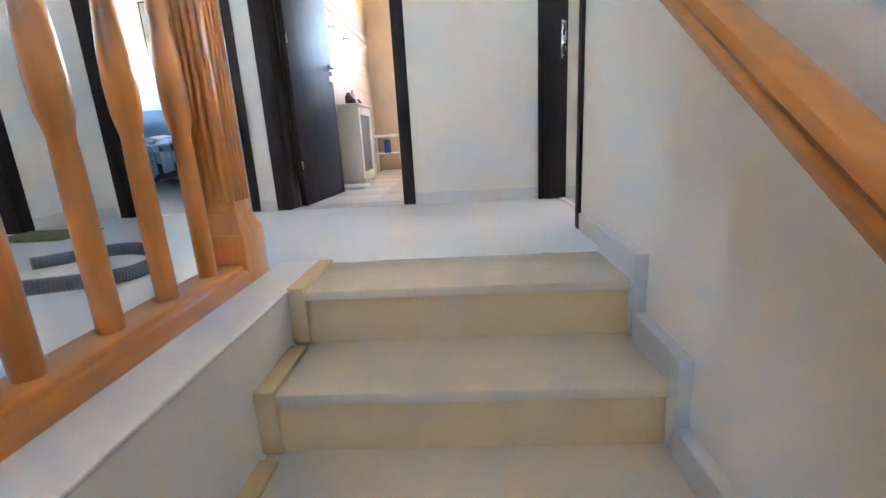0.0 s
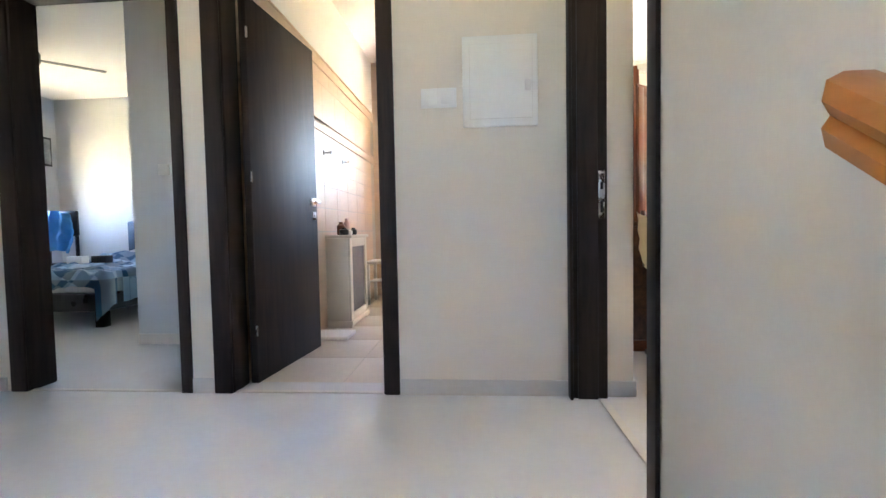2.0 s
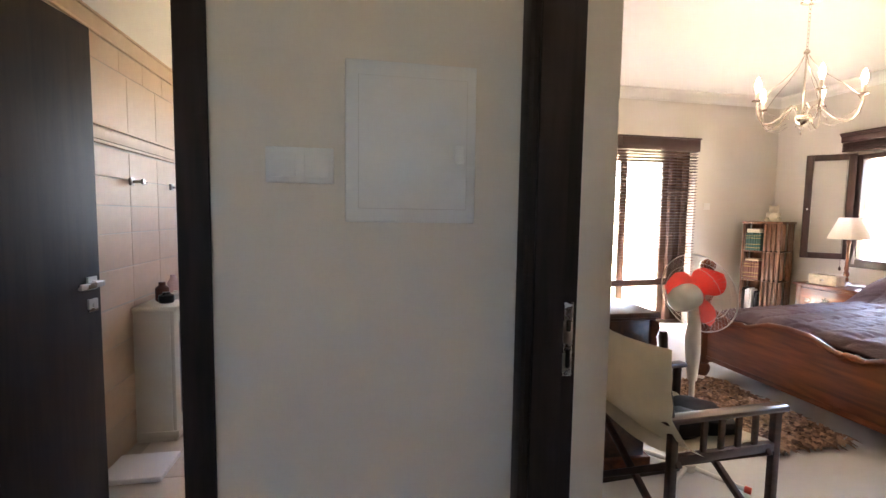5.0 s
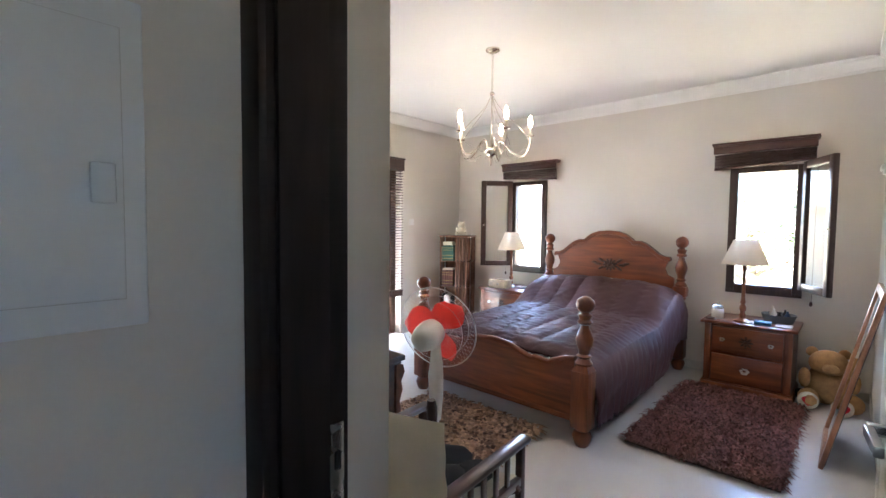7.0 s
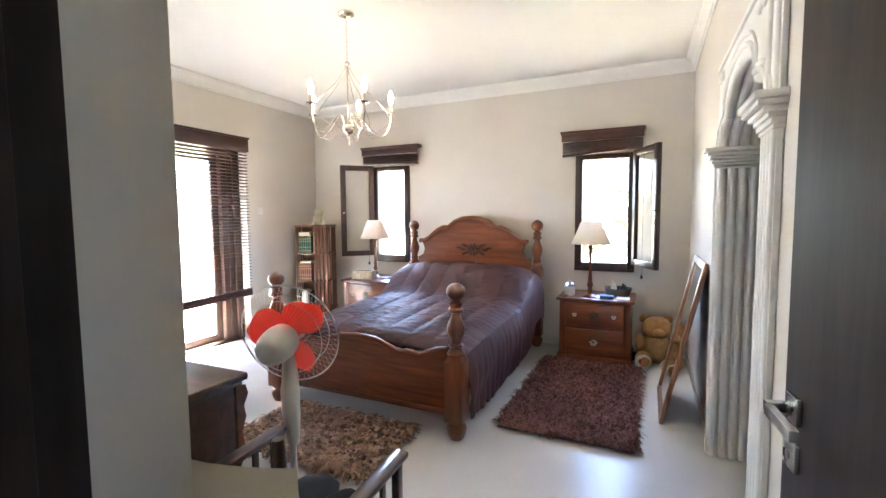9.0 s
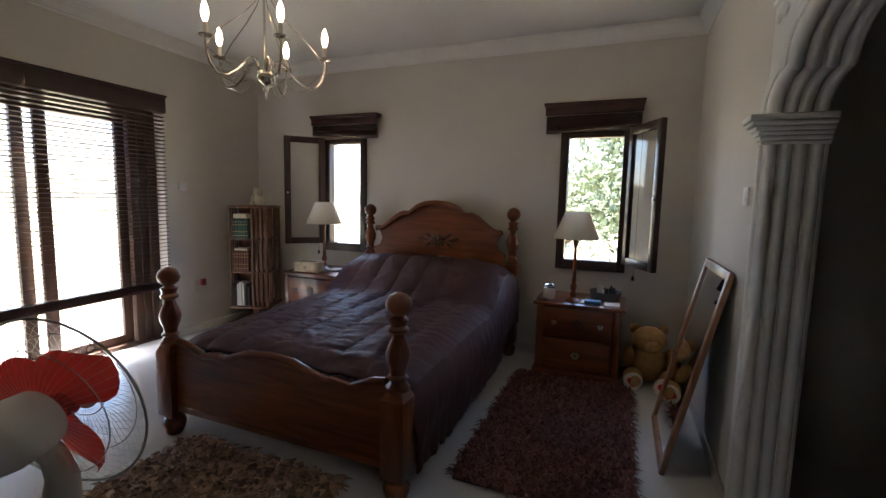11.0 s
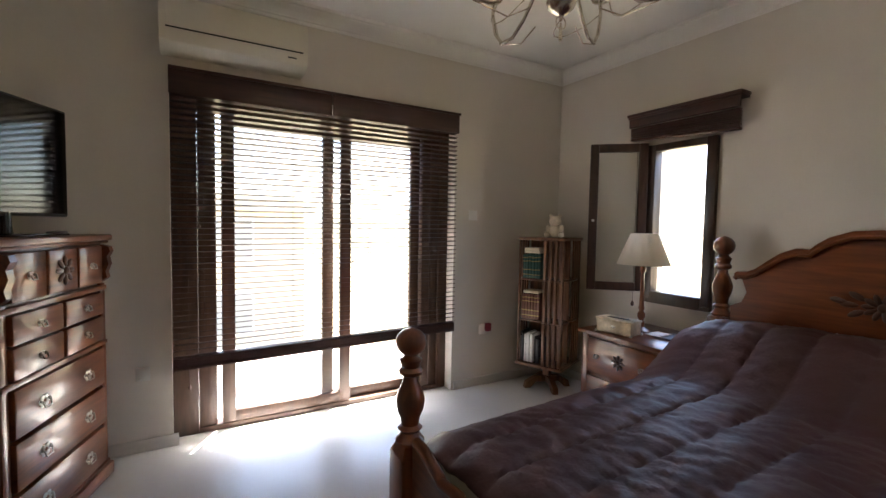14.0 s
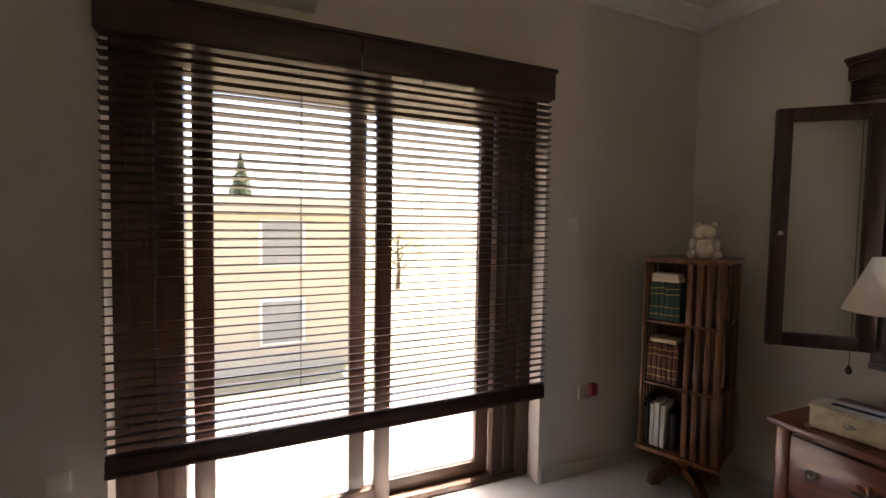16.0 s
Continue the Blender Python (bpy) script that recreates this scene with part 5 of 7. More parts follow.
        b = bm_new(); lathe(b, [(r * 0.45, hh * 0.751), (r * 0.45, hh * 0.98), (r * 0.3, hh)], seg=12); part("cap", b, CHROME, pb)
    bowl = thing("potpourri_dish", "dish heaped with brown dried flowers", "dish", (2.96, 1.48, h))
    b = bm_new(); lathe(b, [(0.05, 0), (0.12, 0.012), (0.15, 0.03), (0.145, 0.034), (0.001, 0.02)], seg=28); part("dish", b, PINEDARK, bowl)
    rnd = random.Random(3)
    b = bm_new()
    for k in range(170):
        a, q = rnd.random() * 6.28, rnd.random() ** 0.6 * 0.15
        turn = Matrix.Rotation(rnd.random() * 3, 4, "X") @ Matrix.Rotation(rnd.random() * 3, 4, "Y")
        ball(b, (q * math.cos(a), q * math.sin(a) * 1.25, 0.03 + (0.04 + 0.07 * rnd.random()) * (1 - q / 0.17)), 0.013 + rnd.random() * 0.016, 1, 0.5 + rnd.random() * 0.4, 0.28, 7, turn)
    petals = mat("dried_petals", (0.22, 0.12, 0.06), 0.9, scale=30, vary=0.5)
    strand_material(petals, (0.09, 0.04, 0.02), (0.52, 0.36, 0.22))
    part("potpourri", b, petals, bowl, "heaped brown dried petals")["kind"] = "stuff"
    b = bm_new(); ball(b, (3.0, 2.02, h + 0.035), 0.045, 1.2, 1.3, 0.78, 14); solid("hair_brush", b, BLACKPLASTIC, "black rounded glossy pouch on the dresser", "pouch")
    b = bm_new(); box(b, (2.80, 1.22, h + 0.0005), (3.08, 2.1, h + 0.003), 0.001); solid("table_runner", b, mat("lace_runner", (0.55, 0.50, 0.42), 0.9, scale=40, vary=0.25), "pale lace runner on the dresser top", "cloth")


dresser()


def air_conditioner():
    a = thing("air_conditioner", "aged white split air conditioner above the glass door", "air conditioner", (3.965, NY, 2.30))
    b = bm_new()
    slab(b, [(0.0, 0.0), (-0.13, 0.0), (-0.19, 0.035), (-0.205, 0.10), (-0.205, 0.22), (-0.19, 0.265), (-0.15, 0.28), (0.0, 0.28)], "x", -0.39, 0.39); part("housing", b, ACPLASTIC, a)
    b = bm_new(); box(b, (-0.355, -0.2085, 0.10), (0.355, -0.2045, 0.262), 0.002); part("front_panel", b, ACPLASTIC, a)
    b = bm_new(); slab(b, [(-0.192, 0.022), (-0.196, 0.026), (-0.212, 0.088), (-0.207, 0.09)], "x", -0.36, 0.36); part("louver", b, ACPLASTIC, a)
    b = bm_new(); box(b, (-0.36, -0.2075, 0.09), (0.36, -0.2045, 0.098)); part("gap", b, DARKCLOTH, a)
    b = bm_new(); box(b, (0.27, -0.2095, 0.05), (0.32, -0.206, 0.058)); part("indicator", b, HOSE, a)


air_conditioner()


def chandelier():
    ch = thing("chandelier", "silver five-arm chandelier with lit candle bulbs", "chandelier", (4.60, 1.41, BED_CEIL + 0.04))
    b = bm_new(); lathe(b, [(0.055, -0.04), (0.055, -0.052), (0.03, -0.065), (0.008, -0.07)], seg=24); part("ceiling_rose", b, CHROME, ch)
    z = -0.07
    k = 0
    while z > -0.36:
        b = bm_new(); R = Matrix.Rotation(radians(90 * (k % 2)), 4, "Z")
        pts = [R @ Vector((0.008 * math.cos(a), 0, z - 0.017 + 0.017 * math.sin(a))) for a in [2 * math.pi * i / 10 for i in range(10)]]
        tube(b, pts, 0.0018, 5, True); part("chain_link", b, CHROME, ch); z -= 0.027; k += 1
    b = bm_new(); tube(b, [(0, 0, -0.36), (0, 0, -0.86)], 0.006, 10); ball(b, (0, 0, -0.38), 0.02, 1, 1, 0.8, 12); part("stem", b, CHROME, ch)
    b = bm_new(); lathe(b, [(0.005, -0.795), (0.038, -0.80), (0.042, -0.815), (0.038, -0.82), (0.042, -0.828), (0.036, -0.845), (0.02, -0.86), (0.006, -0.868), (0.004, -0.88)], seg=24); part("hub", b, CHROME, ch)
    b = bm_new(); tube(b, [(0.018 * math.cos(a), 0, -0.885 + 0.018 * math.sin(a)) for a in [2 * math.pi * i / 14 for i in range(14)]], 0.002, 6, True); lathe(b, [(0.001, -0.938), (0.006, -0.93), (0.004, -0.90), (0.002, -0.885)], seg=8); part("finial", b, CHROME, ch)
    for k in range(5):
        a = radians(72 * k + 21)
        R = Matrix.Rotation(a, 4, "Z")
        arm = [(0.03, -0.80), (0.05, -0.745), (0.075, -0.735), (0.10, -0.76), (0.15, -0.82), (0.20, -0.858), (0.25, -0.86), (0.285, -0.82), (0.30, -0.76), (0.30, -0.70)]
        b = bm_new(); tube(b, [R @ Vector((r, 0, q)) for r, q in arm], 0.0055, 8); pa = part("arm", b, CHROME, ch)
        wire = [(0.30, -0.74), (0.26, -0.86), (0.16, -0.89), (0.10, -0.86)]
        b = bm_new(); tube(b, [R @ Vector((r, 0, q)) for r, q in wire], 0.0022, 6); part("scroll_wire", b, CHROME, ch)
        R2 = Matrix.Rotation(a + radians(36), 4, "Z")
        sweep = [(0.012, -0.40), (0.05, -0.47), (0.12, -0.55), (0.21, -0.63), (0.27, -0.70), (0.30, -0.755)]
        b = bm_new(); tube(b, [R @ Vector((r, 0, q)) for r, q in sweep], 0.0024, 6); part("stay_wire", b, CHROME, ch)
        b = bm_new(); tube(b, [R @ Vector((0.30 - 0.05 * math.sin(t) ** 2 - 0.20 * t / 3.14, 0.09 * math.sin(t), -0.75 - 0.10 * math.sin(t))) for t in [3.14 * i / 10 for i in range(11)]], 0.0018, 5); part("side_wire", b, CHROME, ch)
        b = bm_new(); lathe(b, [(0.007, -0.712), (0.028, -0.706), (0.032, -0.70), (0.028, -0.698), (0.012, -0.70), (0.011, -0.69)], seg=18); bmesh.ops.transform(b, matrix=R @ Matrix.Translation((0.30, 0, 0)), verts=b.verts); part("drip_pan", b, CHROME, ch)
        b = bm_new(); lathe(b, [(0.0115, -0.699), (0.0115, -0.645), (0.008, -0.642)], seg=14); bmesh.ops.transform(b, matrix=R @ Matrix.Translation((0.30, 0, 0)), verts=b.verts); part("candle_sleeve", b, ACPLASTIC, ch)
        b = bm_new(); lathe(b, [(0.008, -0.641), (0.015, -0.62), (0.0175, -0.60), (0.014, -0.575), (0.006, -0.552), (0.001, -0.545)], seg=14); bmesh.ops.transform(b, matrix=R @ Matrix.Translation((0.30, 0, 0)), verts=b.verts); part("bulb", b, BULB, ch, "lit candle bulb")


chandelier()


def standing_fan():
    f = thing("pedestal_fan", "white pedestal fan with coral red blades and wire grille", "fan", (3.27, 0.72, 0))
    for a in (35, 125, 215, 305):
        ca, sa = math.cos(radians(a)), math.sin(radians(a))
        b = bm_new(); tube(b, [(0.02 * ca, 0.02 * sa, 0.03), (0.25 * ca, 0.25 * sa, 0.018)], 0.012, 10); lg = part("foot_bar", b, WHITEPLASTIC, f)
        b = bm_new(); tube(b, [(0.248 * ca, 0.248 * sa, 0.018), (0.275 * ca, 0.275 * sa, 0.017)], 0.016, 10); part("foot_cap", b, RED, lg, "coral red end cap")
    b = bm_new(); lathe(b, [(0.04, 0.012), (0.04, 0.045), (0.022, 0.06), (0.02, 0.10)], seg=20); part("base", b, WHITEPLASTIC, f)
    b = bm_new(); tube(b, [(0, 0, 0.06), (0, 0, 0.5)], 0.013, 12); part("pole", b, WHITEPLASTIC, f)
    b = bm_new(); tube(b, [(0, 0, 0.48), (-0.012, -0.008, 0.60), (-0.02, -0.012, 0.70), (-0.012, -0.008, 0.76), (-0.03, -0.022, 0.82), (-0.06, -0.045, 0.865)], [0.022, 0.034, 0.036, 0.03, 0.024, 0.024], 14); part("neck", b, WHITEPLASTIC, f)
    ax = Vector((0.92, 0.26, 0.18)).normalized()
    c = Vector((-0.01, -0.01, 0.92))
    M = Matrix.Translation(c) @ ax.to_track_quat("Z", "Y").to_matrix().to_4x4()
    b = bm_new(); lathe(b, [(0.001, -0.172), (0.03, -0.17), (0.05, -0.155), (0.062, -0.12), (0.066, -0.07), (0.060, -0.04), (0.03, -0.03)], seg=24, m=M); part("motor_housing", b, WHITEPLASTIC, f)
    b = bm_new(); lathe(b, [(0.03, -0.012), (0.034, 0.015), (0.02, 0.035), (0.001, 0.038)], seg=20, m=M); part("blade_hub", b, RED, f)
    for k in range(3):
        b = bm_new()
        rows = []
        for i in range(13):
            q = i / 12
            r = 0.024 + 0.142 * q
            # a rounded lobe: narrow at the hub, widest past the middle, closed in a curve at the tip
            w = 0.030 + 0.052 * math.sin(math.pi * min(1, q / 1.35)) if q < 0.7 else 0.0818 * math.sqrt(max(0.0, 1 - ((q - 0.62) / 0.385) ** 2))
            half = max(0.02, w) / r
            half = min(half, 0.9)
            rows.append([b.verts.new((r * math.cos(half * (2 * j / 8 - 1)), r * math.sin(half * (2 * j / 8 - 1)), 0.02 * (2 * j / 8 - 1) * min(1, 3 * q))) for j in range(9)])
        for p, q in zip(rows, rows[1:]):
            for j in range(8):
                b.faces.new((p[j], p[j + 1], q[j + 1], q[j]))
        bmesh.ops.solidify(b, geom=b.faces[:], thickness=0.002)
        bmesh.ops.transform(b, matrix=M @ Matrix.Rotation(radians(120 * k + 132), 4, "Z"), verts=b.verts)
        part("blade", b, RED, f, "coral red plastic blade")
    # grille: hoops and radial wires, joined front and back
    for name, side in (("rear_grille", -1), ("front_grille", 1)):
        b = bm_new()
        for r, q in ((0.196, 0.0), (0.145, 0.035), (0.06, 0.045)):
            tube(b, [M @ Vector((r * math.cos(a), r * math.sin(a), side * q)) for a in [2 * math.pi * i / 40 for i in range(40)]], 0.003 if r > 0.19 else 0.0012, 5, True)
        for k in range(56):
            a = 2 * math.pi * k / 56
            tube(b, [M @ Vector((r * math.cos(a + tw), r * math.sin(a + tw), side * q)) for r, q, tw in ((0.045, 0.045, 0), (0.10, 0.044, 0.08), (0.15, 0.034, 0.14), (0.185, 0.014, 0.17), (0.196, 0.0, 0.18))], 0.0004, 4)
        part(name, b, WHITEPLASTIC, f, "fine white wire grille")
    b = bm_new(); lathe(b, [(0.045, 0.046), (0.04, 0.052), (0.001, 0.054)], seg=20, m=M); part("grille_badge", b, WHITEPLASTIC, f)


standing_fan()


def director_chair():
    """Folding canvas chair facing east, with slatted arm sides."""
    c = thing("director_chair", "folding director's chair of dark wood and cream canvas", "chair", (2.95, 0.46, 0), 4)
    dw = wood("dark_chair_wood", (0.02, 0.008, 0.006), (0.075, 0.028, 0.02), 0.3, 0, 0.5)
    for s in (-1, 1):
        y = s * 0.255
        b = bm_new(); box(b, (-0.27, y - 0.028, 0.545), (0.30, y + 0.028, 0.57), 0.01); part("arm_rest", b, dw, c)
        for x in (-0.22, 0.26):
            b = bm_new(); box(b, (x - 0.016, y - 0.014, 0.03), (x + 0.016, y + 0.014, 0.545), 0.004); part("upright", b, dw, c)
        for x in (-0.08, 0.0, 0.08, 0.16):
            b = bm_new(); box(b, (x - 0.012, y - 0.006, 0.41), (x + 0.012, y + 0.006, 0.545), 0.002); part("arm_slat", b, dw, c)
        b = bm_new(); box(b, (-0.22, y - 0.013, 0.385), (0.27, y + 0.013, 0.42), 0.004); part("seat_rail", b, dw, c)
        b = bm_new(); box(b, (-0.26, y - 0.016, 0.0), (0.30, y + 0.016, 0.032), 0.006); part("foot_rail", b, dw, c)
        b = bm_new(); tube(b, [(-0.23, y, 0.56), (-0.272, y * 0.97, 0.80), (-0.278, y * 0.97, 0.865), (-0.279, y * 0.97, 0.885)], [0.013, 0.014, 0.016, 0.013], 10); part("back_post", b, dw, c)
    for x in (-0.19, 0.23):
        for s in (-1, 1):
            b = bm_new(); box(b, (-0.012, -0.33, -0.014), (0.012, 0.33, 0.014), 0.004, pose(x + 0.013 * s, 0, 0.21, s * 34, 0, 0)); part("cross_brace", b, dw, c)
    # canvas seat and back, sagging
    b = bm_new()
    rows = []
    for i in range(9):
        v = -1 + 2 * i / 8
        rows.append([b.verts.new((-0.22 + 0.47 * j / 8, 0.25 * v, 0.425 - 0.035 * (1 - v * v) + 0.004 * math.sin(5 * j + 3 * v))) for j in range(9)])
    for p, q in zip(rows, rows[1:]):
        for j in range(8):
            b.faces.new((p[j], p[j + 1], q[j + 1], q[j]))
    bmesh.ops.solidify(b, geom=b.faces[:], thickness=0.006); part("seat", b, CANVAS, c)
    b = bm_new()
    rows = []
    for i in range(13):
        v = -1 + 2 * i / 12
        rows.append([b.verts.new((-0.262 - 0.028 * j / 8 - 0.05 * (1 - v * v) + 0.13 * max(0, 1 - j / 3.5) ** 2 + 0.006 * math.sin(3 * j + 5 * v), 0.305 * v, 0.43 + 0.45 * j / 8 - 0.035 * (1 - v * v) * (j / 8) ** 2 - 0.045 * max(0, -v) * (j / 8))) for j in range(9)])
    for p, q in zip(rows, rows[1:]):
        for j in range(8):
            b.faces.new((p[j], p[j + 1], q[j + 1], q[j]))
    bmesh.ops.solidify(b, geom=b.faces[:], thickness=0.008); part("backrest", b, CANVAS, c, "cream canvas back with creases")
    for z, t in ((0.70, 0.02), (0.80, -0.02)):
        b = bm_new(); tube(b, [(-0.262 - 0.045 * (1 - v * v) - 0.012, 0.27 * v, z + t * v) for v in [-1 + 2 * i / 10 for i in range(11)]], 0.002, 5); part("seam", b, CANVAS, c)
    # dark clothes on the seat
    b = bm_new()
    for k, (x, y, r) in enumerate(((0.0, -0.08, 0.12), (0.1, 0.02, 0.13), (-0.05, 0.08, 0.11), (0.12, -0.12, 0.09))):
        ball(b, (2.95 + x, 0.46 + y, 0.445), r, 1, 0.8, 0.42, 14)
    for v in b.verts:
        v.co += Vector((noise.noise(v.co * 16), noise.noise(v.co * 17 + Vector((3, 0, 0))), noise.noise(v.co * 15 + Vector((0, 7, 0))))) * 0.018
    solid("dark_clothes", b, DARKCLOTH, "crumpled black clothes on the chair seat", "clothes")


director_chair()


def shag_rug(name, x0, x1, y0, y1, material, label, n, lo, hi, thick, seed):
    r = thing(name, label, "rug", ((x0 + x1) / 2, (y0 + y1) / 2, 0))
    w, d = (x1 - x0) / 2, (y1 - y0) / 2
    b = bm_new(); box(b, (-w, -d, 0.001), (w, d, 0.012), 0.003); part("backing", b, SHAGBASE, r)
    rnd = random.Random(seed)
    verts, faces = [], []
    for k in range(n):
        x, y = (rnd.random() * 2 - 1) * w, (rnd.random() * 2 - 1) * d
        a, l, wd = rnd.random() * 6.283, lo + (hi - lo) * rnd.random(), thick * (0.7 + 0.6 * rnd.random())
        dx, dy = math.cos(a), math.sin(a)
        z0, z1 = 0.010, 0.014 + rnd.random() * 0.026
        zm = z1 + 0.008 + rnd.random() * 0.01
        i = len(verts)
        for q, z, ww in ((0, z0, wd * 0.7), (l * 0.5, zm, wd), (l, z1, wd * 0.35)):
            verts += [(x + dx * q - dy * ww, y + dy * q + dx * ww, z), (x + dx * q + dy * ww, y + dy * q - dx * ww, z)]
        faces += [(i, i + 1, i + 3, i + 2), (i + 2, i + 3, i + 5, i + 4)]
    me = bpy.data.meshes.new("shag_layer")
    me.from_pydata(verts, [], faces)
    me.materials.append(material)
    ob = new("shag_layer", me); ob.parent = r; ob["kind"] = "stuff"
    return r


strand_material(SHAGPLUM, (0.095, 0.034, 0.030), (0.30, 0.135, 0.118))
strand_material(SHAGBROWN, (0.07, 0.032, 0.02), (0.46, 0.29, 0.19))
shag_rug("plum_rug", 4.66, 6.13, -0.48, 0.34, SHAGPLUM, "plum brown shag rug on the floor beside the bed", 16000, 0.03, 0.07, 0.0065, 5)
shag_rug("leather_rug", 3.80, 4.37, 0.80, 1.76, SHAGBROWN, "mottled brown leather strip rug at the bed's foot", 5200, 0.045, 0.10, 0.0135, 6)


def leaning_mirror():
    m = thing("leaning_mirror", "pine framed mirror leaning against the wall", "mirror", (5.45, -0.612, 0))
    R = Matrix.Translation((0, 0, 0)) @ Matrix.Rotation(radians(12.2), 4, "X")
    w, h = 0.33, 1.085
    for lo, hi in (((-w, -0.02, 0), (-w + 0.05, 0.005, h)), ((w - 0.05, -0.02, 0), (w, 0.005, h)), ((-w + 0.05, -0.02, 0), (w - 0.05, 0.005, 0.05)), ((-w + 0.05, -0.02, h - 0.05), (w - 0.05, 0.005, h))):
        b = bm_new(); box(b, lo, hi, 0.006, R); part("frame_bar", b, wood("light_pine_frame", (0.22, 0.09, 0.04), (0.40, 0.19, 0.09), 0.4, 2, 0.2), m)
    b = bm_new(); box(b, (-w + 0.045, -0.012, 0.045), (w - 0.045, -0.006, h - 0.045), 0, R); part("mirror_glass", b, MIRROR, m)
    b = bm_new(); box(b, (-w + 0.02, -0.024, 0.02), (w - 0.02, -0.02, h - 0.02), 0, R); part("backing", b, BLACKPLASTIC, m)


leaning_mirror()


def big_bear():
    b = bm_new()
    ball(b, (0, 0, 0.15), 0.15, 0.9, 1.0, 1.0, 18); ball(b, (-0.03, 0.0, 0.335), 0.115, 0.95, 1.1, 0.9, 18)
    for s in (-1, 1):
        ball(b, (0.0, s * 0.10, 0.41), 0.042, 0.5, 1, 1, 12); ball(b, (-0.17, s * 0.13, 0.075), 0.08, 1.2, 0.9, 0.9, 14); ball(b, (-0.08, s * 0.15, 0.21), 0.052, 0.9, 0.8, 1.6, 12)
    ball(b, (-0.135, 0, 0.31), 0.05, 1, 1.1, 0.85, 12)
    t = solid("plush_bear", b, TEDDYGOLD, "golden brown plush bear sitting in the corner", "soft toy")
    t.matrix_world = pose(6.44, -0.60, 0.0, 0, 0, 10)
    for k, (x, y) in enumerate(((6.20, -0.50), (6.16, -0.70))):
        sl = thing("heart_slipper", "cream plush slipper sole with a red heart", "slipper", (x, y, 0.07), 10, group="heart slippers")
        b = bm_new(); lathe(b, [(0.06, 0), (0.068, 0.012), (0.06, 0.025), (0.001, 0.028)], seg=22, m=Matrix.Rotation(radians(-90), 4, "Y")); part("pad", b, TEDDYWHITE, sl)
        b = bm_new(); pts = []
        for i in range(24):
            a = 2 * math.pi * i / 24
            pts.append((0.0026 * 16 * math.sin(a) ** 3, 0.0026 * (13 * math.cos(a) - 5 * math.cos(2 * a) - 2 * math.cos(3 * a) - math.cos(4 * a))))
        slab(b, pts, "x", -0.033, -0.027); part("heart", b, HEARTRED, sl, "red felt heart")
    b = bm_new(); ball(b, (6.50, -0.30, 0.06), 0.09, 1, 0.7, 0.65, 12); ball(b, (6.42, -0.45, 0.045), 0.06, 1, 1, 0.7, 12)
    solid("dark_bag", b, DARKCLOTH, "small dark bag beside the plush bear", "bag")


big_bear()


def wall_fittings():
    def plate(name, lo, hi, label, rocker=None, mt=WHITEPLASTIC):
        t = thing(name, label, "switch" if "switch" in name else "socket", [(p + q) / 2 for p, q in zip(lo, hi)], kind="")
        o = t.location
        b = bm_new(); box(b, [p - q for p, q in zip(lo, o)], [p - q for p, q in zip(hi, o)], 0.002); part("plate", b, mt, t)
        for r0, r1 in rocker or ():
            b = bm_new(); box(b, [p - q for p, q in zip(r0, o)], [p - q for p, q in zip(r1, o)], 0.0015); part("rocker", b, mt, t)
    plate("light_switch", (5.70, NY - 0.01, 1.40), (5.78, NY - 0.0005, 1.48), "white light switch on the wall by the blind", [((5.715, NY - 0.013, 1.415), (5.765, NY - 0.0105, 1.465))])
    plate("wall_socket", (5.825, NY - 0.012, 0.44), (5.905, NY - 0.0005, 0.52), "white wall socket with a plug-in device", [((5.835, NY - 0.015, 0.45), (5.865, NY - 0.0125, 0.51))])
    b = bm_new(); box(b, (5.875, NY - 0.05, 0.465), (5.925, NY - 0.0125, 0.535), 0.008); solid("plug_in_freshener", b, mat("wine_red_plastic", (0.22, 0.02, 0.035), 0.3), "wine red plug-in air freshener", "air freshener")
    plate("chest_socket", (3.43, NY - 0.012, 0.42), (3.50, NY - 0.0005, 0.50), "white wall socket beside the chest", [((3.44, NY - 0.014, 0.43), (3.49, NY - 0.0125, 0.49))])
    plate("arch_switch", (5.05, SY + 0.0005, 1.37), (5.13, SY + 0.01, 1.45), "white light switch by the archway", [((5.065, SY + 0.0105, 1.385), (5.115, SY + 0.013, 1.435))])


wall_fittings()


def phone_by_bed():
    b = bm_new(); box(b, (5.64, 2.10, 0.0), (5.95, 2.30, 0.06), 0.01, None)
    solid("book_stack", b, NAVY, "dark blue books lying on the floor by the bed", "books")


phone_by_bed()


def dressing_room():
    v = thing("vanity_cabinet", "dark espresso vanity with a white basin on top", "cabinet", (4.6, -2.3, 0))
    b = bm_new(); box(b, (-0.75, -0.38, 0.0), (0.95, 0.25, 0.80), 0.006); part("body", b, DARKCAB, v)
    b = bm_new(); box(b, (-0.77, -0.39, 0.80), (0.97, 0.27, 0.83), 0.005); part("counter", b, CERAMIC, v)
    b = bm_new(); box(b, (-0.7, 0.25, 0.08), (-0.1, 0.27, 0.62), 0.005); part("door_panel", b, ORANGE, v)
    b = bm_new(); lathe(b, [(0.16, 0.0), (0.23, 0.10), (0.235, 0.12), (0.22, 0.12), (0.14, 0.02), (0.001, 0.015)], (4.3, -2.25, 0.83), 28); solid("wash_basin", b, CERAMIC, "round white ceramic wash basin", "basin")
    c = thing("tall_cabinet", "tall dark wardrobe in the dressing room", "wardrobe", (4.55, -2.68, 1.25))
    b = bm_new(); box(b, (-0.95, 0.0, 0.0), (0.9, 0.3, 0.95), 0.005); part("body", b, DARKCAB, c)


dressing_room()


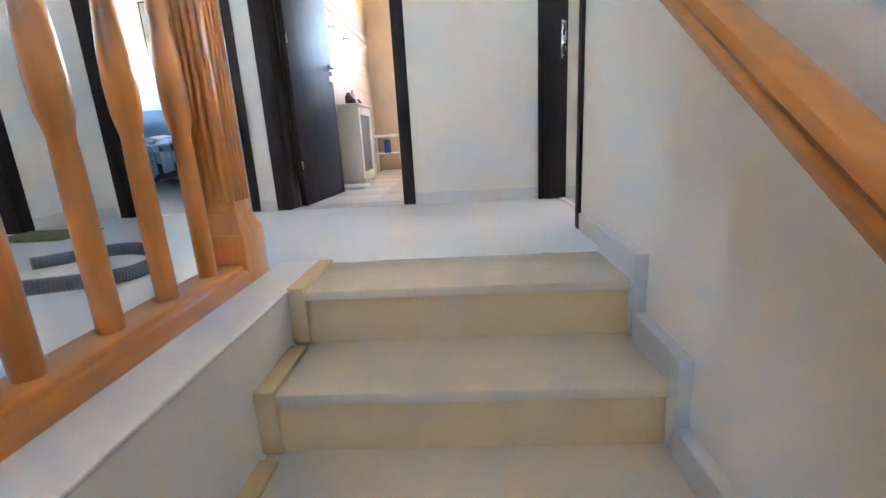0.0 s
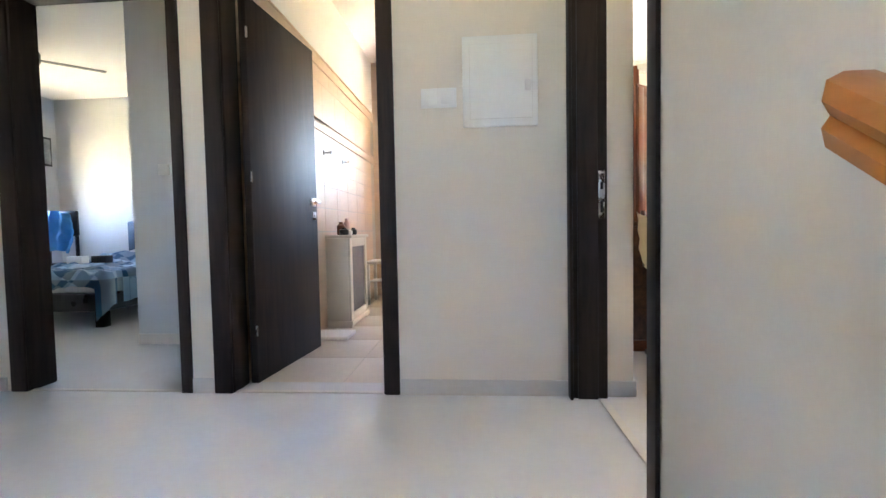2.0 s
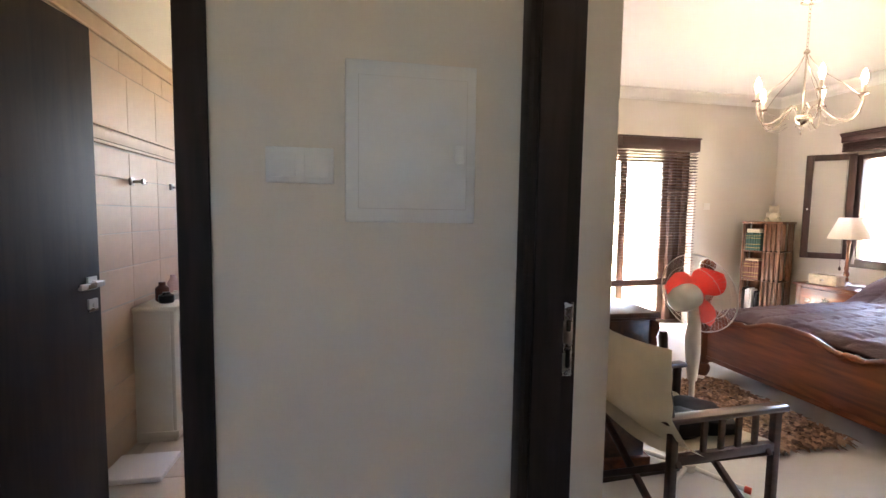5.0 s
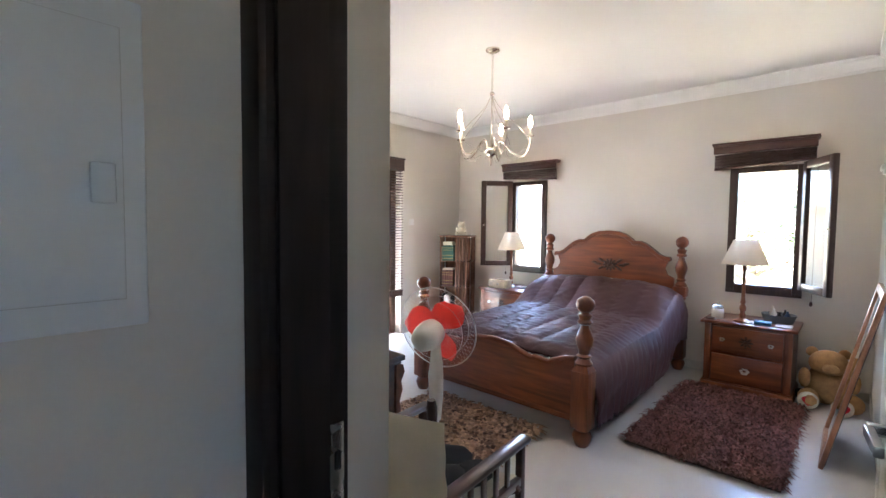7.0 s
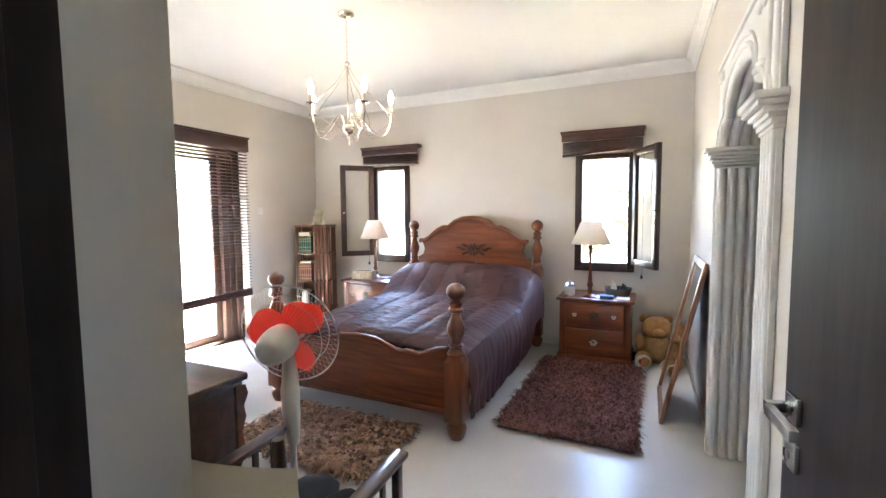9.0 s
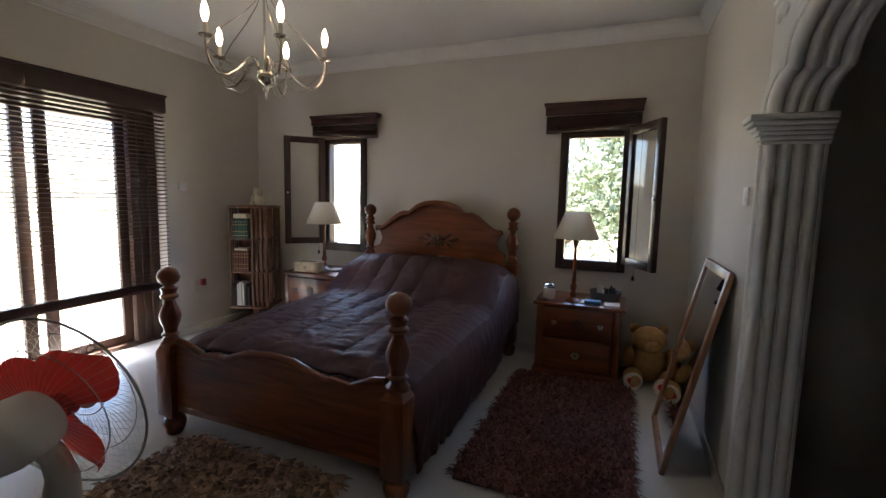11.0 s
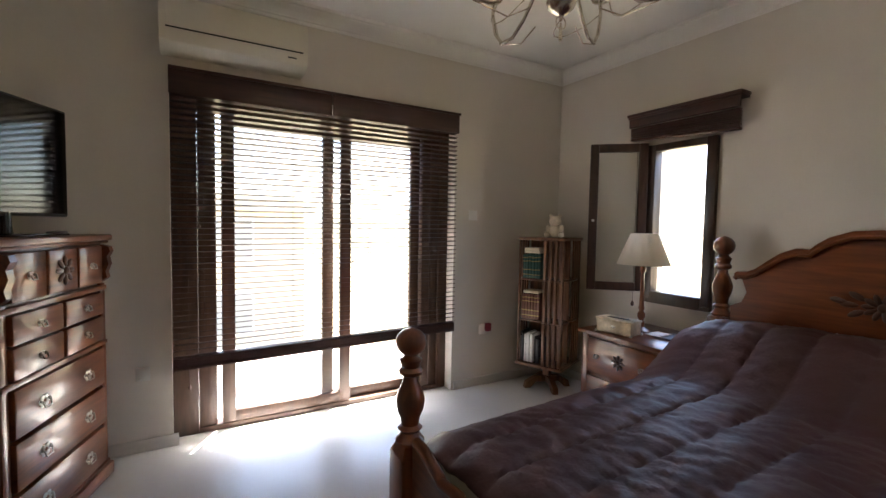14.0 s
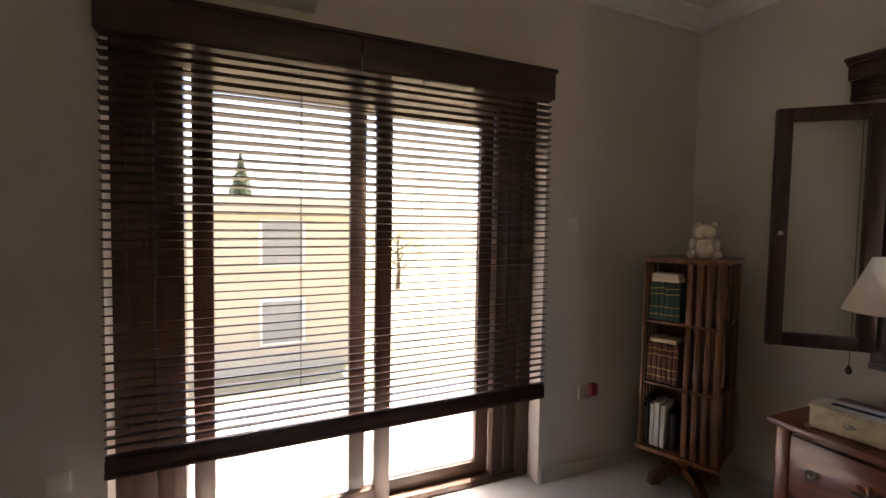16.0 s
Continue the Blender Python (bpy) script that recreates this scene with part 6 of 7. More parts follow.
# ---- landing things ----
def balustrade():
    bl = thing("balustrade", "honey oak balustrade along the stairwell edge", "balustrade", (0.835, -1.52, 0))
    X = 0.0
    b = bm_new(); box(b, (-0.068, -3.3, 0.001), (0.068, -0.056, 0.058), 0.008); box(b, (-0.052, -3.3, 0.058), (0.052, -0.056, 0.075), 0.006); part("base_rail", b, OAKY, bl)
    b = bm_new(); box(b, (-0.035, -3.3, 0.86), (0.035, -0.04, 0.92), 0.015); part("handrail", b, OAKY, bl)
    prof = [(0.0, 0.0205), (0.02, 0.021), (0.25, 0.0215), (0.44, 0.020), (0.50, 0.0185), (0.53, 0.022), (0.56, 0.026), (0.64, 0.0285), (0.74, 0.026), (0.82, 0.020), (0.86, 0.0175), (0.89, 0.022), (0.92, 0.018), (1.0, 0.018)]
    b = bm_new(); lathe(b, [(r * 1.12 + 0.002, 0.075 + q * 0.785) for q, r in prof], seg=16); me = finish(b, "baluster", OAK)
    k = 0
    while k < 17:
        ob = new("baluster", me); ob.parent = bl; ob.matrix_local = pose(0, -0.185 - 0.184 * k, 0); k += 1
    nw = thing("newel_post", "fluted honey oak newel post at the stair head", "newel post", (0.828, -1.53, 0))
    def oct_(r, z0, z1, r2=None):
        return lathe(b, [(r, z0), (r if r2 is None else r2, z1)], seg=8, m=Matrix.Rotation(radians(22.5), 4, "Z"))
    b = bm_new(); box(b, (-0.075, -0.075, 0.0), (0.075, 0.075, 0.17), 0.006); part("base_block", b, OAK, nw)
    b = bm_new()
    lathe(b, [(0.104, 0.17), (0.085, 0.20), (0.076, 0.235)], seg=4, m=Matrix.Rotation(radians(45), 4, "Z")); part("base_moulding", b, OAK, nw)
    # shaft, square, with recessed flutes
    b = bm_new(); box(b, (-0.054, -0.054, 0.20), (0.054, 0.054, 0.95), 0.006); part("shaft", b, OAK, nw)
    for sx, sy in ((1, 0), (-1, 0), (0, 1), (0, -1)):
        for o in (-0.034, -0.0115, 0.0115, 0.034):
            c = Vector((sx * 0.054, sy * 0.054, 0)) + Vector((sy * o, sx * o, 0))
            b = bm_new(); tube(b, [c + Vector((0, 0, 0.27)), c + Vector((0, 0, 0.87))], 0.0085, 8); part("flute", b, OAK, nw)
    b = bm_new()
    lathe(b, [(0.077, 0.89), (0.083, 0.905), (0.097, 0.925), (0.112, 0.935), (0.112, 0.96), (0.096, 0.97), (0.08, 1.0), (0.03, 1.04), (0.001, 1.05)], seg=4, m=Matrix.Rotation(radians(45), 4, "Z")); part("cap", b, OAK, nw)


balustrade()


def wall_handrail():
    r = thing("handrail", "sloping honey oak handrail on steel brackets", "handrail", (2.01, -1.632, 0.894))
    sl = 0.667
    L = 2.6
    # moulded section in local x (across) and z, drawn along the slope
    sec = [(-0.030, -0.03), (0.030, -0.03), (0.034, -0.012), (0.026, 0.0), (0.034, 0.014), (0.030, 0.034), (0.014, 0.042), (-0.014, 0.042), (-0.030, 0.034), (-0.034, 0.014), (-0.026, 0.0), (-0.034, -0.012)]
    b = bm_new()
    A = [b.verts.new((p, 0.0, q)) for p, q in sec]
    B = [b.verts.new((p, -L, q - L * sl)) for p, q in sec]
    n = len(sec)
    b.faces.new(A); b.faces.new(list(reversed(B)))
    for k in range(n):
        b.faces.new((A[k], B[k], B[(k + 1) % n], A[(k + 1) % n]))
    part("rail", b, OAKY, r)
    for y in (-0.09, -1.2, -2.3):
        z = y * sl - 0.03
        b = bm_new(); tube(b, [(0.0, y, z), (0.0, y, z - 0.045), (0.006, y, z - 0.062), (0.02, y, z - 0.072), (0.045, y, z - 0.074), (0.079, y, z - 0.074)], 0.011, 12); part("bracket", b, STEEL, r, "curved steel wall bracket")
        b = bm_new(); lathe(b, [(0.028, 0), (0.03, 0.004), (0.02, 0.01)], seg=20, m=Matrix.Translation((0.0795, y, z - 0.074)) @ Matrix.Rotation(radians(-90), 4, "Y")); part("bracket_plate", b, STEEL, r)


wall_handrail()


def electric_panel():
    p = thing("electric_panel", "white painted metal fuse box cover on the wall", "fuse box", (1.762, 0.0, 1.47))
    b = bm_new(); box(b, (-0.172, -0.012, -0.207), (0.172, -0.0005, 0.207), 0.004); part("surround", b, WHITEPLASTIC, p)
    b = bm_new(); box(b, (-0.138, -0.0165, -0.170), (0.146, -0.0125, 0.168), 0.002); dr = part("panel_door", b, WHITEPLASTIC, p)
    b = bm_new(); box(b, (-0.1392, -0.0128, -0.1712), (0.1472, -0.0121, 0.1692)); part("door_gap", b, SKIRT, p)
    b = bm_new(); box(b, (0.112, -0.020, -0.05), (0.138, -0.0168, 0.0), 0.003); part("latch", b, WHITEPLASTIC, dr)
    s = thing("light_switch_hall", "double white light switch on the landing wall", "switch", (1.478, 0.0, 1.405))
    b = bm_new(); box(b, (-0.083, -0.009, -0.045), (0.083, -0.0005, 0.045), 0.003); part("plate", b, WHITEPLASTIC, s)
    for x in (-0.04, 0.04):
        b = bm_new(); box(b, (x - 0.03, -0.0125, -0.03), (x + 0.03, -0.0095, 0.03), 0.002); part("rocker", b, WHITEPLASTIC, s)


electric_panel()


def vacuum_hose():
    b = bm_new(); n = 260
    pts, rr = [], []
    for k in range(n):
        a = -2.3 + 4.9 * k / (n - 1)
        pts.append((0.12 + 0.30 * math.cos(a), -1.42 + 0.26 * math.sin(a), 0.026 + 0.02 * math.sin(a * 1.3) ** 2)); rr.append(0.024 + 0.0025 * (k % 2))
    tube(b, pts, rr, 10); solid("vacuum_hose", b, HOSE, "grey ribbed vacuum hose curled on the floor", "vacuum hose")
    v = thing("vacuum_cleaner", "dark vacuum cleaner standing by the balustrade", "vacuum cleaner", (0.12, -2.1, 0))
    b = bm_new(); box(b, (-0.17, -0.22, 0.03), (0.17, 0.22, 0.20), 0.06); part("body", b, BLACKPLASTIC, v)
    for s in (-1, 1):
        b = bm_new(); lathe(b, [(0.06, -0.02), (0.07, 0), (0.06, 0.02)], seg=20, m=Matrix.Translation((s * 0.17, -0.1, 0.07)) @ Matrix.Rotation(radians(90), 4, "Y")); part("wheel", b, HOSE, v)
    b = bm_new(); box(b, (-0.12, -0.1, 0.2), (0.12, 0.15, 0.225), 0.01); part("lid", b, RED, v)
    b = bm_new(); box(b, (-1.0, -0.72, 0.0), (-0.55, -0.42, 0.012), 0.004); solid("door_mat", b, mat("olive_mat", (0.12, 0.12, 0.03), 0.9, scale=25, vary=0.5), "small dark patterned mat on the landing", "mat")


vacuum_hose()


# ---- bathroom ----
def bathroom():
    wt = thing("bathroom_wall_tiles", "cream wall tiles with a raised border", "wall tiles", (0.40, 1.72, 0), kind="structure")
    b = bm_new(); box(b, (0.0, -1.57, 0.0), (0.006, 1.57, 2.2)); part("grout_bed", b, GROUT, wt)
    rows = [(0.0, 0.195), (0.2, 0.395), (0.4, 0.595), (0.6, 0.79), (0.8, 0.985), (0.99, 1.165), (1.17, 1.305), (1.31, 1.445), (1.45, 1.59), (1.70, 1.985), (1.99, 2.1)]
    cache = {}
    for z0, z1 in rows:
        w = 0.33 if z1 - z0 > 0.12 else 0.25
        key = (round(z1 - z0, 3), w)
        if key not in cache:
            b = bm_new(); box(b, (0, 0, 0), (0.009, w - 0.003, z1 - z0), 0.0012); cache[key] = finish(b, "tile", TILEWALL, False)
        y = -1.56
        while y + w < 1.57:
            ob = new("tile", cache[key]); ob.parent = wt; ob.matrix_local = pose(0, y, z0); y += w
    for z0, z1, p in ((1.60, 1.615, 0.022), (1.62, 1.68, 0.013), (1.683, 1.697, 0.022), (2.105, 2.12, 0.02), (2.122, 2.19, 0.013), (2.192, 2.205, 0.02)):
        b = bm_new(); box(b, (0, -1.565, z0), (p, 1.565, z1), 0.004); part("border_strip", b, TILEWALL, wt)
    # floor tiles
    ft = thing("bathroom_floor_tiles", "beige square bathroom floor tiles", "floor tiles", (1.2, 1.7, 0), kind="structure")
    b = bm_new(); box(b, (0.002, 0.002, -0.005), (0.451, 0.451, 0.0), 0.0015); me = finish(b, "tile", TILEFLOOR)
    for i in range(4):
        for j in range(8):
            x = 0.48 + 0.455 * i
            if x + 0.4 < 2.05 + 0.3 and 0.16 + 0.455 * j < 3.2:
                ob = new("tile", me); ob.parent = ft; ob.matrix_local = pose(x - 0.455 * 0 - 1.2 - 0.0, 0.10 + 0.455 * j - 1.7 + 0.06, 0)
    b = bm_new(); box(b, (0.435, 0.0, 0.0005), (1.185, 0.03, 0.006), 0.002); structure("threshold_bath", b, SKIRT, "pale threshold strip of the bathroom", "threshold")
    b = bm_new(); box(b, (-0.665, 0.0, 0.0005), (0.155, 0.03, 0.006), 0.002); structure("threshold_blue_room", b, SKIRT, "pale threshold strip of the small bedroom", "threshold")
    b = bm_new(); box(b, (2.19, -0.905, 0.0005), (2.225, -0.047, 0.006), 0.002); structure("threshold_bedroom", b, SKIRT, "pale threshold strip of the bedroom", "threshold")
    # radiator cover
    rc = thing("radiator_cover", "cream radiator cabinet with a grey mesh front", "radiator cover", (0.414, 1.71, 0))
    d, w, h = 0.205, 0.57, 0.765
    b = bm_new(); box(b, (0, -w / 2, h - 0.025), (d + 0.02, w / 2, h), 0.006); part("top", b, ACPLASTIC, rc)
    for s in (-1, 1):
        b = bm_new(); lo, hi = sorted((s * (w / 2 - 0.012), s * (w / 2 - 0.035))); box(b, (0, lo, 0), (d - 0.02, hi, h - 0.026), 0.003); part("side", b, ACPLASTIC, rc)
    for lo, hi in (((d - 0.02, -w / 2 + 0.012, 0.0), (d, -w / 2 + 0.08, h - 0.026)), ((d - 0.02, w / 2 - 0.08, 0.0), (d, w / 2 - 0.012, h - 0.026)), ((d - 0.02, -w / 2 + 0.08, h - 0.10), (d, w / 2 - 0.08, h - 0.026)), ((d - 0.02, -w / 2 + 0.08, 0.03), (d, w / 2 - 0.08, 0.12))):
        b = bm_new(); box(b, lo, hi, 0.003); part("front_frame", b, ACPLASTIC, rc)
    b = bm_new(); box(b, (0.0, -w / 2 + 0.005, 0.02), (d + 0.012, w / 2 - 0.005, 0.06), 0.006); part("plinth", b, ACPLASTIC, rc)
    b = bm_new(); box(b, (d - 0.016, -w / 2 + 0.08, 0.12), (d - 0.012, w / 2 - 0.08, h - 0.10)); part("mesh_panel", b, MESHGREY, rc)
    for x, y, r, hh, mt, lb in ((0.50, 1.60, 0.035, 0.11, BROWNBOOK, "small red-brown toiletry box"), (0.52, 1.70, 0.03, 0.14, PINKBOX, "pale pink toiletry bottle"), (0.54, 1.55, 0.04, 0.06, BLACKPLASTIC, "round black brush"), (0.55, 1.80, 0.03, 0.06, BLACKPLASTIC, "small black pot"), (0.50, 1.77, 0.025, 0.12, WHITEPLASTIC, "white plastic toiletry bottle"), (0.55, 1.66, 0.03, 0.05, WHITEPLASTIC, "small white cream jar")):
        b = bm_new(); lathe(b, [(r * 0.85, 0), (r, 0.008), (r, hh * 0.7), (r * 0.5, hh * 0.85), (r * 0.5, hh)], (x, y, h), 16); solid("toiletry", b, mt, lb + " on the radiator cabinet", "toiletry", group="toiletries")
    # scale
    b = bm_new(); box(b, (0.42, 1.03, 0.0005), (0.70, 1.27, 0.03), 0.008); solid("bathroom_scale", b, WHITEPLASTIC, "flat white bathroom scale on the floor", "scale")
    for y in (1.48, 1.99):
        b = bm_new(); box(b, (0.41, y - 0.02, 1.42), (0.425, y + 0.02, 1.46), 0.003); tube(b, [(0.42, y, 1.44), (0.475, y, 1.44)], 0.009, 10); box(b, (0.47, y - 0.02, 1.425), (0.482, y + 0.02, 1.455), 0.003)
        solid("towel_hook", b, STEEL, "square steel towel hook on the tiles", "hook", group="towel hooks")
    # low white stool with a rack at the far end
    st = thing("bathroom_stool", "white painted stool with a slatted rack", "stool", (0.62, 2.75, 0))
    b = bm_new(); box(b, (-0.17, -0.2, 0.44), (0.25, 0.2, 0.47), 0.008); part("seat", b, WHITEPLASTIC, st)
    for x in (-0.14, 0.22):
        for y in (-0.17, 0.17):
            b = bm_new(); box(b, (x - 0.016, y - 0.016, 0), (x + 0.016, y + 0.016, 0.44), 0.003); part("leg", b, WHITEPLASTIC, st)
    for y in (-0.1, -0.03, 0.04, 0.11):
        b = bm_new(); box(b, (-0.14, y - 0.02, 0.24), (0.22, y + 0.02, 0.252), 0.002); part("rack_slat", b, WHITEPLASTIC, st)
    b = bm_new(); lathe(b, [(0.04, 0), (0.045, 0.02), (0.04, 0.15), (0.02, 0.17)], (0.66, 2.70, 0.252), 14); solid("blue_bottle", b, mat("blue_bottle_plastic", (0.03, 0.10, 0.35), 0.35), "blue and white bottle on the rack", "bottle")


bathroom()


# ---- small bedroom ----
def blue_room():
    bd = thing("single_bed", "low dark bed with a blue headboard", "bed", (-2.25, 2.45, 0))
    b = bm_new(); box(b, (-0.68, -0.98, 0.14), (0.68, 0.98, 0.30), 0.01); part("frame", b, BLACKPLASTIC, bd)
    for x in (-0.62, 0.62):
        for y in (-0.92, 0.92):
            b = bm_new(); box(b, (x - 0.04, y - 0.04, 0), (x + 0.04, y + 0.04, 0.14), 0.006); part("leg", b, BLACKPLASTIC, bd)
    b = bm_new(); box(b, (-0.66, -0.96, 0.30), (0.66, 0.94, 0.42), 0.05); part("mattress", b, SHEET, bd)
    b = bm_new(); box(b, (-0.70, 0.985, 0.10), (0.70, 1.06, 0.98), 0.02); part("headboard", b, mat("blue_leatherette", (0.03, 0.07, 0.12), 0.45), bd)
    # rumpled checked duvet
    q = thing("checked_duvet", "rumpled blue and white checked duvet on the bed", "duvet", (-2.25, 2.30, 0.42))
    plaid = mat("blue_check_cotton", (0.5, 0.6, 0.68), 0.85, fine=160, bump=0.1)
    t = plaid.node_tree
    tc = t.nodes.new("ShaderNodeTexCoord"); ck = t.nodes.new("ShaderNodeTexChecker"); mp = t.nodes.new("ShaderNodeMapping")
    mp.inputs["Rotation"].default_value = (0, 0, 0.35)
    mp.inputs["Scale"].default_value = (1, 1, 0.001)
    ck.inputs["Scale"].default_value = 3.0
    ck.inputs["Color1"].default_value, ck.inputs["Color2"].default_value = (0.03, 0.085, 0.16, 1), (0.46, 0.64, 0.76, 1)
    ck2 = t.nodes.new("ShaderNodeTexChecker"); ck2.inputs["Scale"].default_value = 7.0
    ck2.inputs["Color1"].default_value, ck2.inputs["Color2"].default_value = (0.58, 0.72, 0.80, 1), (0.09, 0.24, 0.40, 1)
    mx = t.nodes.new("ShaderNodeMix"); mx.data_type = "RGBA"; mx.inputs["Factor"].default_value = 0.4
    t.links.new(tc.outputs["Object"], mp.inputs["Vector"])
    for c in (ck, ck2):
        t.links.new(mp.outputs[0], c.inputs["Vector"])
    t.links.new(ck.outputs["Color"], mx.inputs[6]); t.links.new(ck2.outputs["Color"], mx.inputs[7])
    t.links.new(mx.outputs[2], t.nodes["Principled BSDF"].inputs["Base Color"])
    b = bm_new(); n = 60
    g = []
    for i in range(n + 1):
        row = []
        for j in range(n + 1):
            x, y = -0.85 + 1.72 * i / n, -0.90 + 1.6 * j / n
            z = 0.06 + 0.05 * noise.noise(Vector((x * 4, y * 4, 1))) + 0.03 * noise.noise(Vector((x * 10, y * 10, 2)))
            over = max(0, abs(x) - 0.66) + max(0, -0.80 - y)
            if over > 0:
                z -= over * 1.25
                x = math.copysign(min(abs(x), 0.70 + 0.03 * math.sin(y * 22)), x)
            if y > 0.35:
                z += 0.10 * (y - 0.35) / 0.35
            row.append(b.verts.new((x, y, z)))
        g.append(row)
    for i in range(n):
        for j in range(n):
            b.faces.new((g[i][j], g[i + 1][j], g[i + 1][j + 1], g[i][j + 1]))
    bmesh.ops.solidify(b, geom=b.faces[:], thickness=0.02)
    part("cover", b, plaid, q)
    for x in (-2.55, -1.95):
        b = bm_new(); ball(b, (x, 3.18, 0.52), 1, 0.28, 0.17, 0.1, 16, Matrix.Rotation(radians(25), 4, "X")); solid("pillow_white", b, SHEET, "white pillow against the blue headboard", "pillow", group="small bedroom pillows")
    for x, y, mt, lb in ((-2.72, 2.45, PAPER, "white box lying on the duvet"), (-2.5, 2.52, BLACKPLASTIC, "black camera on the duvet")):
        b = bm_new(); box(b, (x - 0.09, y - 0.05, 0.50), (x + 0.09, y + 0.05, 0.58), 0.01); solid("bed_clutter", b, mt, lb, "box")
    # ceiling fan
    f = thing("ceiling_fan", "grey ceiling fan with dark flat blades", "ceiling fan", (-2.47, 1.76, BLUE_CEIL))
    b = bm_new(); lathe(b, [(0.07, 0), (0.07, -0.03), (0.02, -0.05), (0.02, -0.10), (0.09, -0.12), (0.11, -0.15), (0.11, -0.23), (0.08, -0.26)], seg=24); part("motor", b, HOSE, f)
    b = bm_new(); lathe(b, [(0.08, -0.261), (0.09, -0.28), (0.06, -0.33), (0.001, -0.345)], seg=20); part("lamp_bowl", b, CERAMIC, f)
    for k in range(4):
        b = bm_new(); box(b, (0.10, -0.055, -0.205), (0.60, 0.055, -0.197), 0.003, Matrix.Rotation(radians(90 * k + 45), 4, "Z") @ Matrix.Rotation(radians(8), 4, "X")); part("blade", b, HOSE, f)
    # window, jacket, pictures
    w = thing("window_3", "dark framed small bedroom window", "window", (-4.12, 2.74, 0.93), kind="structure")
    for lo, hi in (((0, -0.38, 0), (0.085, -0.31, 1.0)), ((0, 0.31, 0), (0.085, 0.38, 1.0)), ((0, -0.31, 0), (0.085, 0.31, 0.07)), ((0, -0.31, 0.93), (0.085, 0.31, 1.0)), ((0, -0.03, 0.07), (0.06, 0.03, 0.93))):
        b = bm_new(); box(b, lo, hi, 0.004); part("frame_bar", b, FRAME, w)
    b = bm_new(); n = 24; g = []
    for i in range(n + 1):
        row = []
        for j in range(n + 1):
            u, v = -1 + 2 * i / n, j / n
            wd = 0.26 * (0.55 + 0.45 * math.sin(v * 2.6 + 0.3))
            row.append(b.verts.new((u * wd, 0.03 * math.sin(u * 9 + v * 3) + 0.025 * noise.noise(Vector((u * 4, v * 5, 3))), -0.48 * v - 0.05 * abs(u))))
        g.append(row)
    for i in range(n):
        for j in range(n):
            b.faces.new((g[i][j], g[i + 1][j], g[i + 1][j + 1], g[i][j + 1]))
    bmesh.ops.solidify(b, geom=b.faces[:], thickness=0.03)
    bmesh.ops.translate(b, vec=(-3.50, 2.98, 1.12), verts=b.verts)
    solid("blue_jacket", b, mat("bright_blue_cloth", (0.06, 0.30, 0.58), 0.7, scale=8, vary=0.2), "bright blue jacket hung on a chair back", "jacket")
    ch = thing("desk_chair", "dark desk chair holding a jacket", "chair", (-3.50, 3.15, 0))
    b = bm_new(); box(b, (-0.22, -0.1, 0.80), (0.22, -0.06, 1.12), 0.02); part("backrest", b, BLACKPLASTIC, ch)
    b = bm_new(); box(b, (-0.22, -0.08, 0.42), (0.22, 0.30, 0.47), 0.02); part("seat", b, BLACKPLASTIC, ch)
    for x in (-0.19, 0.19):
        b = bm_new(); box(b, (x - 0.015, -0.095, 0), (x + 0.015, -0.065, 0.80), 0.004); part("leg", b, BLACKPLASTIC, ch)
        b = bm_new(); box(b, (x - 0.015, 0.26, 0), (x + 0.015, 0.29, 0.42), 0.004); part("leg", b, BLACKPLASTIC, ch)
    for x, y, z, w, h, rz, lb in ((-2.48, 3.6, 1.915, 0.26, 0.485, 0, "tall dark framed grey picture above the headboard"), (-4.05, 3.36, 1.93, 0.15, 0.19, 90, "small dark framed picture beside the window")):
        p = thing("framed_picture", lb, "picture", (x, y, z), rz, group="pictures")
        b = bm_new(); box(b, (-w, -0.022, -h), (w, -0.001, h), 0.005); part("frame", b, BLACKPLASTIC, p)
        b = bm_new(); box(b, (-w + 0.025, -0.026, -h + 0.025), (w - 0.025, -0.0225, h - 0.025)); part("print", b, mat("grey_print", (0.30, 0.30, 0.30), 0.4, scale=4, vary=0.7), p)
    b = bm_new(); box(b, (-0.83, 0.938, 0.0), (0.24, 0.9495, 0.075), 0.003); structure("baseboard_blue_room", b, SKIRT, "low pale grey skirting board", "skirting")
    b = bm_new(); box(b, (-0.62, 0.940, 1.22), (-0.54, 0.9495, 1.30), 0.002); solid("room_switch", b, WHITEPLASTIC, "white light switch in the small bedroom", "switch")


blue_room()


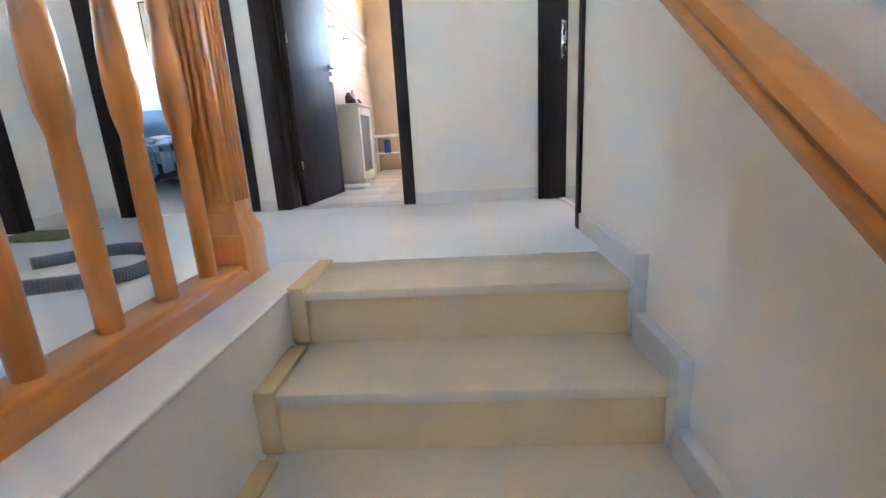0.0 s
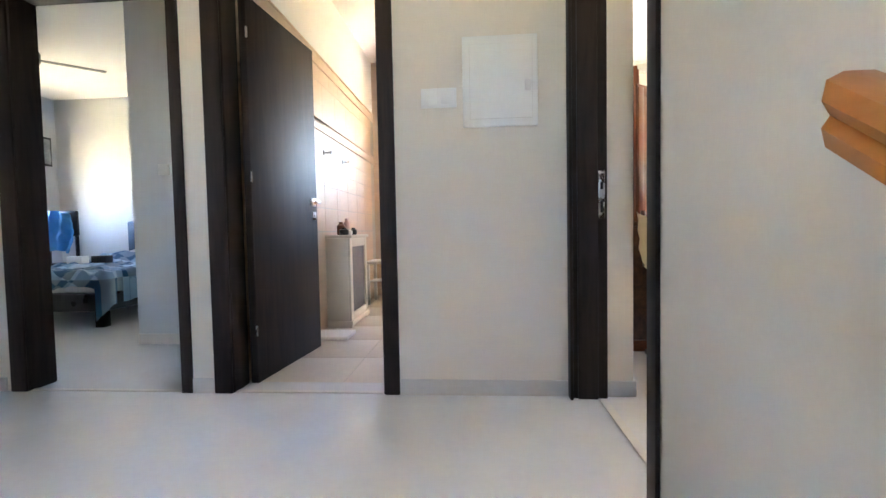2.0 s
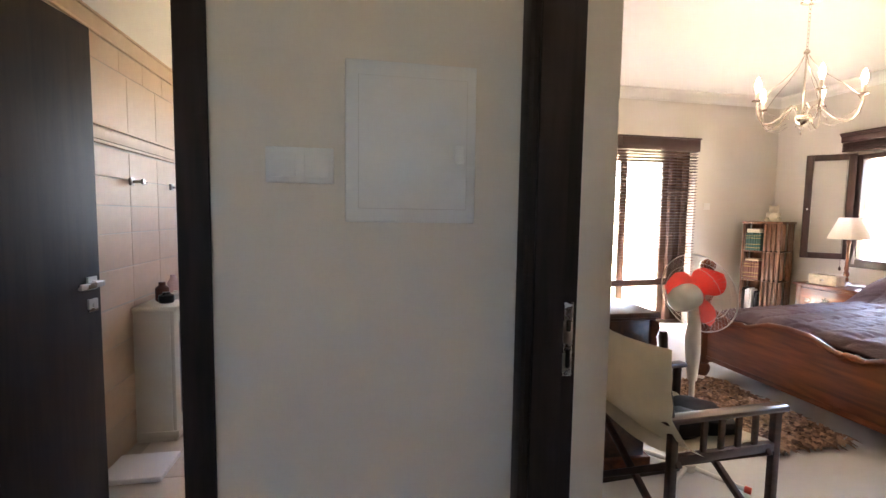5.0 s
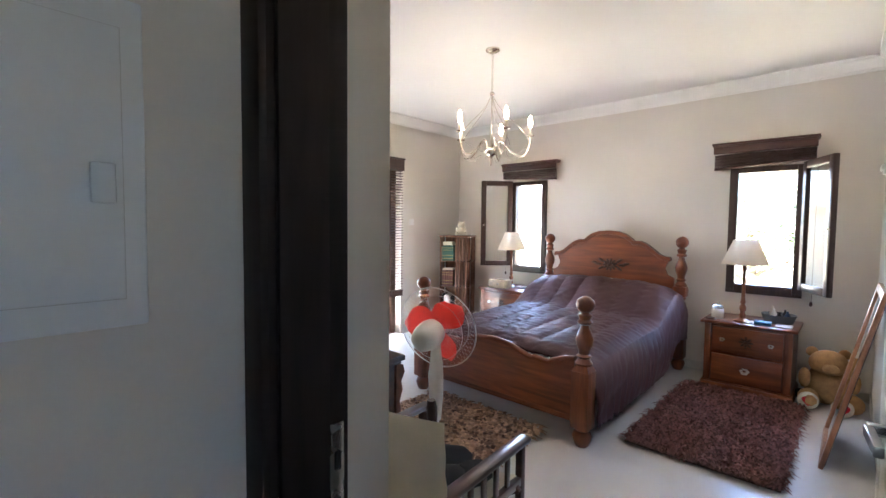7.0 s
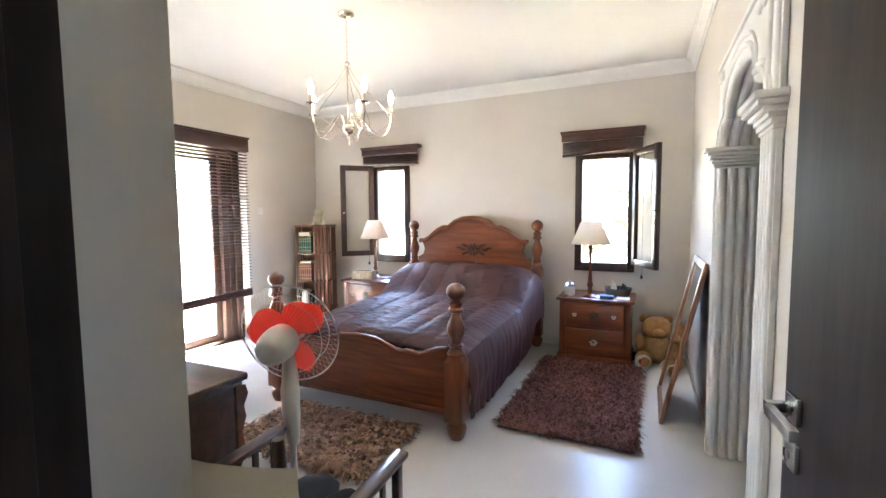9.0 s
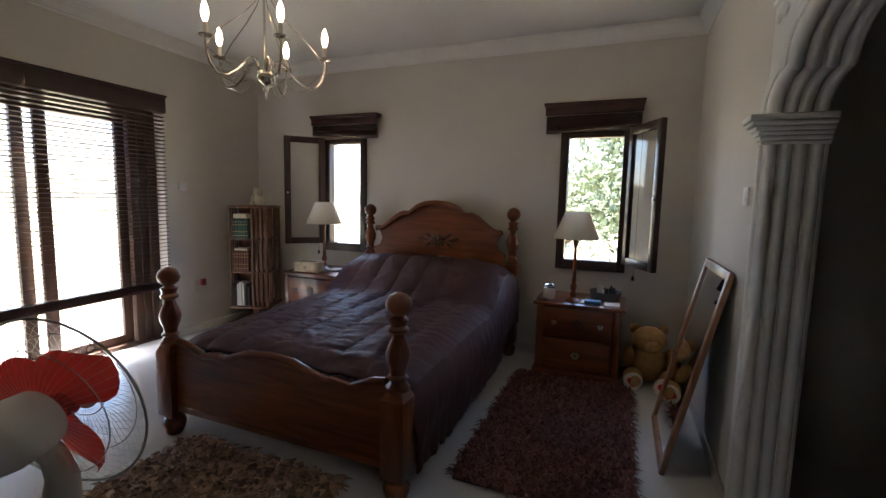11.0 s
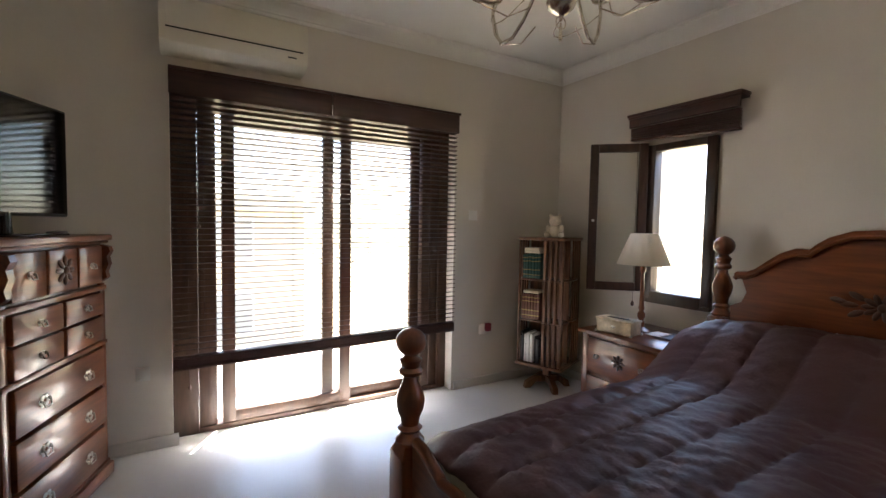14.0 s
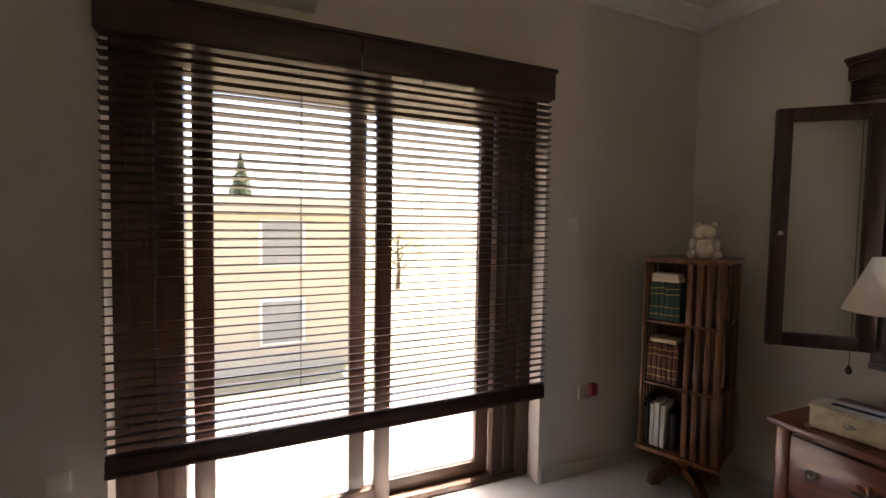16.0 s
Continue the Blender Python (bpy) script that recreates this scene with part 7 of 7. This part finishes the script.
# ---- outside ----
def outdoors():
    b = bm_new(); box(b, (-600, -600, -3.4), (900, 900, -3.2)); structure("ground", b, DRYGRASS, "dry grassy ground around the house", "ground")
    b = bm_new(); box(b, (1.6, 3.74, -0.30), (7.4, 5.3, -0.04)); structure("terrace", b, TERRACE, "pale sunlit terrace outside the bedroom", "terrace")
    # white plastic stool
    c = thing("plastic_stool", "low white plastic stool on the terrace", "stool", (4.0, 4.45, -0.04), 20)
    for x in (-0.13, 0.13):
        for y in (-0.11, 0.11):
            b = bm_new(); tube(b, [(x * 1.15, y * 1.15, 0), (x, y, 0.29)], [0.015, 0.02], 8); part("leg", b, WHITEPLASTIC, c)
    b = bm_new(); box(b, (-0.18, -0.15, 0.285), (0.18, 0.15, 0.315), 0.012); part("seat", b, WHITEPLASTIC, c)

    def house(loc, rz, w, d, h, cols, floors, label):
        hs = thing("house", label, "house", loc, rz, group="neighbouring houses")
        wz = h / floors
        b = bm_new()
        holes = []
        for f in range(floors):
            for k in range(cols):
                x = -w / 2 + w * (k + 0.5) / cols
                holes.append((x - 0.6, x + 0.6, f * wz + 0.9, f * wz + 2.2))
        box(b, (-w / 2, -d / 2, 0), (w / 2, d / 2, h)); part("wall", b, RENDERWALL, hs)
        b = bm_new(); box(b, (-w / 2 - 0.3, -d / 2 - 0.3, h), (w / 2 + 0.3, d / 2 + 0.3, h + 0.15))
        box(b, (-w / 2, -d / 2, h + 0.15), (w / 2, -d / 2 + 0.2, h + 0.55)); part("roof", b, RENDERWALL, hs)
        for a, c2, z0, z1 in holes:
            b = bm_new(); box(b, (a - 0.08, -d / 2 - 0.06, z0 - 0.08), (c2 + 0.08, -d / 2 - 0.002, z1 + 0.08), 0.02); wn2 = part("window", b, WHITEPLASTIC, hs)
            b = bm_new(); box(b, (a, -d / 2 - 0.075, z0), (c2, -d / 2 - 0.061, z1)); part("shutter", b, SHUTTER, wn2)
        return hs
    house((0.0, 20.5, -3.2), 4, 14, 9, 4.95, 3, 2, "cream rendered two-storey house across the field")
    house((-12, 40, -3.2), -12, 12, 9, 6.0, 4, 2, "cream rendered house farther off")
    house((38, 42, -3.2), 35, 14, 9, 6.4, 4, 2, "pale rendered house beyond the road")
    house((55, 14, -3.2), 100, 14, 10, 6.0, 5, 2, "pale distant house by the field")

    def tree(loc, h, r, seed, n=1500, conifer=False):
        t = thing("tree", "dark green conifer beyond the houses" if conifer else "leafy green tree outside the window", "tree", loc, group="trees")
        rnd = random.Random(seed)
        b = bm_new(); tube(b, [(0, 0, 0), (0.1, 0.05, h * 0.3), (0.0, 0.1, h * 0.55), (0.05, 0, h * 0.9)], [r * 0.09, r * 0.07, r * 0.05, 0.02], 10)
        part("trunk", b, BARK, t)
        tips = []
        for k in range(9):
            a, z0 = k * 2.4, h * (0.28 + 0.06 * k)
            l = r * (0.9 - 0.06 * k) * (0.5 if conifer else 1)
            e = Vector((l * math.cos(a), l * math.sin(a), z0 + l * (0.1 if conifer else 0.6)))
            b = bm_new(); tube(b, [(0.05, 0.05, z0), tuple(Vector((0, 0, z0)) * 0.4 + e * 0.6), tuple(e)], [r * 0.035, r * 0.022, 0.01], 7); part("limb", b, BARK, t)
            tips.append(e)
        verts, faces = [], []
        for k in range(n):
            if conifer:
                q = rnd.random() ** 0.7
                z = h * (0.25 + 0.78 * (1 - q)); rr = r * q * 0.75 * rnd.random() ** 0.4; a = rnd.random() * 6.28
                p = Vector((rr * math.cos(a), rr * math.sin(a), z))
            else:
                e = rnd.choice(tips)
                p = e + Vector((rnd.gauss(0, 1), rnd.gauss(0, 1), rnd.gauss(0.2, 0.8))) * r * 0.26
            s = (0.05 + 0.07 * rnd.random()) * r / 2.2 * (1.6 if conifer else 1)
            u = Vector((rnd.gauss(0, 1), rnd.gauss(0, 1), rnd.gauss(0, 1))).normalized(); v = u.orthogonal().normalized()
            i = len(verts)
            verts += [tuple(p + u * s), tuple(p + v * s * 0.45), tuple(p - u * s), tuple(p - v * s * 0.45)]
            faces.append((i, i + 1, i + 2, i + 3))
        me = bpy.data.meshes.new("crown"); me.from_pydata(verts, [], faces); me.materials.append(FOLIAGE)
        ob = new("crown", me); ob.parent = t; ob["kind"] = "stuff"
    tree((18.5, -2.2, -3.2), 8.4, 3.3, 1, 14000)
    tree((24.0, 2.2, -3.2), 6.6, 2.6, 2, 7000)
    tree((25.0, -6.5, -3.2), 9.0, 3.4, 3, 8000)
    tree((3.2, 42, -3.2), 10.2, 3.0, 4, 2600, True)
    tree((14, 33, -3.2), 5.0, 2.2, 5, 1200)
    tree((30, 20, -3.2), 4.6, 2.3, 6, 1200)
    tree((40, 16, -3.2), 5.0, 2.5, 7, 1200)
    b = bm_new()
    for k in range(60):
        a = radians(-30 + 3.6 * k)
        ball(b, (460 * math.cos(a), 460 * math.sin(a), -18), 40, 1.2, 1.2, 0.55 + 0.35 * noise.noise(Vector((k * 0.35, 0, 0))), 12)
    structure("backdrop_hills", b, HILL, "low hazy hills on the horizon", "hills")


outdoors()
